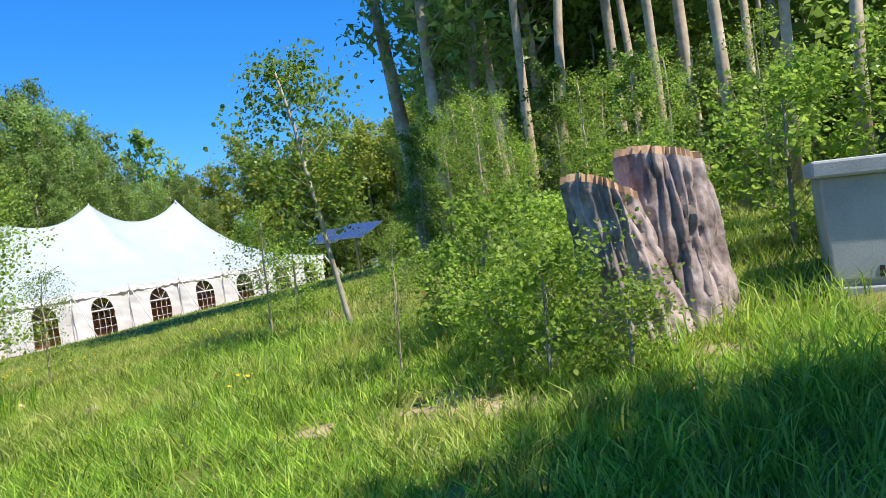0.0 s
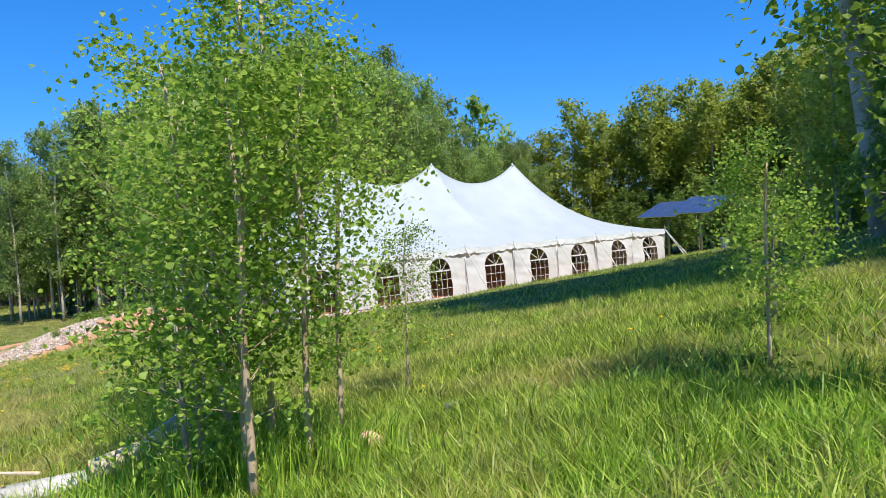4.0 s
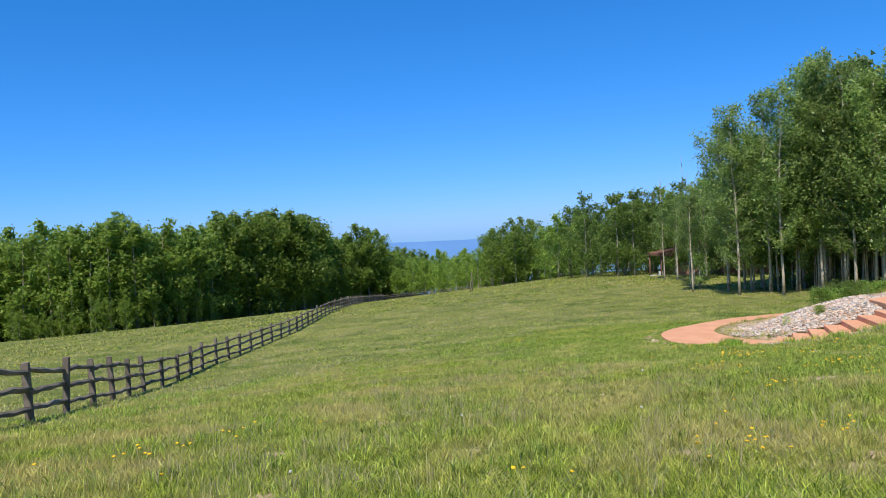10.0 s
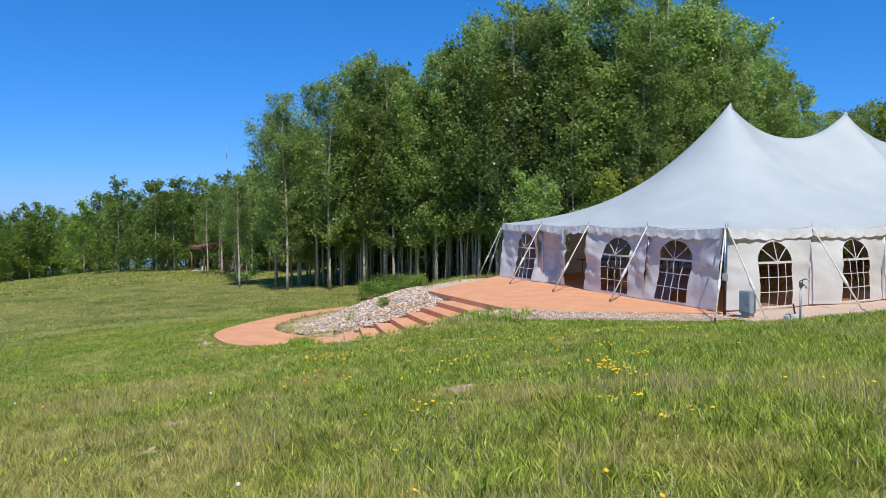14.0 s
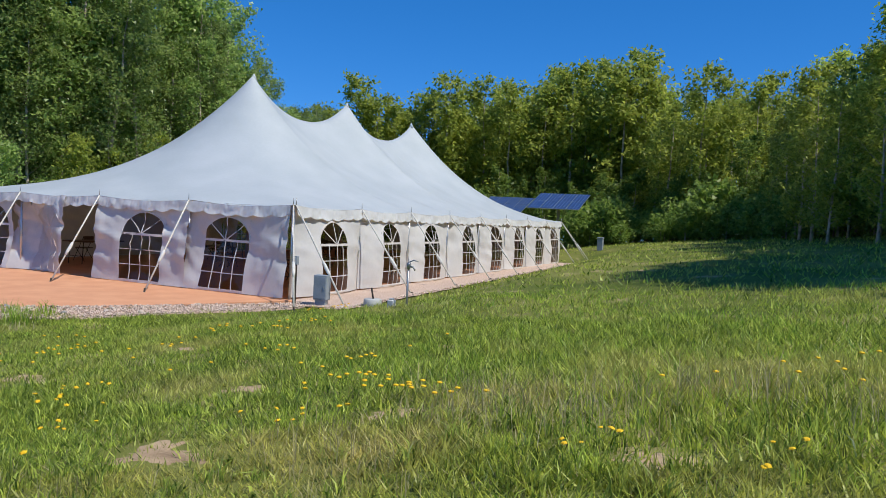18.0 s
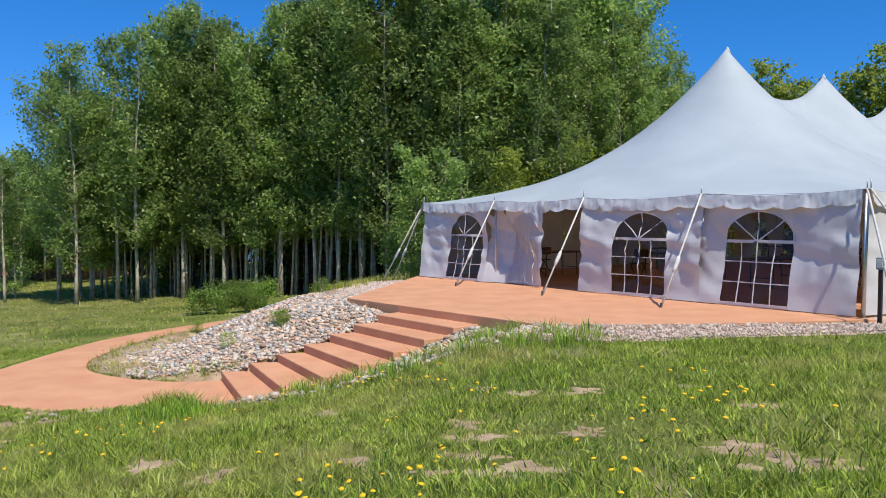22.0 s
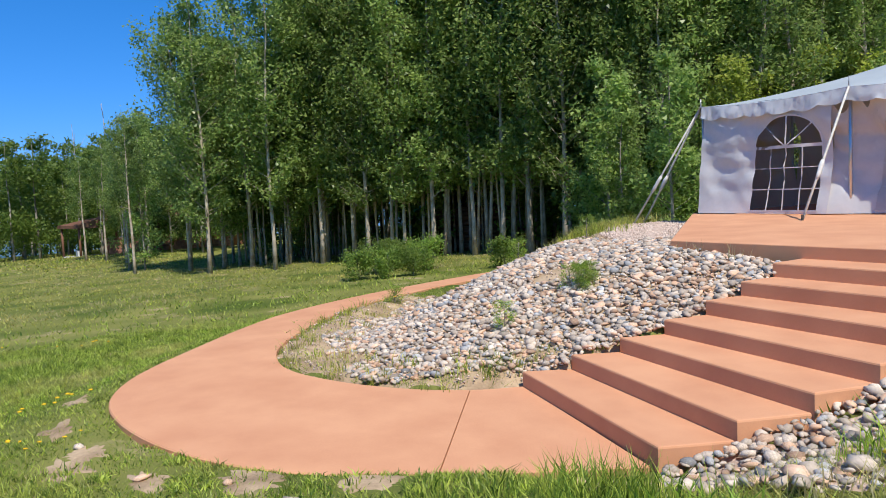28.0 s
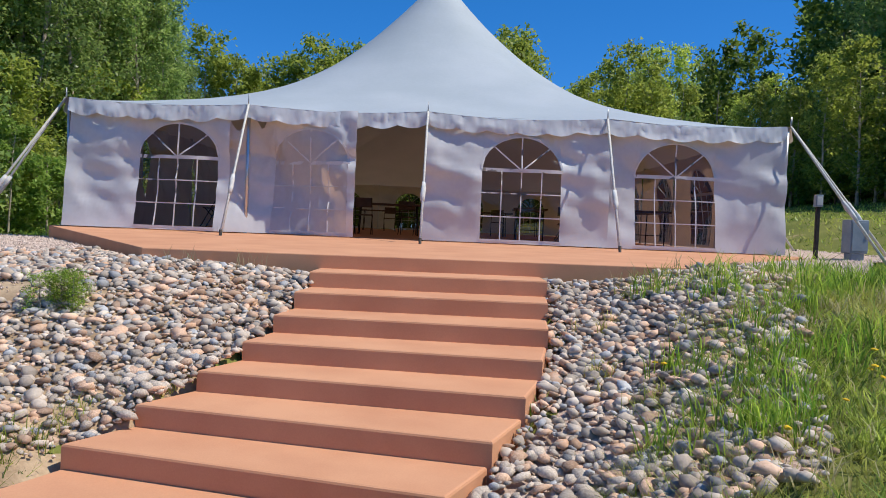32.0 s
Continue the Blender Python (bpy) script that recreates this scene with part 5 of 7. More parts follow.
def solar_array(cx, cy, top_z, width, run, rise, turn):
    z0 = gz(cx, cy)
    ob = thing("solar_array", "blue solar panels tilted on a steel pole mount", "solar panel", pose(cx, cy, z0, 0, 0, turn), "solar panels behind the tent")
    h = top_z - rise / 2 - z0
    child("mast", tube("mast", [(0, 0, -0.4), (0, 0, h - 0.12)], [0.09, 0.09], M_STEEL, 10), ob)
    part("beam", box((-width * 0.45, -0.05, h - 0.16), (width * 0.45, 0.05, h - 0.06)), M_STEEL, ob)
    tilt = math.degrees(math.atan2(rise, run))
    slope = math.hypot(run, rise)
    n = 4
    for i in range(n):
        for j in range(2):
            x0, x1 = -width / 2 + width * i / n + 0.01, -width / 2 + width * (i + 1) / n - 0.01
            y0, y1 = -slope / 2 + slope * j / 2 + 0.01, -slope / 2 + slope * (j + 1) / 2 - 0.01
            m = pose(0, 0, h, tilt)
            p = part("panel", box((x0, y0, -0.02), (x1, y1, 0.02)), M_ALU, ob, m=m)
            part("cell_sheet", box((x0 + 0.025, y0 + 0.025, 0.0), (x1 - 0.025, y1 - 0.025, 0.026)), M_SOLAR, p)
            for k in range(1, 4):
                xx = x0 + (x1 - x0) * k / 4
                part("grid_line", box((xx - 0.008, y0 + 0.025, 0.0), (xx + 0.008, y1 - 0.025, 0.029)), M_ALU, p)


solar_array(10.3, 31.2, 4.0, 3.3, 3.0, 1.05, 0)
solar_array(5.8, 34.0, 3.75, 3.3, 3.0, 1.05, 0)

# ==== buildings in the wood ====


def stone_hut():
    ob = thing("stone_hut", "low stone-walled pavilion with timber posts among trees", "pavilion")
    rn = random.Random(4)
    P = [(-57.6, -4.4), (-56.6, -3.6), (-54.8, -0.5), (-54.5, -0.1), (-51.6, 4.6), (-54.0, 7.5), (-59.5, 2.0)]
    base = -3.95
    part("wall", prism(P, base, -2.33), M_SANDSTONE, ob, "red sandstone wall")
    part("coping", prism([(x * 1.0 + (0.08 if i in (1, 2, 3, 4) else 0), y - (0.08 if i in (1, 2, 3, 4) else 0)) for i, (x, y) in enumerate(P)], -2.33, -2.22), M_LOGWALL, ob)
    for (x1, y1), (x2, y2) in ((P[1], P[2]), (P[3], P[4])):
        L = math.hypot(x2 - x1, y2 - y1)
        ux, uy = (x2 - x1) / L, (y2 - y1) / L
        z = base + 0.3
        while z < -2.4:
            s = 0.0
            h = 0.3
            while s < L - 0.2:
                w = rn.uniform(0.35, 0.7)
                w = min(w, L - s)
                bm = box((0.012, -0.05, 0.012), (w - 0.012, 0.035, h - 0.012), 0.012)
                part("stone", bm, M_SANDSTONE, ob, m=Matrix.Translation((x1 + ux * s, y1 + uy * s, z)) @ Matrix.Rotation(math.atan2(uy, ux), 4, "Z"))
                s += w
            z += h
    for x, y in ((-56.6, -3.5), (-55.7, -2.0), (-54.8, -0.5), (-53.4, 1.8), (-51.9, 4.4), (-59.0, 1.8), (-54.2, 7.2)):
        child("timber_post", tube("timber_post", [(x, y, -2.25), (x, y, -0.75)], [0.12, 0.11], M_LOGWALL, 8), ob)
    part("eave_beam", prism([(x, y) for x, y in P], -0.78, -0.6), M_LOGWALL, ob)
    bm = bmesh.new()
    c = (sum(p[0] for p in P) / 7, sum(p[1] for p in P) / 7)
    ring = [bm.verts.new((c[0] + (x - c[0]) * 1.18, c[1] + (y - c[1]) * 1.18, -0.68)) for x, y in P]
    ring2 = [bm.verts.new((c[0] + (x - c[0]) * 1.18, c[1] + (y - c[1]) * 1.18, -0.56)) for x, y in P]
    top = bm.verts.new((c[0], c[1], 1.2))
    for i in range(7):
        j = (i + 1) % 7
        bm.faces.new((ring2[i], ring2[j], top))
        bm.faces.new((ring[i], ring[j], ring2[j], ring2[i]))
    bm.faces.new(ring[::-1])
    part("roof", bm, M_LOGWALL, ob, "brown shingled roof")
    porch = part("porch_roof", prism([(-60.0, -7.6), (-57.4, -6.4), (-57.0, -4.4), (-59.6, -4.8)], -1.25, [-1.0, -1.0, -0.45, -0.45]), M_LOGWALL, ob, "brown shingled porch roof")
    for x, y in ((-59.8, -7.3), (-57.6, -6.2)):
        child("porch_post", tube("porch_post", [(x, y, -4.1), (x, y, -1.25)], [0.1, 0.1], M_LOGWALL, 8), ob)
    part("porch_floor", box((-60.0, -7.4, -4.3), (-57.3, -4.6, -3.62)), M_GREYCONC, ob)
    part("bench", box((-59.4, -6.4, -3.62), (-58.0, -6.0, -3.15)), M_STRAP, ob, "pale bench")


def cabin():
    ob = thing("cabin", "stained log cabin with teal metal roof behind trees", "cabin", pose(-24.2, 12.0, -3.0, 0, 0, -52))
    for k in range(11):
        child("log", tube("log", [(-3.6, -2.6, 0.1 + 0.24 * k), (3.6, -2.6, 0.1 + 0.24 * k)], [0.13, 0.13], M_LOGWALL, 8), ob)
        child("log", tube("log", [(3.4, -2.8, 0.2 + 0.24 * k), (3.4, 2.8, 0.2 + 0.24 * k)], [0.13, 0.13], M_LOGWALL, 8), ob)
    part("wall", box((-3.4, -2.5, 0), (3.3, 2.6, 2.7)), M_LOGWALL, ob)
    bm = bmesh.new()
    pr = [(-4.1, -3.3, 2.55), (4.1, -3.3, 2.55), (4.1, 0, 4.7), (-4.1, 0, 4.7), (-4.1, 3.3, 2.55), (4.1, 3.3, 2.55)]
    lo = [bm.verts.new(p) for p in pr]
    hi = [bm.verts.new((p[0], p[1], p[2] + 0.12)) for p in pr]
    for q in ((0, 1, 2, 3), (3, 2, 5, 4)):
        bm.faces.new([hi[i] for i in q])
        bm.faces.new([lo[i] for i in q][::-1])
    for a, b in ((0, 1), (1, 2), (2, 5), (5, 4), (4, 3), (3, 0)):
        bm.faces.new((lo[a], lo[b], hi[b], hi[a]))
    bmesh.ops.recalc_face_normals(bm, faces=bm.faces[:])
    roof = part("roof", bm, M_TEAL, ob, "teal standing-seam metal roof")
    for i in range(9):
        x = -4.0 + i
        child("roof_seam", tube("roof_seam", [(x, -3.3, 2.69), (x, 0, 4.84)], [0.025, 0.025], M_TEAL, 5), roof)
    win = part("window_frame", box((-1.6, -2.78, 1.0), (-0.4, -2.68, 2.0)), M_MUNTIN, ob)
    part("window_glass", box((-1.5, -2.80, 1.1), (-0.5, -2.785, 1.9)), M_SOLAR, win)
    part("door", box((0.8, -2.78, 0.05), (1.7, -2.66, 2.1)), M_LOGWALL, ob)


stone_hut()
cabin()

# ==== stump, concrete vault and logs at the start ====


def stump():
    ob = thing("tree_stump", "thick twin-trunk tree stump with furrowed bark, freshly cut", "stump")
    rn = random.Random(2)
    for (bx, by), (tx, ty), top, r0, r1, slope, seed in (((41.10, -9.86), (40.93, -10.12), 3.88, 0.40, 0.24, 0.10, 1), ((41.32, -9.62), (41.23, -9.68), 4.06, 0.42, 0.30, 0.06, 2)):
        bm = bmesh.new()
        n, m = 110, 44
        z0 = gz(bx, by) - 0.15
        rings = []
        for j in range(m + 1):
            t = j / m
            ring = []
            for i in range(n):
                w = 2 * math.pi * i / n
                flute = abs(noise.noise((math.cos(w) * 2.2, math.sin(w) * 2.2, t * 0.7 + seed * 7))) * 0.12
                crack = (1 - min(1, 3.2 * abs(noise.noise((math.cos(w) * 5.5, math.sin(w) * 5.5, t * 1.9 + seed * 3))))) * 0.065 + (1 - min(1, 3.0 * abs(noise.noise((math.cos(w) * 13, math.sin(w) * 13, t * 4.6 + seed * 5))))) * 0.035
                r = (r0 + (r1 - r0) * t ** 0.6) * (1 - flute + 0.06) - crack + 0.12 * max(0, 0.25 - t) * (1 + math.sin(w * 5 + seed))
                zz = z0 + (top - z0) * t + (slope * math.cos(w + 2.2) * t * t)
                ring.append(bm.verts.new((bx + (tx - bx) * t + math.cos(w) * r, by + (ty - by) * t + math.sin(w) * r, zz)))
            rings.append(ring)
        for a, b in zip(rings, rings[1:]):
            for i in range(n):
                bm.faces.new((a[i], a[(i + 1) % n], b[(i + 1) % n], b[i]))
        edge = [v.co.copy() for v in rings[-1]]
        trunk = part("bark_trunk", bm, M_BARKLOG, ob, smooth=True)
        bm = bmesh.new()
        c = sum(edge, Vector()) / n
        outer = [bm.verts.new(p) for p in edge]
        mids = [bm.verts.new(c.lerp(p, 0.97) + Vector((0, 0, 0.05 + 0.012 * noise.noise(p * 9)))) for p in edge]
        inner = [bm.verts.new(c.lerp(p, 0.45) + Vector((0, 0, 0.055 + 0.012 * rn.random()))) for p in edge]
        mid = bm.verts.new(c + Vector((0, 0, 0.06)))
        for i in range(n):
            k = (i + 1) % n
            bm.faces.new((outer[i], outer[k], mids[k], mids[i]))
            bm.faces.new((mids[i], mids[k], inner[k], inner[i]))
            bm.faces.new((inner[i], inner[k], mid))
        part("cut_face", bm, M_CUTWOOD, trunk, "fresh orange cut face")
    child("knot", tube("knot", [(41.08, -10.02, 3.62), (41.0, -10.2, 3.66), (40.97, -10.27, 3.68)], [0.09, 0.075, 0.05], M_BARKLOG, 9, rough=0.2, rng=rn), ob, "broken branch knot")


def vault():
    m = pose(42.22, -9.38, 3.0, 0, 0, 4)
    ob = thing("concrete_vault", "grey cast concrete utility vault with capping lid", "concrete vault", m)
    part("plinth", box((-0.02, -0.02, -0.3), (1.62, 1.32, 0.11), 0.01), M_GREYCONC, ob)
    part("groove", box((0.03, 0.03, 0.11), (1.57, 1.27, 0.15)), M_GREYCONC, ob)
    bm = box((0.0, 0.0, 0.15), (1.6, 1.3, 0.83), 0.012)
    for v in bm.verts:
        v.co.x += (v.co.z - 0.15) * (-0.06 if v.co.x < 0.8 else 0.06)
    part("body", bm, M_GREYCONC, ob)
    part("lid", box((-0.09, -0.06, 0.83), (1.69, 1.36, 0.945), 0.018), M_GREYCONC, ob)
    part("drip_mark", box((0.26, -0.006, 0.17), (0.29, 0.02, 0.24)), M_IRON, ob)


def log_thing(label, pts, radii, pale, seed, ends=True):
    rn = random.Random(seed)
    ob = thing("log", label, "log", group="logs in the grass")
    child("bark" if not pale else "wood", tube("log_wood", pts, radii, M_CUTWOOD if pale == 1 else M_SILVER if pale == 2 else M_CREAM, 16, True, 0.26 if pale == 2 else 0.13, rn), ob)
    for p, q, r in ((pts[0], pts[1], radii[0]), (pts[-1], pts[-2], radii[-1])):
        d = (Vector(p) - Vector(q)).normalized()
        a = Vector(p)
        child("cut_end", tube("cut_end", [a - d * 0.01, a + d * 0.012], [r * 0.93, r * 0.88], M_CUTWOOD, 12, False), ob)
    return ob


def logs():
    g = lambda x, y, dz: (x + 0.1, y, gz(x + 0.1, y) + dz)
    log_thing("pale debarked log lying in the grass", [g(31.36, -13.18, 0.10), g(31.65, -12.95, 0.08), g(32.05, -12.62, 0.05)], [0.085, 0.09, 0.085], 0, 1)
    log_thing("wide silver-grey split log lying in the grass", [g(31.8, -12.7, -0.05), g(32.1, -12.05, -0.03), g(32.5, -11.05, -0.02)], [0.11, 0.125, 0.10], 2, 3)
    log_thing("pale broken log beside the grey log", [g(32.5, -11.45, 0.10), g(32.5, -11.05, 0.13), g(32.42, -10.75, 0.16)], [0.08, 0.085, 0.06], 0, 4)
    log_thing("dark rough log end by the saplings", [g(32.35, -11.0, 0.10), g(32.2, -10.65, 0.26)], [0.10, 0.05], 2, 5)
    log_thing("short pale log by the saplings", [g(32.75, -11.1, 0.05), g(32.85, -10.7, 0.05)], [0.085, 0.075], 0, 6)
    log_thing("split firewood piece lying in the grass", [g(31.35, -13.95, 0.02), g(31.6, -13.7, 0.03)], [0.06, 0.045], 1, 7)
    log_thing("split firewood piece lying in the grass", [g(31.45, -13.62, 0.03), g(31.7, -13.55, 0.06)], [0.055, 0.04], 1, 8)
    tw = thing("fallen_branch", "long bare grey fallen branch over the grass", "branch", group="logs in the grass")
    child("stem", tube("stem", [g(29.7, -12.75, 0.14), g(30.4, -12.4, 0.17), g(31.2, -12.05, 0.12), g(32.2, -11.75, 0.15)], [0.006, 0.009, 0.012, 0.016], M_BARK_T, 6), tw)
    child("twig", tube("twig", [g(30.6, -12.32, 0.16), g(30.4, -12.5, 0.05)], [0.010, 0.004], M_WOOD_GREY, 5), tw)
    child("twig", tube("twig", [g(31.2, -12.05, 0.12), g(31.0, -12.3, 0.06)], [0.010, 0.004], M_WOOD_GREY, 5), tw)


stump()
vault()
logs()

# ==== tables and chairs inside the tent ====


def folding_table():
    ob = thing("folding_table", "dark rectangular folding table inside the tent", "table", group="tables in the tent")
    part("tabletop", box((-0.9, -0.38, 0.70), (0.9, 0.38, 0.74), 0.01), M_TABLE, ob)
    for x in (-0.7, 0.7):
        for y in (-0.3, 0.3):
            child("leg", tube("leg", [(x, y, 0.0), (x * 0.95, y, 0.70)], [0.014, 0.014], M_IRON, 6), ob)
        child("stretcher", tube("stretcher", [(x, -0.3, 0.25), (x, 0.3, 0.25)], [0.01, 0.01], M_IRON, 6), ob)
    return ob


def folding_chair():
    ob = thing("folding_chair", "dark metal folding chair by a table in the tent", "chair", group="chairs in the tent")
    part("seat", box((-0.2, -0.2, 0.43), (0.2, 0.2, 0.46), 0.01), M_TABLE, ob)
    part("backrest", box((-0.2, 0.19, 0.62), (0.2, 0.215, 0.84), 0.008), M_TABLE, ob)
    for x in (-0.19, 0.19):
        child("leg", tube("leg", [(x, -0.26, 0), (x, 0.2, 0.84)], [0.011, 0.011], M_IRON, 6), ob)
        child("leg", tube("leg", [(x, 0.26, 0), (x, -0.15, 0.44)], [0.011, 0.011], M_IRON, 6), ob)
    return ob


tb, ch = folding_table(), folding_chair()
tb.matrix_world = pose(5.1, 5.0, 0.0, 0, 0, 4)
ch.matrix_world = pose(5.5, 5.9, 0.0, 0, 0, 175)
for x, y, r in ((8.4, 4.6, 86), (10.6, 3.0, 90), (3.0, 8.6, 0), (7.6, 10.2, 0), (10.6, 8.4, 88), (4.2, 14.0, 3), (9.2, 15.5, 0), (2.2, 3.2, 90)):
    copy_thing(tb, pose(x, y, 0.0, 0, 0, r))
for x, y, r in ((4.6, 4.1, 10), (9.3, 4.2, 80), (9.4, 5.1, 95), (9.9, 3.3, -85), (3.3, 7.8, 0), (2.6, 9.4, 180), (7.2, 9.3, 5), (8.1, 11.0, 178), (9.8, 8.0, -90), (11.3, 8.8, 92), (4.5, 13.2, 0), (1.4, 3.5, -90)):
    copy_thing(ch, pose(x, y, 0.0, 0, 0, r))

# ==== bare soil and gravel ====


def bump_z(x, y):
    k = float(smoothstep(0.2, 4.5, plan_distance(np.array(x), np.array(y))) * smoothstep(0.2, 1.5, path_distance(np.array(x), np.array(y))[0]))
    return gz(x, y) + k * (noise.noise((x * 0.35, y * 0.35, 3.1)) * 0.05 + noise.noise((x * 1.3, y * 1.3, 7.7)) * 0.022)


def soil_patch(x, y, r, seed):
    """A ragged bare spot: its rim dips under the turf."""
    n, v, f = 48, [(x, y, bump_z(x, y) + 0.005)], []
    for k, q in ((0, 0.35), (1, 0.7), (2, 1.0)):
        for i in range(n):
            w = 2 * math.pi * i / n
            ragged = 0.75 + 0.8 * noise.noise((math.cos(w) * 1.4, math.sin(w) * 1.4, seed)) + 0.3 * noise.noise((math.cos(w) * 4, math.sin(w) * 4, seed)) + 0.12 * noise.noise((math.cos(w) * 11, math.sin(w) * 11, seed))
            rr = r * q * max(0.3, ragged)
            px, py = x + math.cos(w) * rr * 1.35, y + math.sin(w) * rr * 0.85
            v.append((px, py, bump_z(px, py) + (0.005, 0.0, -0.03)[k] + 0.008 * noise.noise((px * 9, py * 9, 1))))
    for i in range(n):
        j = (i + 1) % n
        f.append((0, 1 + i, 1 + j))
        for k in (0, 1):
            f.append((1 + k * n + i, 1 + (k + 1) * n + i, 1 + (k + 1) * n + j, 1 + k * n + j))
    child("bare_patch", mesh_of("bare_patch", v, f, M_SOIL, True), soil_root)


soil_root = thing("bare_soil", "pale dry bare soil patches in the meadow", "soil", kind="structure")
SPOTS = [(10.9, -11.6, 0.4), (11.7, -11.3, 0.3), (12.7, -9.4, 0.42), (13.5, -8.9, 0.3), (10.1, -9.3, 0.3), (18.7, -10.8, 0.42), (19.9, -9.6, 0.3), (21.9, -10.3, 0.3), (18.0, -8.9, 0.3), (18.2, -14.1, 0.3), (23.0, -13.3, 0.32), (24.2, -11.7, 0.32), (25.0, -11.8, 0.45), (27.5, -14.2, 0.22), (29.3, -14.8, 0.22), (26.8, -11.6, 0.35), (29.1, -12.8, 0.35), (29.7, -12.0, 0.5), (25.4, -11.1, 0.3), (7.8, -12.6, 0.5), (3.6, -12.4, 0.45), (6.4, -11.5, 0.35), (6.7, -13.2, 0.4), (39.3, -11.3, 0.28), (41.6, -10.4, 0.26), (40.7, -11.1, 0.3), (5.9, -10.75, 0.4), (5.2, -11.35, 0.45), (4.4, -11.95, 0.4), (3.2, -12.25, 0.4), (2.2, -12.35, 0.35), (5.9, -11.9, 0.4), (4.9, -12.4, 0.35), (1.0, -12.1, 0.3), (34.9, -8.7, 0.35), (34.2, -8.3, 0.3), (40.2, -11.0, 0.45), (40.6, -11.2, 0.3), (13.93, -9.96, 0.34), (14.85, -8.87, 0.36), (15.39, -8.96, 0.34), (11.79, -11.45, 0.3), (13.09, -6.81, 0.22), (13.8, -10.22, 0.26), (12.19, -9.11, 0.3), (11.7, -7.8, 0.3), (13.24, -9.89, 0.34), (11.05, -7.84, 0.24), (7.43, -12.32, 0.45), (12.38, -10.46, 0.26), (12.23, -7.61, 0.24)]
rs = random.Random(21)
for k in range(60):
    SPOTS.append((rs.uniform(9, 35), rs.uniform(-19, -6.5), rs.uniform(0.12, 0.34)))
for k, (x, y, r) in enumerate(SPOTS):
    if float(plan_distance(np.array(x), np.array(y))) > 1.5 and float(path_distance(np.array(x), np.array(y))[0]) > 0.22:
        soil_patch(x, y, r, k * 1.7)


def drape(name, poly, material, step, lift, label, category):
    """A sheet laid over the ground inside a plan polygon."""
    xs, ys = np.array([p[0] for p in poly]), np.array([p[1] for p in poly])
    gx, gy = np.arange(xs.min(), xs.max() + step, step), np.arange(ys.min(), ys.max() + step, step)
    X, Y = np.meshgrid(gx, gy)
    Z = ground_z(X, Y) + lift
    d, ins = edge_distance(X, Y, poly)
    edge = np.where(ins, np.minimum(d, 0.3) / 0.3, -1)
    Z = Z - 0.05 * (1 - np.clip(edge, 0, 1)) + 0.012 * np.sin(X * 7.1) * np.sin(Y * 6.3)
    ok = ins | (d < step)
    idx = -np.ones(X.shape, int)
    idx[ok] = np.arange(ok.sum())
    V = np.stack([X[ok], Y[ok], Z[ok]], 1)
    F = []
    for j in range(len(gy) - 1):
        for i in range(len(gx) - 1):
            q = (idx[j, i], idx[j, i + 1], idx[j + 1, i + 1], idx[j + 1, i])
            if min(q) >= 0:
                F.append(q)
    return tagged(new(name, mesh_of(name, V.tolist(), F, material, True)), label, category, kind="structure")


BED_L = [(3.05, -4.72), (5.22, -4.9), (5.02, -6.8), (4.25, -8.1)] + INNER[1:11] + [(-3.2, -4.2), (-2.0, -2.2), (-0.9, -0.4), (-0.5, 0.0), (1.2, -2.2)]
BED_R = [(7.50, -4.85), (9.42, -4.75), (12.6, -0.35), (13.3, -0.5), (12.9, -1.6), (10.8, -5.1), (9.9, -5.9), (9.1, -7.4), (8.4, -9.4), (6.8, -9.8), (6.62, -8.7), (7.1, -7.6), (7.4, -6.4)]
drape("gravel_bed", BED_L, M_SOIL, 0.14, 0.035, "bare brown soil bed sloping below the patio", "soil bed")
drape("gravel_bed", BED_R, M_GRAVEL, 0.14, 0.03, "fine pink gravel and rock bed beside the steps", "gravel")
BED_E = [(12.0, -0.2), (12.6, -0.3), (14.3, -1.0), (14.1, 6.0), (13.6, 24.0), (12.0, 24.5)]
drape("gravel_bed", BED_E, M_GRAVEL, 0.15, 0.085, "narrow strip of fine gravel beside the tent", "gravel")
drape("gravel_bed", [(-0.5, 0.3), (1.3, -2.3), (2.9, -4.4), (2.2, -4.5), (0.4, -3.4), (-1.5, -1.6), (-1.4, 0.6)], M_GRAVEL, 0.14, 0.06, "fine pink gravel beside the patio", "gravel")

# ==== river stones ====


def stone_mesh(seed, material):
    rn = random.Random(seed)
    bm = bmesh.new()
    bmesh.ops.create_icosphere(bm, subdivisions=1, radius=1.0)
    sx, sy, sz = rn.uniform(0.95, 1.5), rn.uniform(0.75, 1.05), rn.uniform(0.42, 0.68)
    for v in bm.verts:
        k = 1 + 0.42 * noise.noise(v.co * 1.1 + Vector((seed, 0, 0))) + 0.06 * noise.noise(v.co * 2.3 + Vector((0, seed, 0)))
        v.co = Vector((v.co.x * sx * k, v.co.y * sy * k, v.co.z * sz * k))
    me = bpy.data.meshes.new("stone")
    bm.to_mesh(me)
    bm.free()
    me.materials.append(material)
    me.polygons.foreach_set("use_smooth", [True] * len(me.polygons))
    return me


STONES = [stone_mesh(k, (M_STONE, M_STONE, M_STONE_B, M_STONE, M_STONE_C, M_STONE, M_STONE_B, M_STONE)[k % 8]) for k in range(16)]


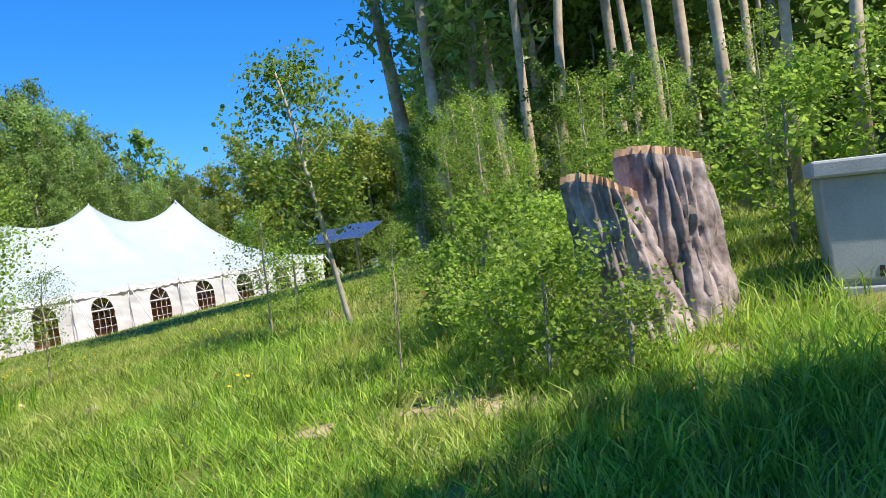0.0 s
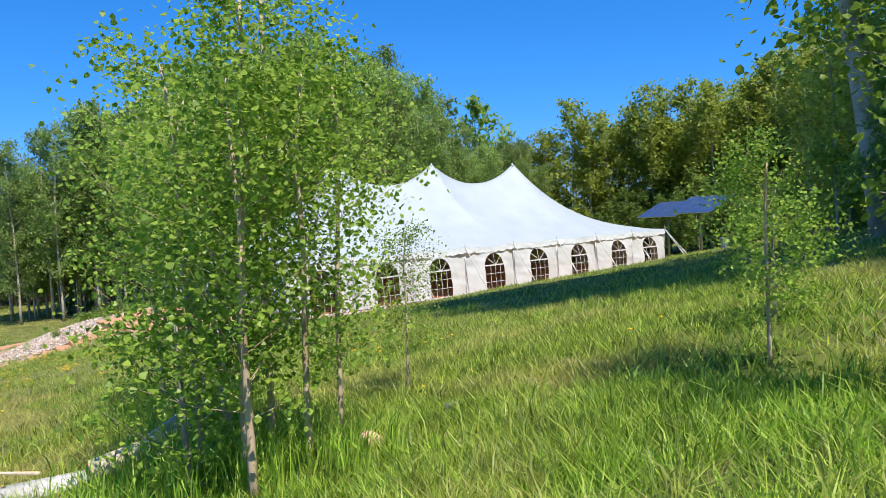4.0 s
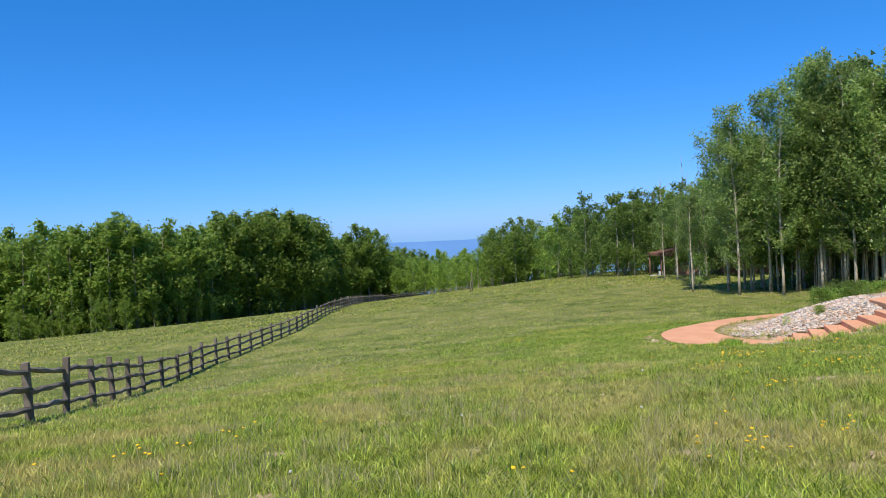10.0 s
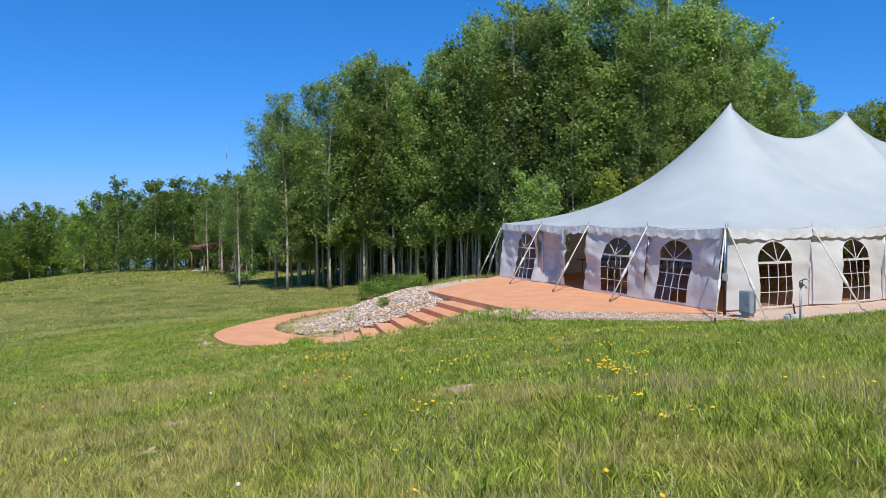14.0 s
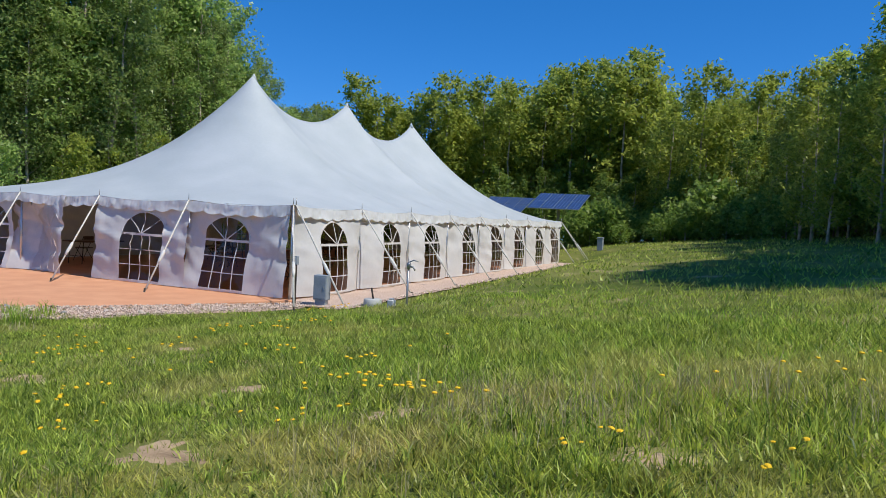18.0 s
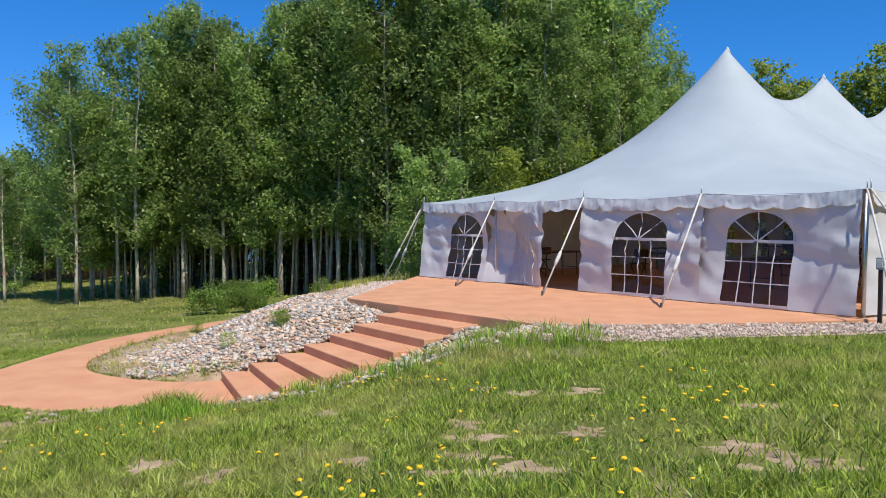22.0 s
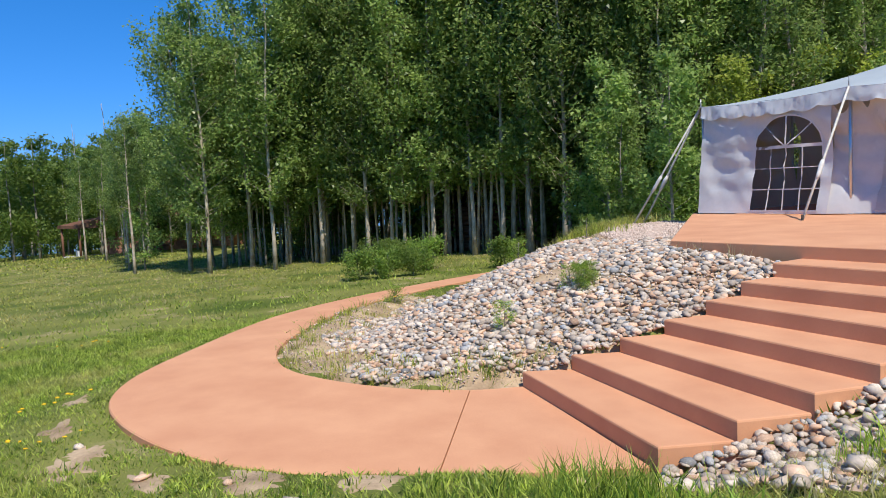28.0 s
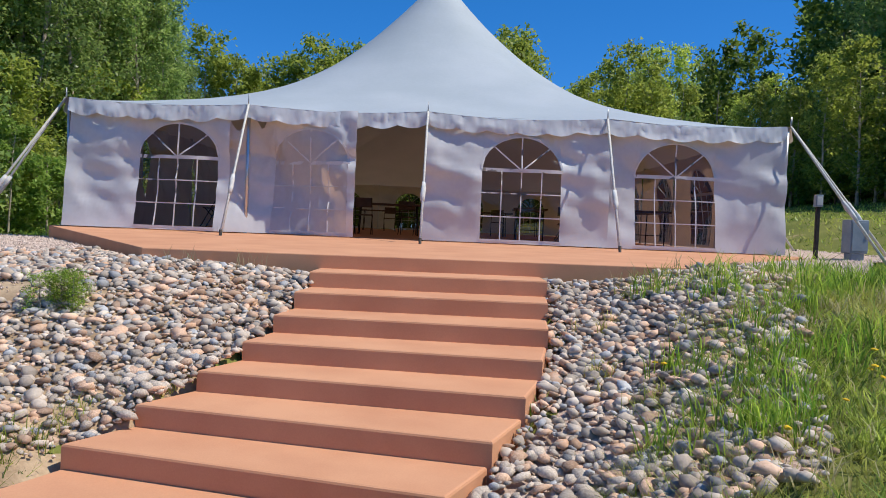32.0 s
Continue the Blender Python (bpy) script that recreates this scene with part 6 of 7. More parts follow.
def stone_spots(poly, pitch, seed, keep):
    rn = random.Random(seed)
    xs, ys = [p[0] for p in poly], [p[1] for p in poly]
    out = []
    y, row = min(ys), 0
    while y < max(ys):
        x = min(xs) + (pitch / 2 if row % 2 else 0)
        while x < max(xs):
            px, py = x + rn.uniform(-0.4, 0.4) * pitch, y + rn.uniform(-0.4, 0.4) * pitch
            if inside(poly, px, py) and keep(px, py, rn):
                out.append((px, py, rn))
            x += pitch
        y += pitch * 0.8
        row += 1
    return out


def lay_stones(name, label, spots, near, mean):
    """Stones of a bed: the nearest are pieces of their own, the rest one joined part."""
    bed = thing(name, label, "rock bed", kind="structure")
    order = sorted(spots, key=near)
    rn = random.Random(77)
    co, li, lt, mats, base = [], [], [], [], 0
    for n, (x, y, _) in enumerate(order):
        s = mean * (0.5 + 0.95 * rn.random() ** 2.0)
        m = pose(x, y, gz(x, y) + 0.03 + s * 0.25 + rn.uniform(-0.01, 0.03), rn.uniform(-30, 30), rn.uniform(-30, 30), rn.uniform(0, 360)) @ Matrix.Scale(s, 4)
        me = rn.choice(STONES)
        if n < 290:
            child("stone", me, bed, m=m)
            continue
        a = np.array(m)
        c = np.empty(len(me.vertices) * 3)
        me.vertices.foreach_get("co", c)
        c = c.reshape(-1, 3) @ a[:3, :3].T + a[:3, 3]
        l = np.empty(len(me.loops), int)
        me.loops.foreach_get("vertex_index", l)
        key = (M_STONE, M_STONE_B, M_STONE_C).index(me.materials[0])
        co.append(c), li.append(l + base), lt.append(np.full(len(me.polygons), 3)), mats.append(np.full(len(me.polygons), key))
        base += len(c)
    if co:
        me = raw_mesh("stones", np.concatenate(co), np.concatenate(li), np.concatenate(lt), M_STONE)
        me.materials.append(M_STONE_B)
        me.materials.append(M_STONE_C)
        me.polygons.foreach_set("material_index", np.concatenate(mats).astype(np.int32))
        me.polygons.foreach_set("use_smooth", [True] * len(me.polygons))
        tagged(child("stones", me, bed), kind="stuff")


def keep_left(x, y, rn):
    d = math.hypot(x - 0.3, y + 1.5)
    if d < 2.5 or noise.noise((x * 0.7, y * 0.7, 5.5)) > 0.42:
        return False
    if math.hypot(x - 2.4, y + 6.1) < 0.36:
        return False
    to_path = float(path_distance(np.array(x), np.array(y))[0])
    return to_path > 0.42 + 0.5 * noise.noise((x * 0.9, y * 0.9, 2)) + (0.2 if x < 1.5 else -0.15)


def keep_right(x, y, rn):
    if x > 9.6 and rn.random() < 0.93:
        return False
    return rn.random() < 1.0 - max(0.0, (x - 7.3 - (y + 9.5) * 0.45) * 0.6)


lay_stones("rock_bed", "bed of rounded grey, tan and bluish river stones", stone_spots(BED_L, 0.063, 3, keep_left), lambda p: math.hypot(p[0] - 4.3, p[1] + 7.4), 0.047)
lay_stones("rock_bed", "river stones and gravel beside the concrete steps", stone_spots(BED_R, 0.066, 4, keep_right), lambda p: math.hypot(p[0] - 7.2, p[1] + 8.6), 0.049)


def pebbles(label, poly, n, size, seed):
    """Fine gravel: many small angular chips joined into one part."""
    rg = np.random.default_rng(seed)
    xs, ys = [p[0] for p in poly], [p[1] for p in poly]
    x, y = rg.uniform(min(xs), max(xs), n), rg.uniform(min(ys), max(ys), n)
    d, ins = edge_distance(x, y, poly)
    ok = ins & (plan_distance(x, y) > 0.02)
    x, y = x[ok], y[ok]
    c = np.stack([x, y, ground_z(x, y) + 0.055], 1)
    r = size * rg.uniform(0.5, 1.5, (len(x), 1, 1))
    axes = np.array([(1, 0, 0), (0, 1, 0), (-1, 0, 0), (0, -1, 0), (0, 0, 1), (0, 0, -1)], float)
    co = c[:, None, :] + (axes[None] * rg.uniform(0.6, 1.3, (len(x), 6, 1)) + rg.normal(scale=0.18, size=(len(x), 6, 3))) * r
    tri = np.array([(0, 1, 4), (1, 2, 4), (2, 3, 4), (3, 0, 4), (1, 0, 5), (2, 1, 5), (3, 2, 5), (0, 3, 5)])
    loops = (tri[None] + 6 * np.arange(len(x))[:, None, None]).ravel()
    me = raw_mesh("pebbles", co.reshape(-1, 3), loops, np.full(len(x) * 8, 3), M_PEBBLE)
    tagged(new("pebbles", me), label, "gravel", kind="stuff")


pebbles("fine pink and grey gravel chips below the patio", [(9.0, -5.0), (9.42, -4.7), (12.6, -0.3), (13.3, -0.5), (12.9, -1.6), (10.8, -5.1), (9.9, -5.9)], 16000, 0.017, 1)
pebbles("small pebbles scattered over the soil inside the path", BED_L, 9000, 0.013, 5)
pebbles("fine gravel chips along the tent wall", BED_E, 26000, 0.02, 2)
pebbles("fine pink gravel chips beside the patio corner", [(-0.5, 0.3), (1.3, -2.3), (2.9, -4.4), (2.2, -4.5), (0.4, -3.4), (-1.5, -1.6), (-1.4, 0.6)], 14000, 0.018, 3)
for x, y, s in ((6.0, -11.35, 0.07), (6.25, -11.5, 0.055), (5.7, -11.6, 0.06), (6.5, -11.3, 0.05), (6.1, -11.75, 0.045), (3.0, -12.25, 0.05), (4.4, -11.95, 0.06), (5.1, -11.5, 0.045), (34.3, -10.05, 0.12), (37.6, -10.6, 0.08), (36.2, -10.5, 0.10), (34.26, -9.25, 0.10), (39.3, -8.5, 0.2)):
    ob = tagged(new("field_stone", rs.choice(STONES)), "loose pale stone lying in the grass", "stone", "loose stones")
    ob.matrix_world = pose(x, y, bump_z(x, y) + s * 0.35, rs.uniform(-15, 15), 0, rs.uniform(0, 360)) @ Matrix.Scale(s, 4)

# ==== grass ====
WALKED = [(42.5, -14.9), (40, -13.3), (37.5, -12), (35.3, -12.8), (32, -14.5), (29, -14.7), (23, -14.6), (17, -13.6), (13.3, -13.2), (10, -12.7), (6.5, -12.7)]
grng = np.random.default_rng(5)


def walk_distance(x, y):
    best = np.full(x.shape, 1e9)
    for (x1, y1), (x2, y2) in zip(WALKED, WALKED[1:]):
        dx, dy = x2 - x1, y2 - y1
        t = np.clip(((x - x1) * dx + (y - y1) * dy) / (dx * dx + dy * dy), 0, 1)
        best = np.minimum(best, np.hypot(x - x1 - t * dx, y - y1 - t * dy))
    return best


def waves(x, y, s, ph):
    """A smooth uneven field from -1 to 1, for patchiness."""
    return (np.sin(x * s + ph + 1.7 * np.sin(y * s * 0.7 + ph)) + np.sin(y * s * 1.3 - ph * 2 + 1.3 * np.sin(x * s * 0.6)) + np.sin((x + y) * s * 2.1 + ph * 3)) / 3


def open_ground(x, y):
    ok = (plan_distance(x, y) > 0.25) & (path_distance(x, y)[0] > 0.06)
    for bed in (BED_L, BED_R, BED_E):
        d, ins = edge_distance(x, y, bed)
        ok &= ~ins
    ok &= ~((x > 41.9) & (x < 44.2) & (y > -9.85) & (y < -8))
    sx = (x > 3.8) & (x < 7.7) & (y > -9) & (y < -4.6)
    ok &= ~(sx & (x < 7.6 + (y + 5.3) * 0.25))
    return ok


def bare(x, y):
    """Bare spots, with some thin growth left on them."""
    b = np.zeros(x.shape, bool)
    for sx, sy, r in SPOTS:
        b |= ((x - sx) / 1.3) ** 2 + ((y - sy) / 0.82) ** 2 < (r * 0.8) ** 2
    return b & (grng.uniform(0, 1, x.shape) < 0.8)


LAWN_Y = (-32, -23, -17.7, -13.1, -10.9, -8.7, -7.4, -5.5, 30)
LAWN_X = (-12, 1, 7, 14.7, 18.9, 20.3, 27, 45, 50)


def lawn(x, y):
    """The greener, closer turf round the tent."""
    edge = 0.7 * waves(x, y, 1.2, 0.6)
    return (x < np.interp(y, LAWN_Y, LAWN_X) + edge) | ((x > 25.5 + edge) & (y > -11.0 + 0.5 * edge) & (x < 36))


def worn(x, y):
    """Thin, trodden turf on the slope east of the steps: 1 in its middle, 0 outside."""
    return np.exp(-((x - 13.5) / 1.9) ** 2 - ((y + 9.0) / 1.5) ** 2)


def blades(name, label, tufts, per, spread, height, width, material, lean=0.45, simple=False):
    """Joined grass blades: per blades round each tuft, each a narrow bent leaf of two faces."""
    n = len(tufts) * per
    c = np.repeat(tufts, per, 0)
    hs = np.repeat(height, per)
    x = c[:, 0] + grng.normal(scale=spread, size=n)
    y = c[:, 1] + grng.normal(scale=spread, size=n)
    h = hs * grng.uniform(0.5, 1.15, n)
    kb = smoothstep(0.2, 4.5, plan_distance(tufts[:, 0], tufts[:, 1])) * smoothstep(0.2, 1.5, path_distance(tufts[:, 0], tufts[:, 1])[0])
    up = np.array([noise.noise((a * 0.35, b * 0.35, 3.1)) * 0.05 + noise.noise((a * 1.3, b * 1.3, 7.7)) * 0.022 for a, b in tufts.tolist()])
    z = ground_z(x, y) + np.repeat(kb * up, per) - 0.015
    w = grng.uniform(0, 2 * np.pi, n)
    wd = width * grng.uniform(0.6, 1.3, n)
    bend = grng.uniform(0, 2 * np.pi, n)
    ln = h * lean * grng.uniform(0.2, 1.3, n)
    ux, uy = np.cos(w) * wd / 2, np.sin(w) * wd / 2
    bx, by = np.cos(bend) * ln, np.sin(bend) * ln
    a = np.stack([x - ux, y - uy, z], 1)
    b = np.stack([x + ux, y + uy, z], 1)
    m1 = np.stack([x + bx * 0.3 - ux * 0.8, y + by * 0.3 - uy * 0.8, z + h * 0.6], 1)
    m2 = np.stack([x + bx * 0.3 + ux * 0.8, y + by * 0.3 + uy * 0.8, z + h * 0.6], 1)
    t = np.stack([x + bx, y + by, z + h * (1 - 0.18 * lean)], 1)
    if simple:
        me = raw_mesh(name, np.stack([a, b, t], 1).reshape(-1, 3), np.arange(3 * n), np.full(n, 3), material)
        return tagged(new(name, me), label, "grass", kind="stuff")
    co = np.stack([a, b, m2, m1, t], 1).reshape(-1, 3)
    k = np.arange(n)[:, None] * 5
    loops = np.concatenate([k, k + 1, k + 2, k + 3, k + 3, k + 2, k + 4], 1).ravel()
    tot = np.tile([4, 3], n)
    me = raw_mesh(name, co, loops, tot, material)
    return tagged(new(name, me), label, "grass", kind="stuff")


def scatter(n, lo, hi, near, far, keep=None):
    x, y = grng.uniform(lo[0], hi[0], n), grng.uniform(lo[1], hi[1], n)
    d = walk_distance(x, y)
    ok = (d >= near) & (d < far) & open_ground(x, y) & ~bare(x, y)
    x, y, d = x[ok], y[ok], d[ok]
    if keep is not None:
        ok = keep(x, y)
        x, y, d = x[ok], y[ok], d[ok]
    return np.stack([x, y], 1), d


def sward_height(x, y):
    h = 0.125 + 0.035 * waves(x, y, 0.9, 0.4) + 0.03 * waves(x, y, 5.5, 2.0) + 0.03 * waves(x, y, 11.0, 0.7)
    h = h * (0.5 + 0.5 * smoothstep(0.1, 1.6, path_distance(x, y)[0])) * (1 - 0.5 * worn(x, y))
    return np.clip(h + 0.07 * smoothstep(33, 36, x) + 0.03 * smoothstep(18, 27, x) * (1 - smoothstep(31, 35, x)), 0.03, 0.4)


def patchy(x, y):
    return (grng.uniform(-1.0, 1.0, len(x)) < 0.62 + 0.4 * lawn(x, y) - 0.75 * worn(x, y) + 1.0 * waves(x, y, 1.9, 1.1) + 0.7 * waves(x, y, 6.5, 4.0))


p, d = scatter(260000, (3.5, -21), (45, -4), 0.0, 4.0, patchy)
lush = p[:, 0] > 32 + 2 * waves(p[:, 0], p[:, 1], 0.6, 1.0)
turf = lawn(p[:, 0], p[:, 1])
for sel, ma, text in ((~lush & ~turf, M_GRASS, "short green meadow grass in tufts"), (lush, M_GRASS_D, "lush green grass below the wood"), (turf, M_LAWN, "short dense green lawn round the tent")):
    q = p[sel]
    blades("grass", text, q, 6, 0.052, sward_height(q[:, 0], q[:, 1]) * 0.9, 0.0165, ma, 0.9, True)
p, d = scatter(34000, (3.5, -21), (45, -4), 0.2, 5.0, lambda x, y: (waves(x, y, 0.8, 3.0) + 0.8 * waves(x, y, 3.1, 1.0) > 0.15))
blades("grass", "taller lush green grass tufts", p, 8, 0.03, sward_height(p[:, 0], p[:, 1]) * 1.25, 0.011, M_LAWN, 0.8)
p, d = scatter(130000, (3.5, -22), (45, -4), 0.0, 6.0, lambda x, y: grng.uniform(-1, 1, len(x)) < waves(x, y, 1.1, 5.0) + 0.35 - 0.9 * smoothstep(30, 34, x) - 0.3 * lawn(x, y) + 0.7 * worn(x, y))
blades("dry_grass", "dry straw-coloured grass between the green", p, 5, 0.06, sward_height(p[:, 0], p[:, 1]) * 0.75, 0.0065, M_STRAW, 1.2, True)
p, d = scatter(9000, (7, -20), (33, -6), 0.6, 7.5, lambda x, y: waves(x, y, 1.9, 2.5) + 0.7 * waves(x, y, 7.0, 1.5) > 0.45)
blades("grass", "taller dark tussocks standing out of the meadow", p, 10, 0.04, np.clip(sward_height(p[:, 0], p[:, 1]) * 1.6, 0.12, 0.28), 0.0075, M_LAWN, 0.55)
p, d = scatter(12000, (14, -20), (33, -6), 0.4, 8, lambda x, y: ~lawn(x, y) & (waves(x, y, 1.3, 0.5) + 0.7 * waves(x, y, 5.0, 4.5) > 0.2))
blades("dry_grass", "thin pale seed stalks above the meadow", p, 4, 0.06, np.clip(sward_height(p[:, 0], p[:, 1]) * 2.2, 0.18, 0.42), 0.005, M_STRAW, 0.5)
p, d = scatter(3600, (4, -19), (40, -6), 0.0, 4.5, lambda x, y: waves(x, y, 2.7, 0.9) > 0.1)
blades("weeds", "flat broad-leaved weed rosettes in the turf", p, 9, 0.02, np.full(len(p), 0.085), 0.026, M_LAWN, 1.7)
p, d = scatter(55000, (-12, -17), (3.5, -3), 0.0, 14, patchy)
blades("grass", "short green grass round the curved path", p, 6, 0.045, sward_height(p[:, 0], p[:, 1]) * 0.8, 0.0125, M_LAWN, 1.0, True)
p, d = scatter(150000, (-14, -34), (48, 8), 4.0, 13, patchy)
q, _ = scatter(80000, (3.5, -13), (35, -1), 3.4, 9.5, patchy)
p = np.concatenate([p, q])
q, _ = scatter(50000, (5, -24), (32, -15), 3.4, 9.0, patchy)
p = np.concatenate([p, q])
turf = lawn(p[:, 0], p[:, 1])
for sel, ma, text in ((turf, M_LAWN, "green lawn grass"), (~turf, M_GRASS, "green meadow grass")):
    q = p[sel]
    blades("grass", text, q, 5, 0.06, sward_height(q[:, 0], q[:, 1]), 0.020, ma, 0.85, True)
p, d = scatter(44000, (-14, -34), (48, 8), 5.0, 14, lambda x, y: waves(x, y, 0.5, 3.0) + 0.6 * waves(x, y, 2.3, 1.0) > 0.1)
blades("grass", "lush green grass tufts", p, 5, 0.07, sward_height(p[:, 0], p[:, 1]) * 1.25, 0.020, M_GRASS_D, 0.8, True)
p, d = scatter(34000, (-14, -34), (48, 8), 5.0, 14, lambda x, y: (waves(x, y, 0.6, 5.0) > -0.1) & (~lawn(x, y) | (grng.uniform(0, 1, len(x)) < 0.3)))
blades("dry_grass", "dry straw-coloured meadow grass", p, 4, 0.1, sward_height(p[:, 0], p[:, 1]) * 0.8, 0.014, M_STRAW, 1.1, True)
p, d = scatter(80000, (-60, -60), (60, 40), 13, 48)
turf = lawn(p[:, 0], p[:, 1]) & (p[:, 0] > -14)
for sel, ma, text in ((turf, M_LAWN, "green lawn grass further off"), (~turf, M_GRASS, "green meadow grass further off")):
    q = p[sel]
    blades("grass", text, q, 4, 0.2, sward_height(q[:, 0], q[:, 1]) * 1.1, 0.045, ma, 0.9, True)
p, d = scatter(64000, (-60, -60), (60, 40), 13, 48, lambda x, y: (waves(x, y, 0.25, 5.0) > -0.15) & ~(lawn(x, y) & (x > -14)))
blades("dry_grass", "dry meadow grass further off", p, 4, 0.25, sward_height(p[:, 0], p[:, 1]), 0.032, M_STRAW, 0.9, True)
p, d = scatter(40000, (-115, -75), (20, 0), 48, 130)
blades("grass", "green meadow grass towards the far wood", p, 3, 0.5, sward_height(p[:, 0], p[:, 1]) * 1.3, 0.14, M_GRASS, 0.6, True)


def tuft_at(name, label, spots, n, spread, h, w, material, lean=0.45):
    t = np.repeat(np.array(spots), n, 0) + grng.normal(scale=spread, size=(len(spots) * n, 2))
    return blades(name, label, t, 5, 0.03, np.full(len(t), h), w, material, lean)


tuft_at("tall_grass", "tall dark grass round the sapling stems", [(33.7, -10.8), (34.2, -10.7), (33.2, -10.7), (34.6, -10.4), (33.9, -11.2), (33.0, -11.1), (30.1, -10.4), (30.7, -10.2), (31.4, -10.4), (32.1, -10.5), (30.3, -9.9)], 60, 0.28, 0.42, 0.012, M_GRASS_D, 0.5)
tuft_at("tall_grass", "lush grass tufts along the rock beds", [(8.3, -10.4), (8.5, -10.2), (8.1, -10.6), (8.2, -8.7), (8.9, -7.6), (9.3, -6.7), (9.9, -5.9), (10.4, -5.5), (6.6, -9.5), (8.6, -8.2)], 26, 0.16, 0.30, 0.010, M_GRASS_D, 0.6)
tuft_at("tall_grass", "grass tufts growing through the stones", [(7.9, -6.2), (8.3, -5.4), (8.0, -7.6), (8.7, -5.1), (7.7, -7.0), (2.6, -8.7), (1.4, -9.0), (3.3, -8.3), (0.2, -8.3), (9.0, -5.6), (8.5, -6.6), (1.9, -8.9), (-0.9, -7.4), (-1.9, -6.4), (-2.2, -5.0), (3.5, -8.85), (2.9, -9.15), (2.2, -9.45), (1.3, -9.6), (0.5, -9.35), (-0.4, -8.75), (-1.2, -8.1), (-1.9, -7.4), (-2.6, -6.7), (-3.1, -5.8)], 9, 0.10, 0.24, 0.009, M_GRASS, 0.6)
tuft_at("tall_grass", "weedy green tufts on the soil inside the curved path", [(-1.6, -8.2), (-0.9, -8.6), (-2.3, -7.3), (0.0, -8.9), (-2.7, -6.3), (0.9, -9.2), (1.7, -9.3), (2.4, -9.0), (-2.9, -5.4), (-1.2, -7.9), (-2.0, -6.9)], 10, 0.13, 0.19, 0.011, M_LAWN, 0.8)
tuft_at("tall_grass", "long grass on the bank by the guy ropes", [(-1.8, -1.5), (-2.3, -2.6), (-2.6, -3.6), (-1.9, -0.6), (-2.9, -4.4), (-2.2, 0.4), (-1.2, -1.9), (-1.0, -2.6), (-0.4, -2.9), (-1.6, -2.3)], 60, 0.3, 0.30, 0.011, M_GRASS, 0.6)
tuft_at("tall_grass", "long lush grass below the wood", [(38.8, -8.3), (37.9, -9.0), (39.8, -8.8), (36.9, -8.6), (41.9, -9.9), (42.6, -10.9), (41.8, -9.2), (35.6, -8.8), (38.0, -10.0), (43.0, -11.2), (42.2, -11.6), (43.6, -11.9)], 70, 0.45, 0.30, 0.011, M_GRASS_D, 0.8)
p = np.stack([grng.uniform(-4, 5.2, 20000), grng.uniform(-10, -3.5, 20000)], 1)
near_path = path_distance(p[:, 0], p[:, 1])[0]
p = p[edge_distance(p[:, 0], p[:, 1], BED_L)[1] & (near_path > 0.05) & (near_path < 0.75 + 0.35 * waves(p[:, 0], p[:, 1], 2.2, 1.0)) & (waves(p[:, 0], p[:, 1], 4.0, 2.0) > -0.12)]
blades("grass", "thin grass on the soil inside the curved path", p, 5, 0.05, np.full(len(p), 0.11), 0.009, M_LAWN, 1.0, True)
p = np.stack([grng.uniform(6.5, 11.5, 9000), grng.uniform(-10, -4.8, 9000)], 1)
p = p[edge_distance(p[:, 0], p[:, 1], BED_R)[1] & (p[:, 0] > 7.35 + (p[:, 1] + 9.5) * 0.45 + 0.45 * waves(p[:, 0], p[:, 1], 2.0, 3.0)) & (waves(p[:, 0], p[:, 1], 3.0, 2.0) > -0.3)]
tuft_at("tall_grass", "grass tufts at the foot of the steps", [(3.85, -7.95), (3.7, -8.15), (3.95, -7.7), (3.5, -8.45), (3.75, -8.3), (6.75, -9.25), (6.6, -9.45)], 12, 0.07, 0.20, 0.008, M_LAWN, 0.6)
tuft_at("tall_grass", "dense dark tussock beside the red path", [(7.55, -10.15), (7.75, -10.25), (7.4, -10.3), (7.6, -10.4)], 34, 0.10, 0.34, 0.010, M_LAWN, 0.45)
blades("grass", "grass growing up between the stones", p, 6, 0.05, np.full(len(p), 0.17), 0.009, M_LAWN, 0.9, True)
tuft_at("tall_grass", "dark green tussocks on the slope beside the steps", [(8.5, -5.6), (8.9, -6.2), (7.9, -8.3), (8.3, -7.3), (8.3, -10.25), (8.6, -10.35), (8.1, -10.1), (9.15, -5.45), (9.2, -6.0), (9.8, -5.3), (10.4, -5.0), (8.9, -7.0), (9.6, -6.6), (8.5, -7.9), (8.2, -8.6), (9.3, -7.6), (10.6, -5.7), (10.0, -6.2)], 14, 0.12, 0.34, 0.011, M_GRASS_D, 0.6)
tuft_at("dry_grass", "dry tufts on the slope beside the steps", [(9.0, -6.6), (9.9, -5.8), (8.7, -8.3), (9.4, -7.1), (10.2, -6.6), (8.3, -9.2), (10.9, -6.0)], 16, 0.2, 0.22, 0.008, M_STRAW, 0.9)
tuft_at("seed_grass", "dry seed heads against the patio edge", [(8.3, -4.9), (8.6, -4.9), (4.4, -4.95), (3.7, -4.95), (9.0, -4.9)], 4, 0.08, 0.30, 0.006, M_STRAW, 0.3)
for x, y, s, t in ((3.23, -6.44, 0.27, 10), (3.36, -6.5, 0.24, 110), (3.08, -6.5, 0.24, 200), (3.2, -6.34, 0.22, 50), (3.3, -6.36, 0.22, 20), (-2.9, -5.9, 0.36, 90), (0.6, -3.9, 0.30, 200), (3.0, -7.5, 0.25, 50), (-0.2, -4.8, 0.3, 20)):
    plant("shrub%d" % (t % 3), x, y, t, s, group="plants in the rock bed", label="small green plant growing between the stones")

# ==== dandelions ====


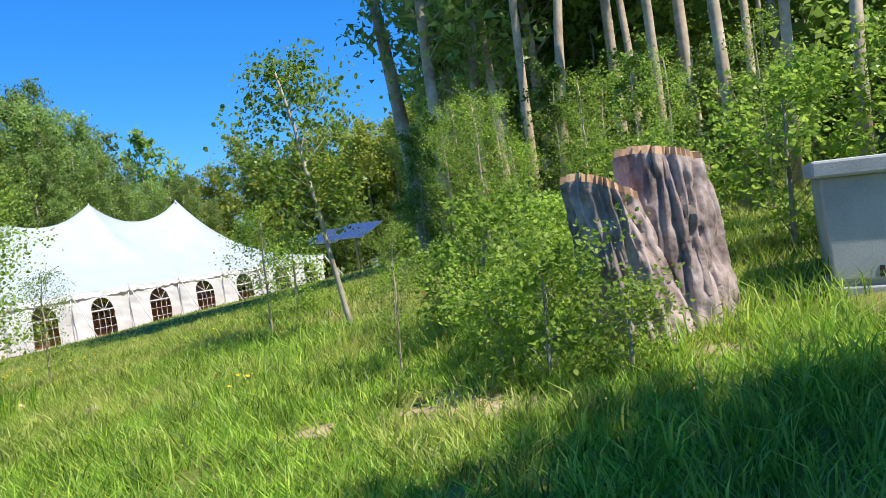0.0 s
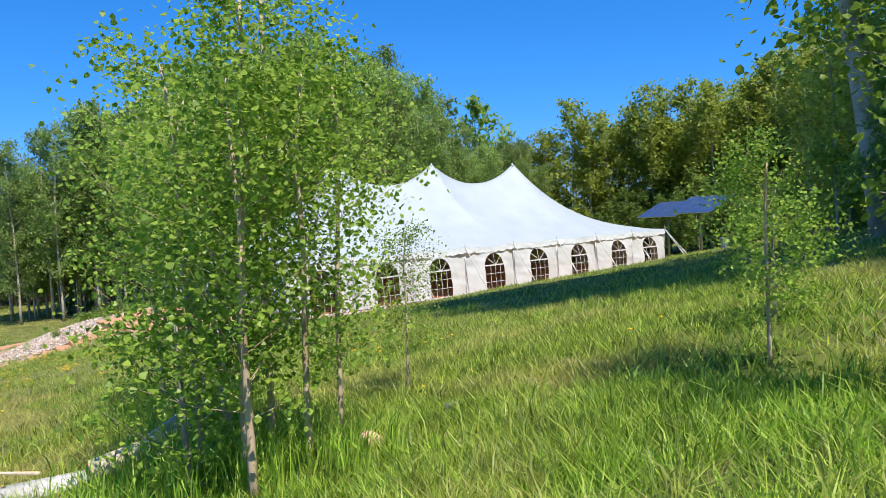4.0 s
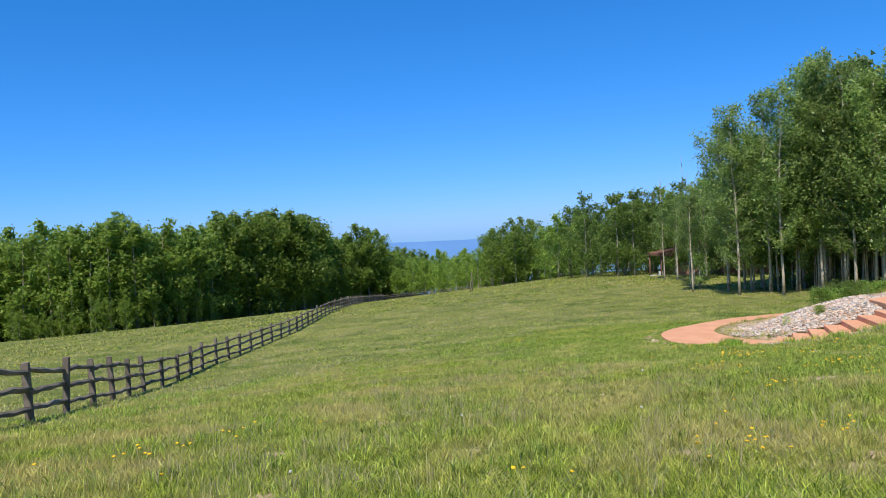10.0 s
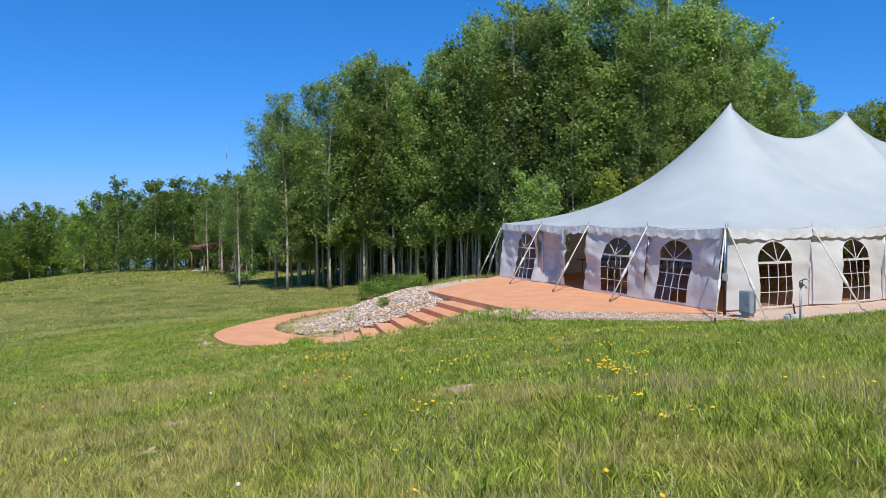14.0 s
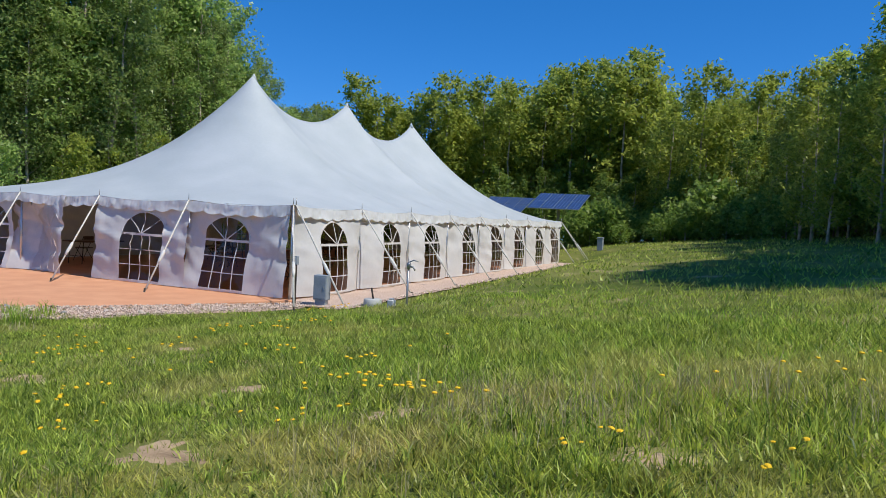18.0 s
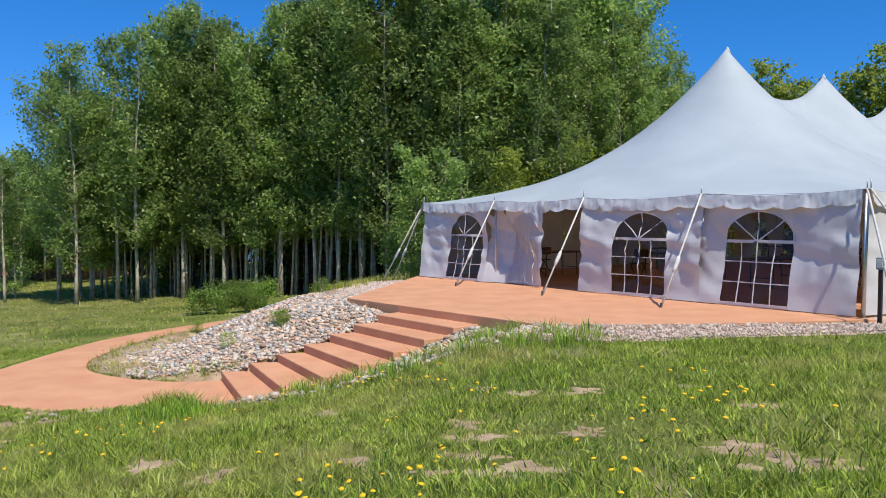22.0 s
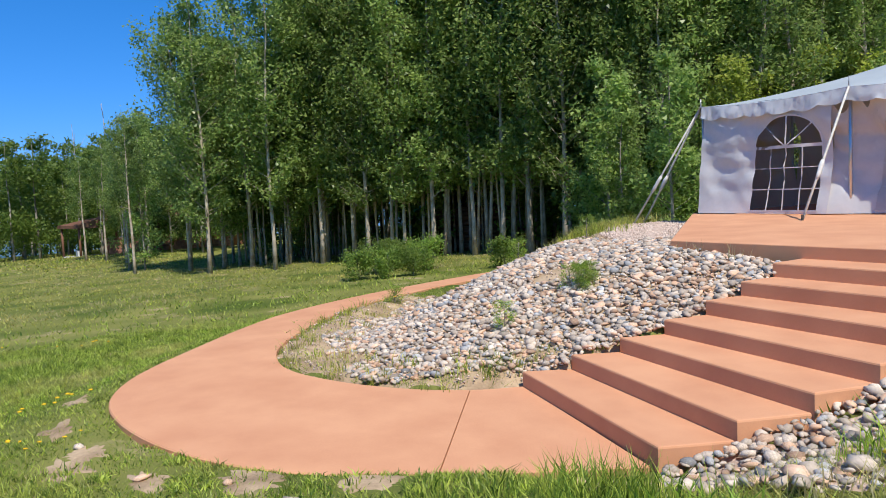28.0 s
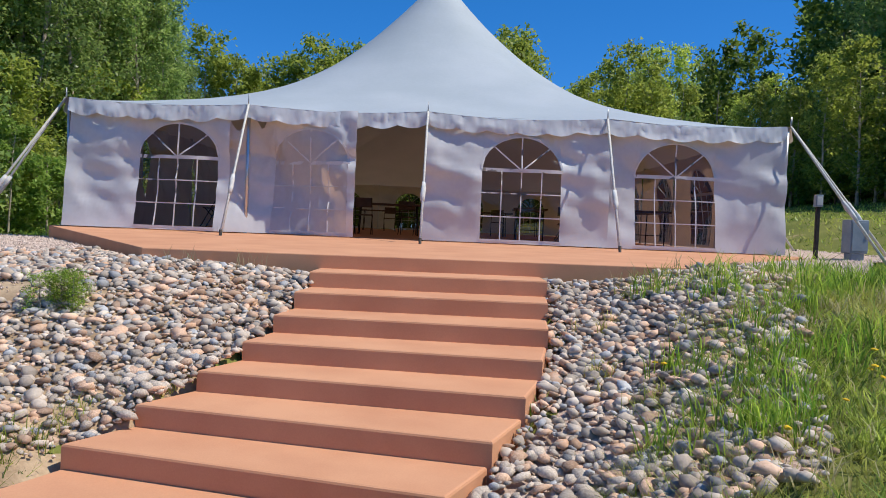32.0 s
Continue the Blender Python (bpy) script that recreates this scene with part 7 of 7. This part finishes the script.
def dandelion_meshes():
    bm = bmesh.new()
    rings = [(0.004, 0.0), (0.022, 0.006), (0.017, 0.013), (0.006, 0.017)]
    rows = [[bm.verts.new((math.cos(2 * math.pi * i / 10) * r * (1.12 if i % 2 else 0.92), math.sin(2 * math.pi * i / 10) * r * (1.12 if i % 2 else 0.92), z)) for i in range(10)] for r, z in rings]
    for a, b in zip(rows, rows[1:]):
        for i in range(10):
            bm.faces.new((a[i], a[(i + 1) % 10], b[(i + 1) % 10], b[i]))
    bm.faces.new(rows[-1])
    head = bpy.data.meshes.new("flower_head")
    bm.to_mesh(head)
    bm.free()
    head.materials.append(M_YELLOW)
    stem = tube("stem", [(0, 0, -0.18), (0.004, 0, -0.08), (0, 0, 0.003)], [0.003, 0.0028, 0.0035], M_GRASS, 5)
    bm = bmesh.new()
    bmesh.ops.create_icosphere(bm, subdivisions=1, radius=0.022)
    puff = bpy.data.meshes.new("seed_head")
    bm.to_mesh(puff)
    bm.free()
    puff.materials.append(M_FLUFF)
    return head, stem, puff


HEAD, STEM, PUFF = dandelion_meshes()


def dandelion(x, y, h, puff=False):
    ob = thing("dandelion", "white dandelion seed head in the grass" if puff else "yellow dandelion flower in the meadow grass", "flower", pose(x, y, bump_z(x, y) + h, rs.uniform(-20, 20), rs.uniform(-20, 20), rs.uniform(0, 360)) @ Matrix.Scale(rs.uniform(0.65, 1.05), 4), "dandelions")
    child("stem", STEM, ob)
    child("seed_head" if puff else "flower_head", PUFF if puff else HEAD, ob)


spots = [(37.9, -10.3, 4, 0.06), (16.2, -5.6, 14, 0.3), (15.4, -6.0, 8, 0.25), (14.6, -2.6, 12, 0.5), (22.4, -10.4, 5, 0.2), (24.1, -12.2, 6, 0.12), (30.3, -12.9, 7, 0.15), (30.6, -12.5, 4, 0.12), (29.4, -12.4, 5, 0.12), (27.6, -13.2, 4, 0.15), (25.8, -14.9, 3, 0.3), (24.4, -19.6, 10, 0.4), (23.0, -19.0, 6, 0.4), (11.9, -11.1, 2, 0.1), (9.2, -12.0, 5, 0.25), (2.6, -12.6, 6, 0.3), (8.2, -12.9, 3, 0.2), (12.9, -7.0, 4, 0.5), (20.0, -9.5, 4, 0.25), (21.7, -10.1, 5, 0.2), (8.1, -7.3, 2, 0.06), (8.5, -8.9, 3, 0.3), (-2.8, -5.9, 2, 0.05), (31.2, -12.7, 4, 0.2), (32.6, -10.2, 2, 0.2)]
for _ in range(44):
    spots.append((rs.uniform(9, 31), rs.uniform(-13.5, -7.0), rs.randint(3, 8), rs.uniform(0.12, 0.4)))
for _ in range(14):
    spots.append((rs.uniform(-14, 2), rs.uniform(-20, -10), rs.randint(5, 10), rs.uniform(0.2, 0.5)))
heads = [(x + rs.gauss(0, w), y + rs.gauss(0, w), rs.uniform(0.10, 0.17), False) for x, y, n, w in spots for _ in range(n)]
heads += [(rs.uniform(8, 36), rs.uniform(-19, -6), rs.uniform(0.08, 0.15), rs.random() < 0.25) for _ in range(60)]
heads = [h for h in heads if float(plan_distance(np.array(h[0]), np.array(h[1]))) > 1.2 and float(path_distance(np.array(h[0]), np.array(h[1]))[0]) > 0.1]
heads.sort(key=lambda h: float(walk_distance(np.array(h[0]), np.array(h[1]))))
for h in heads[:285]:
    dandelion(*h)
co, li, base = [], [], 0
head_co = np.array([tuple(v.co) for v in HEAD.vertices])
head_li, head_lt = np.array([i for f in HEAD.polygons for i in f.vertices]), np.array([len(f.vertices) for f in HEAD.polygons])
far_heads = heads[285:]
for x, y, h, _ in far_heads:
    co.append(head_co * 1.1 + np.array((x, y, bump_z(x, y) + h)))
    li.append(head_li + base)
    base += len(head_co)
tagged(new("dandelions", raw_mesh("dandelions", np.concatenate(co), np.concatenate(li), np.tile(head_lt, len(far_heads)), M_YELLOW)), "yellow dandelion heads dotted over the further meadow", "flowers", kind="stuff")
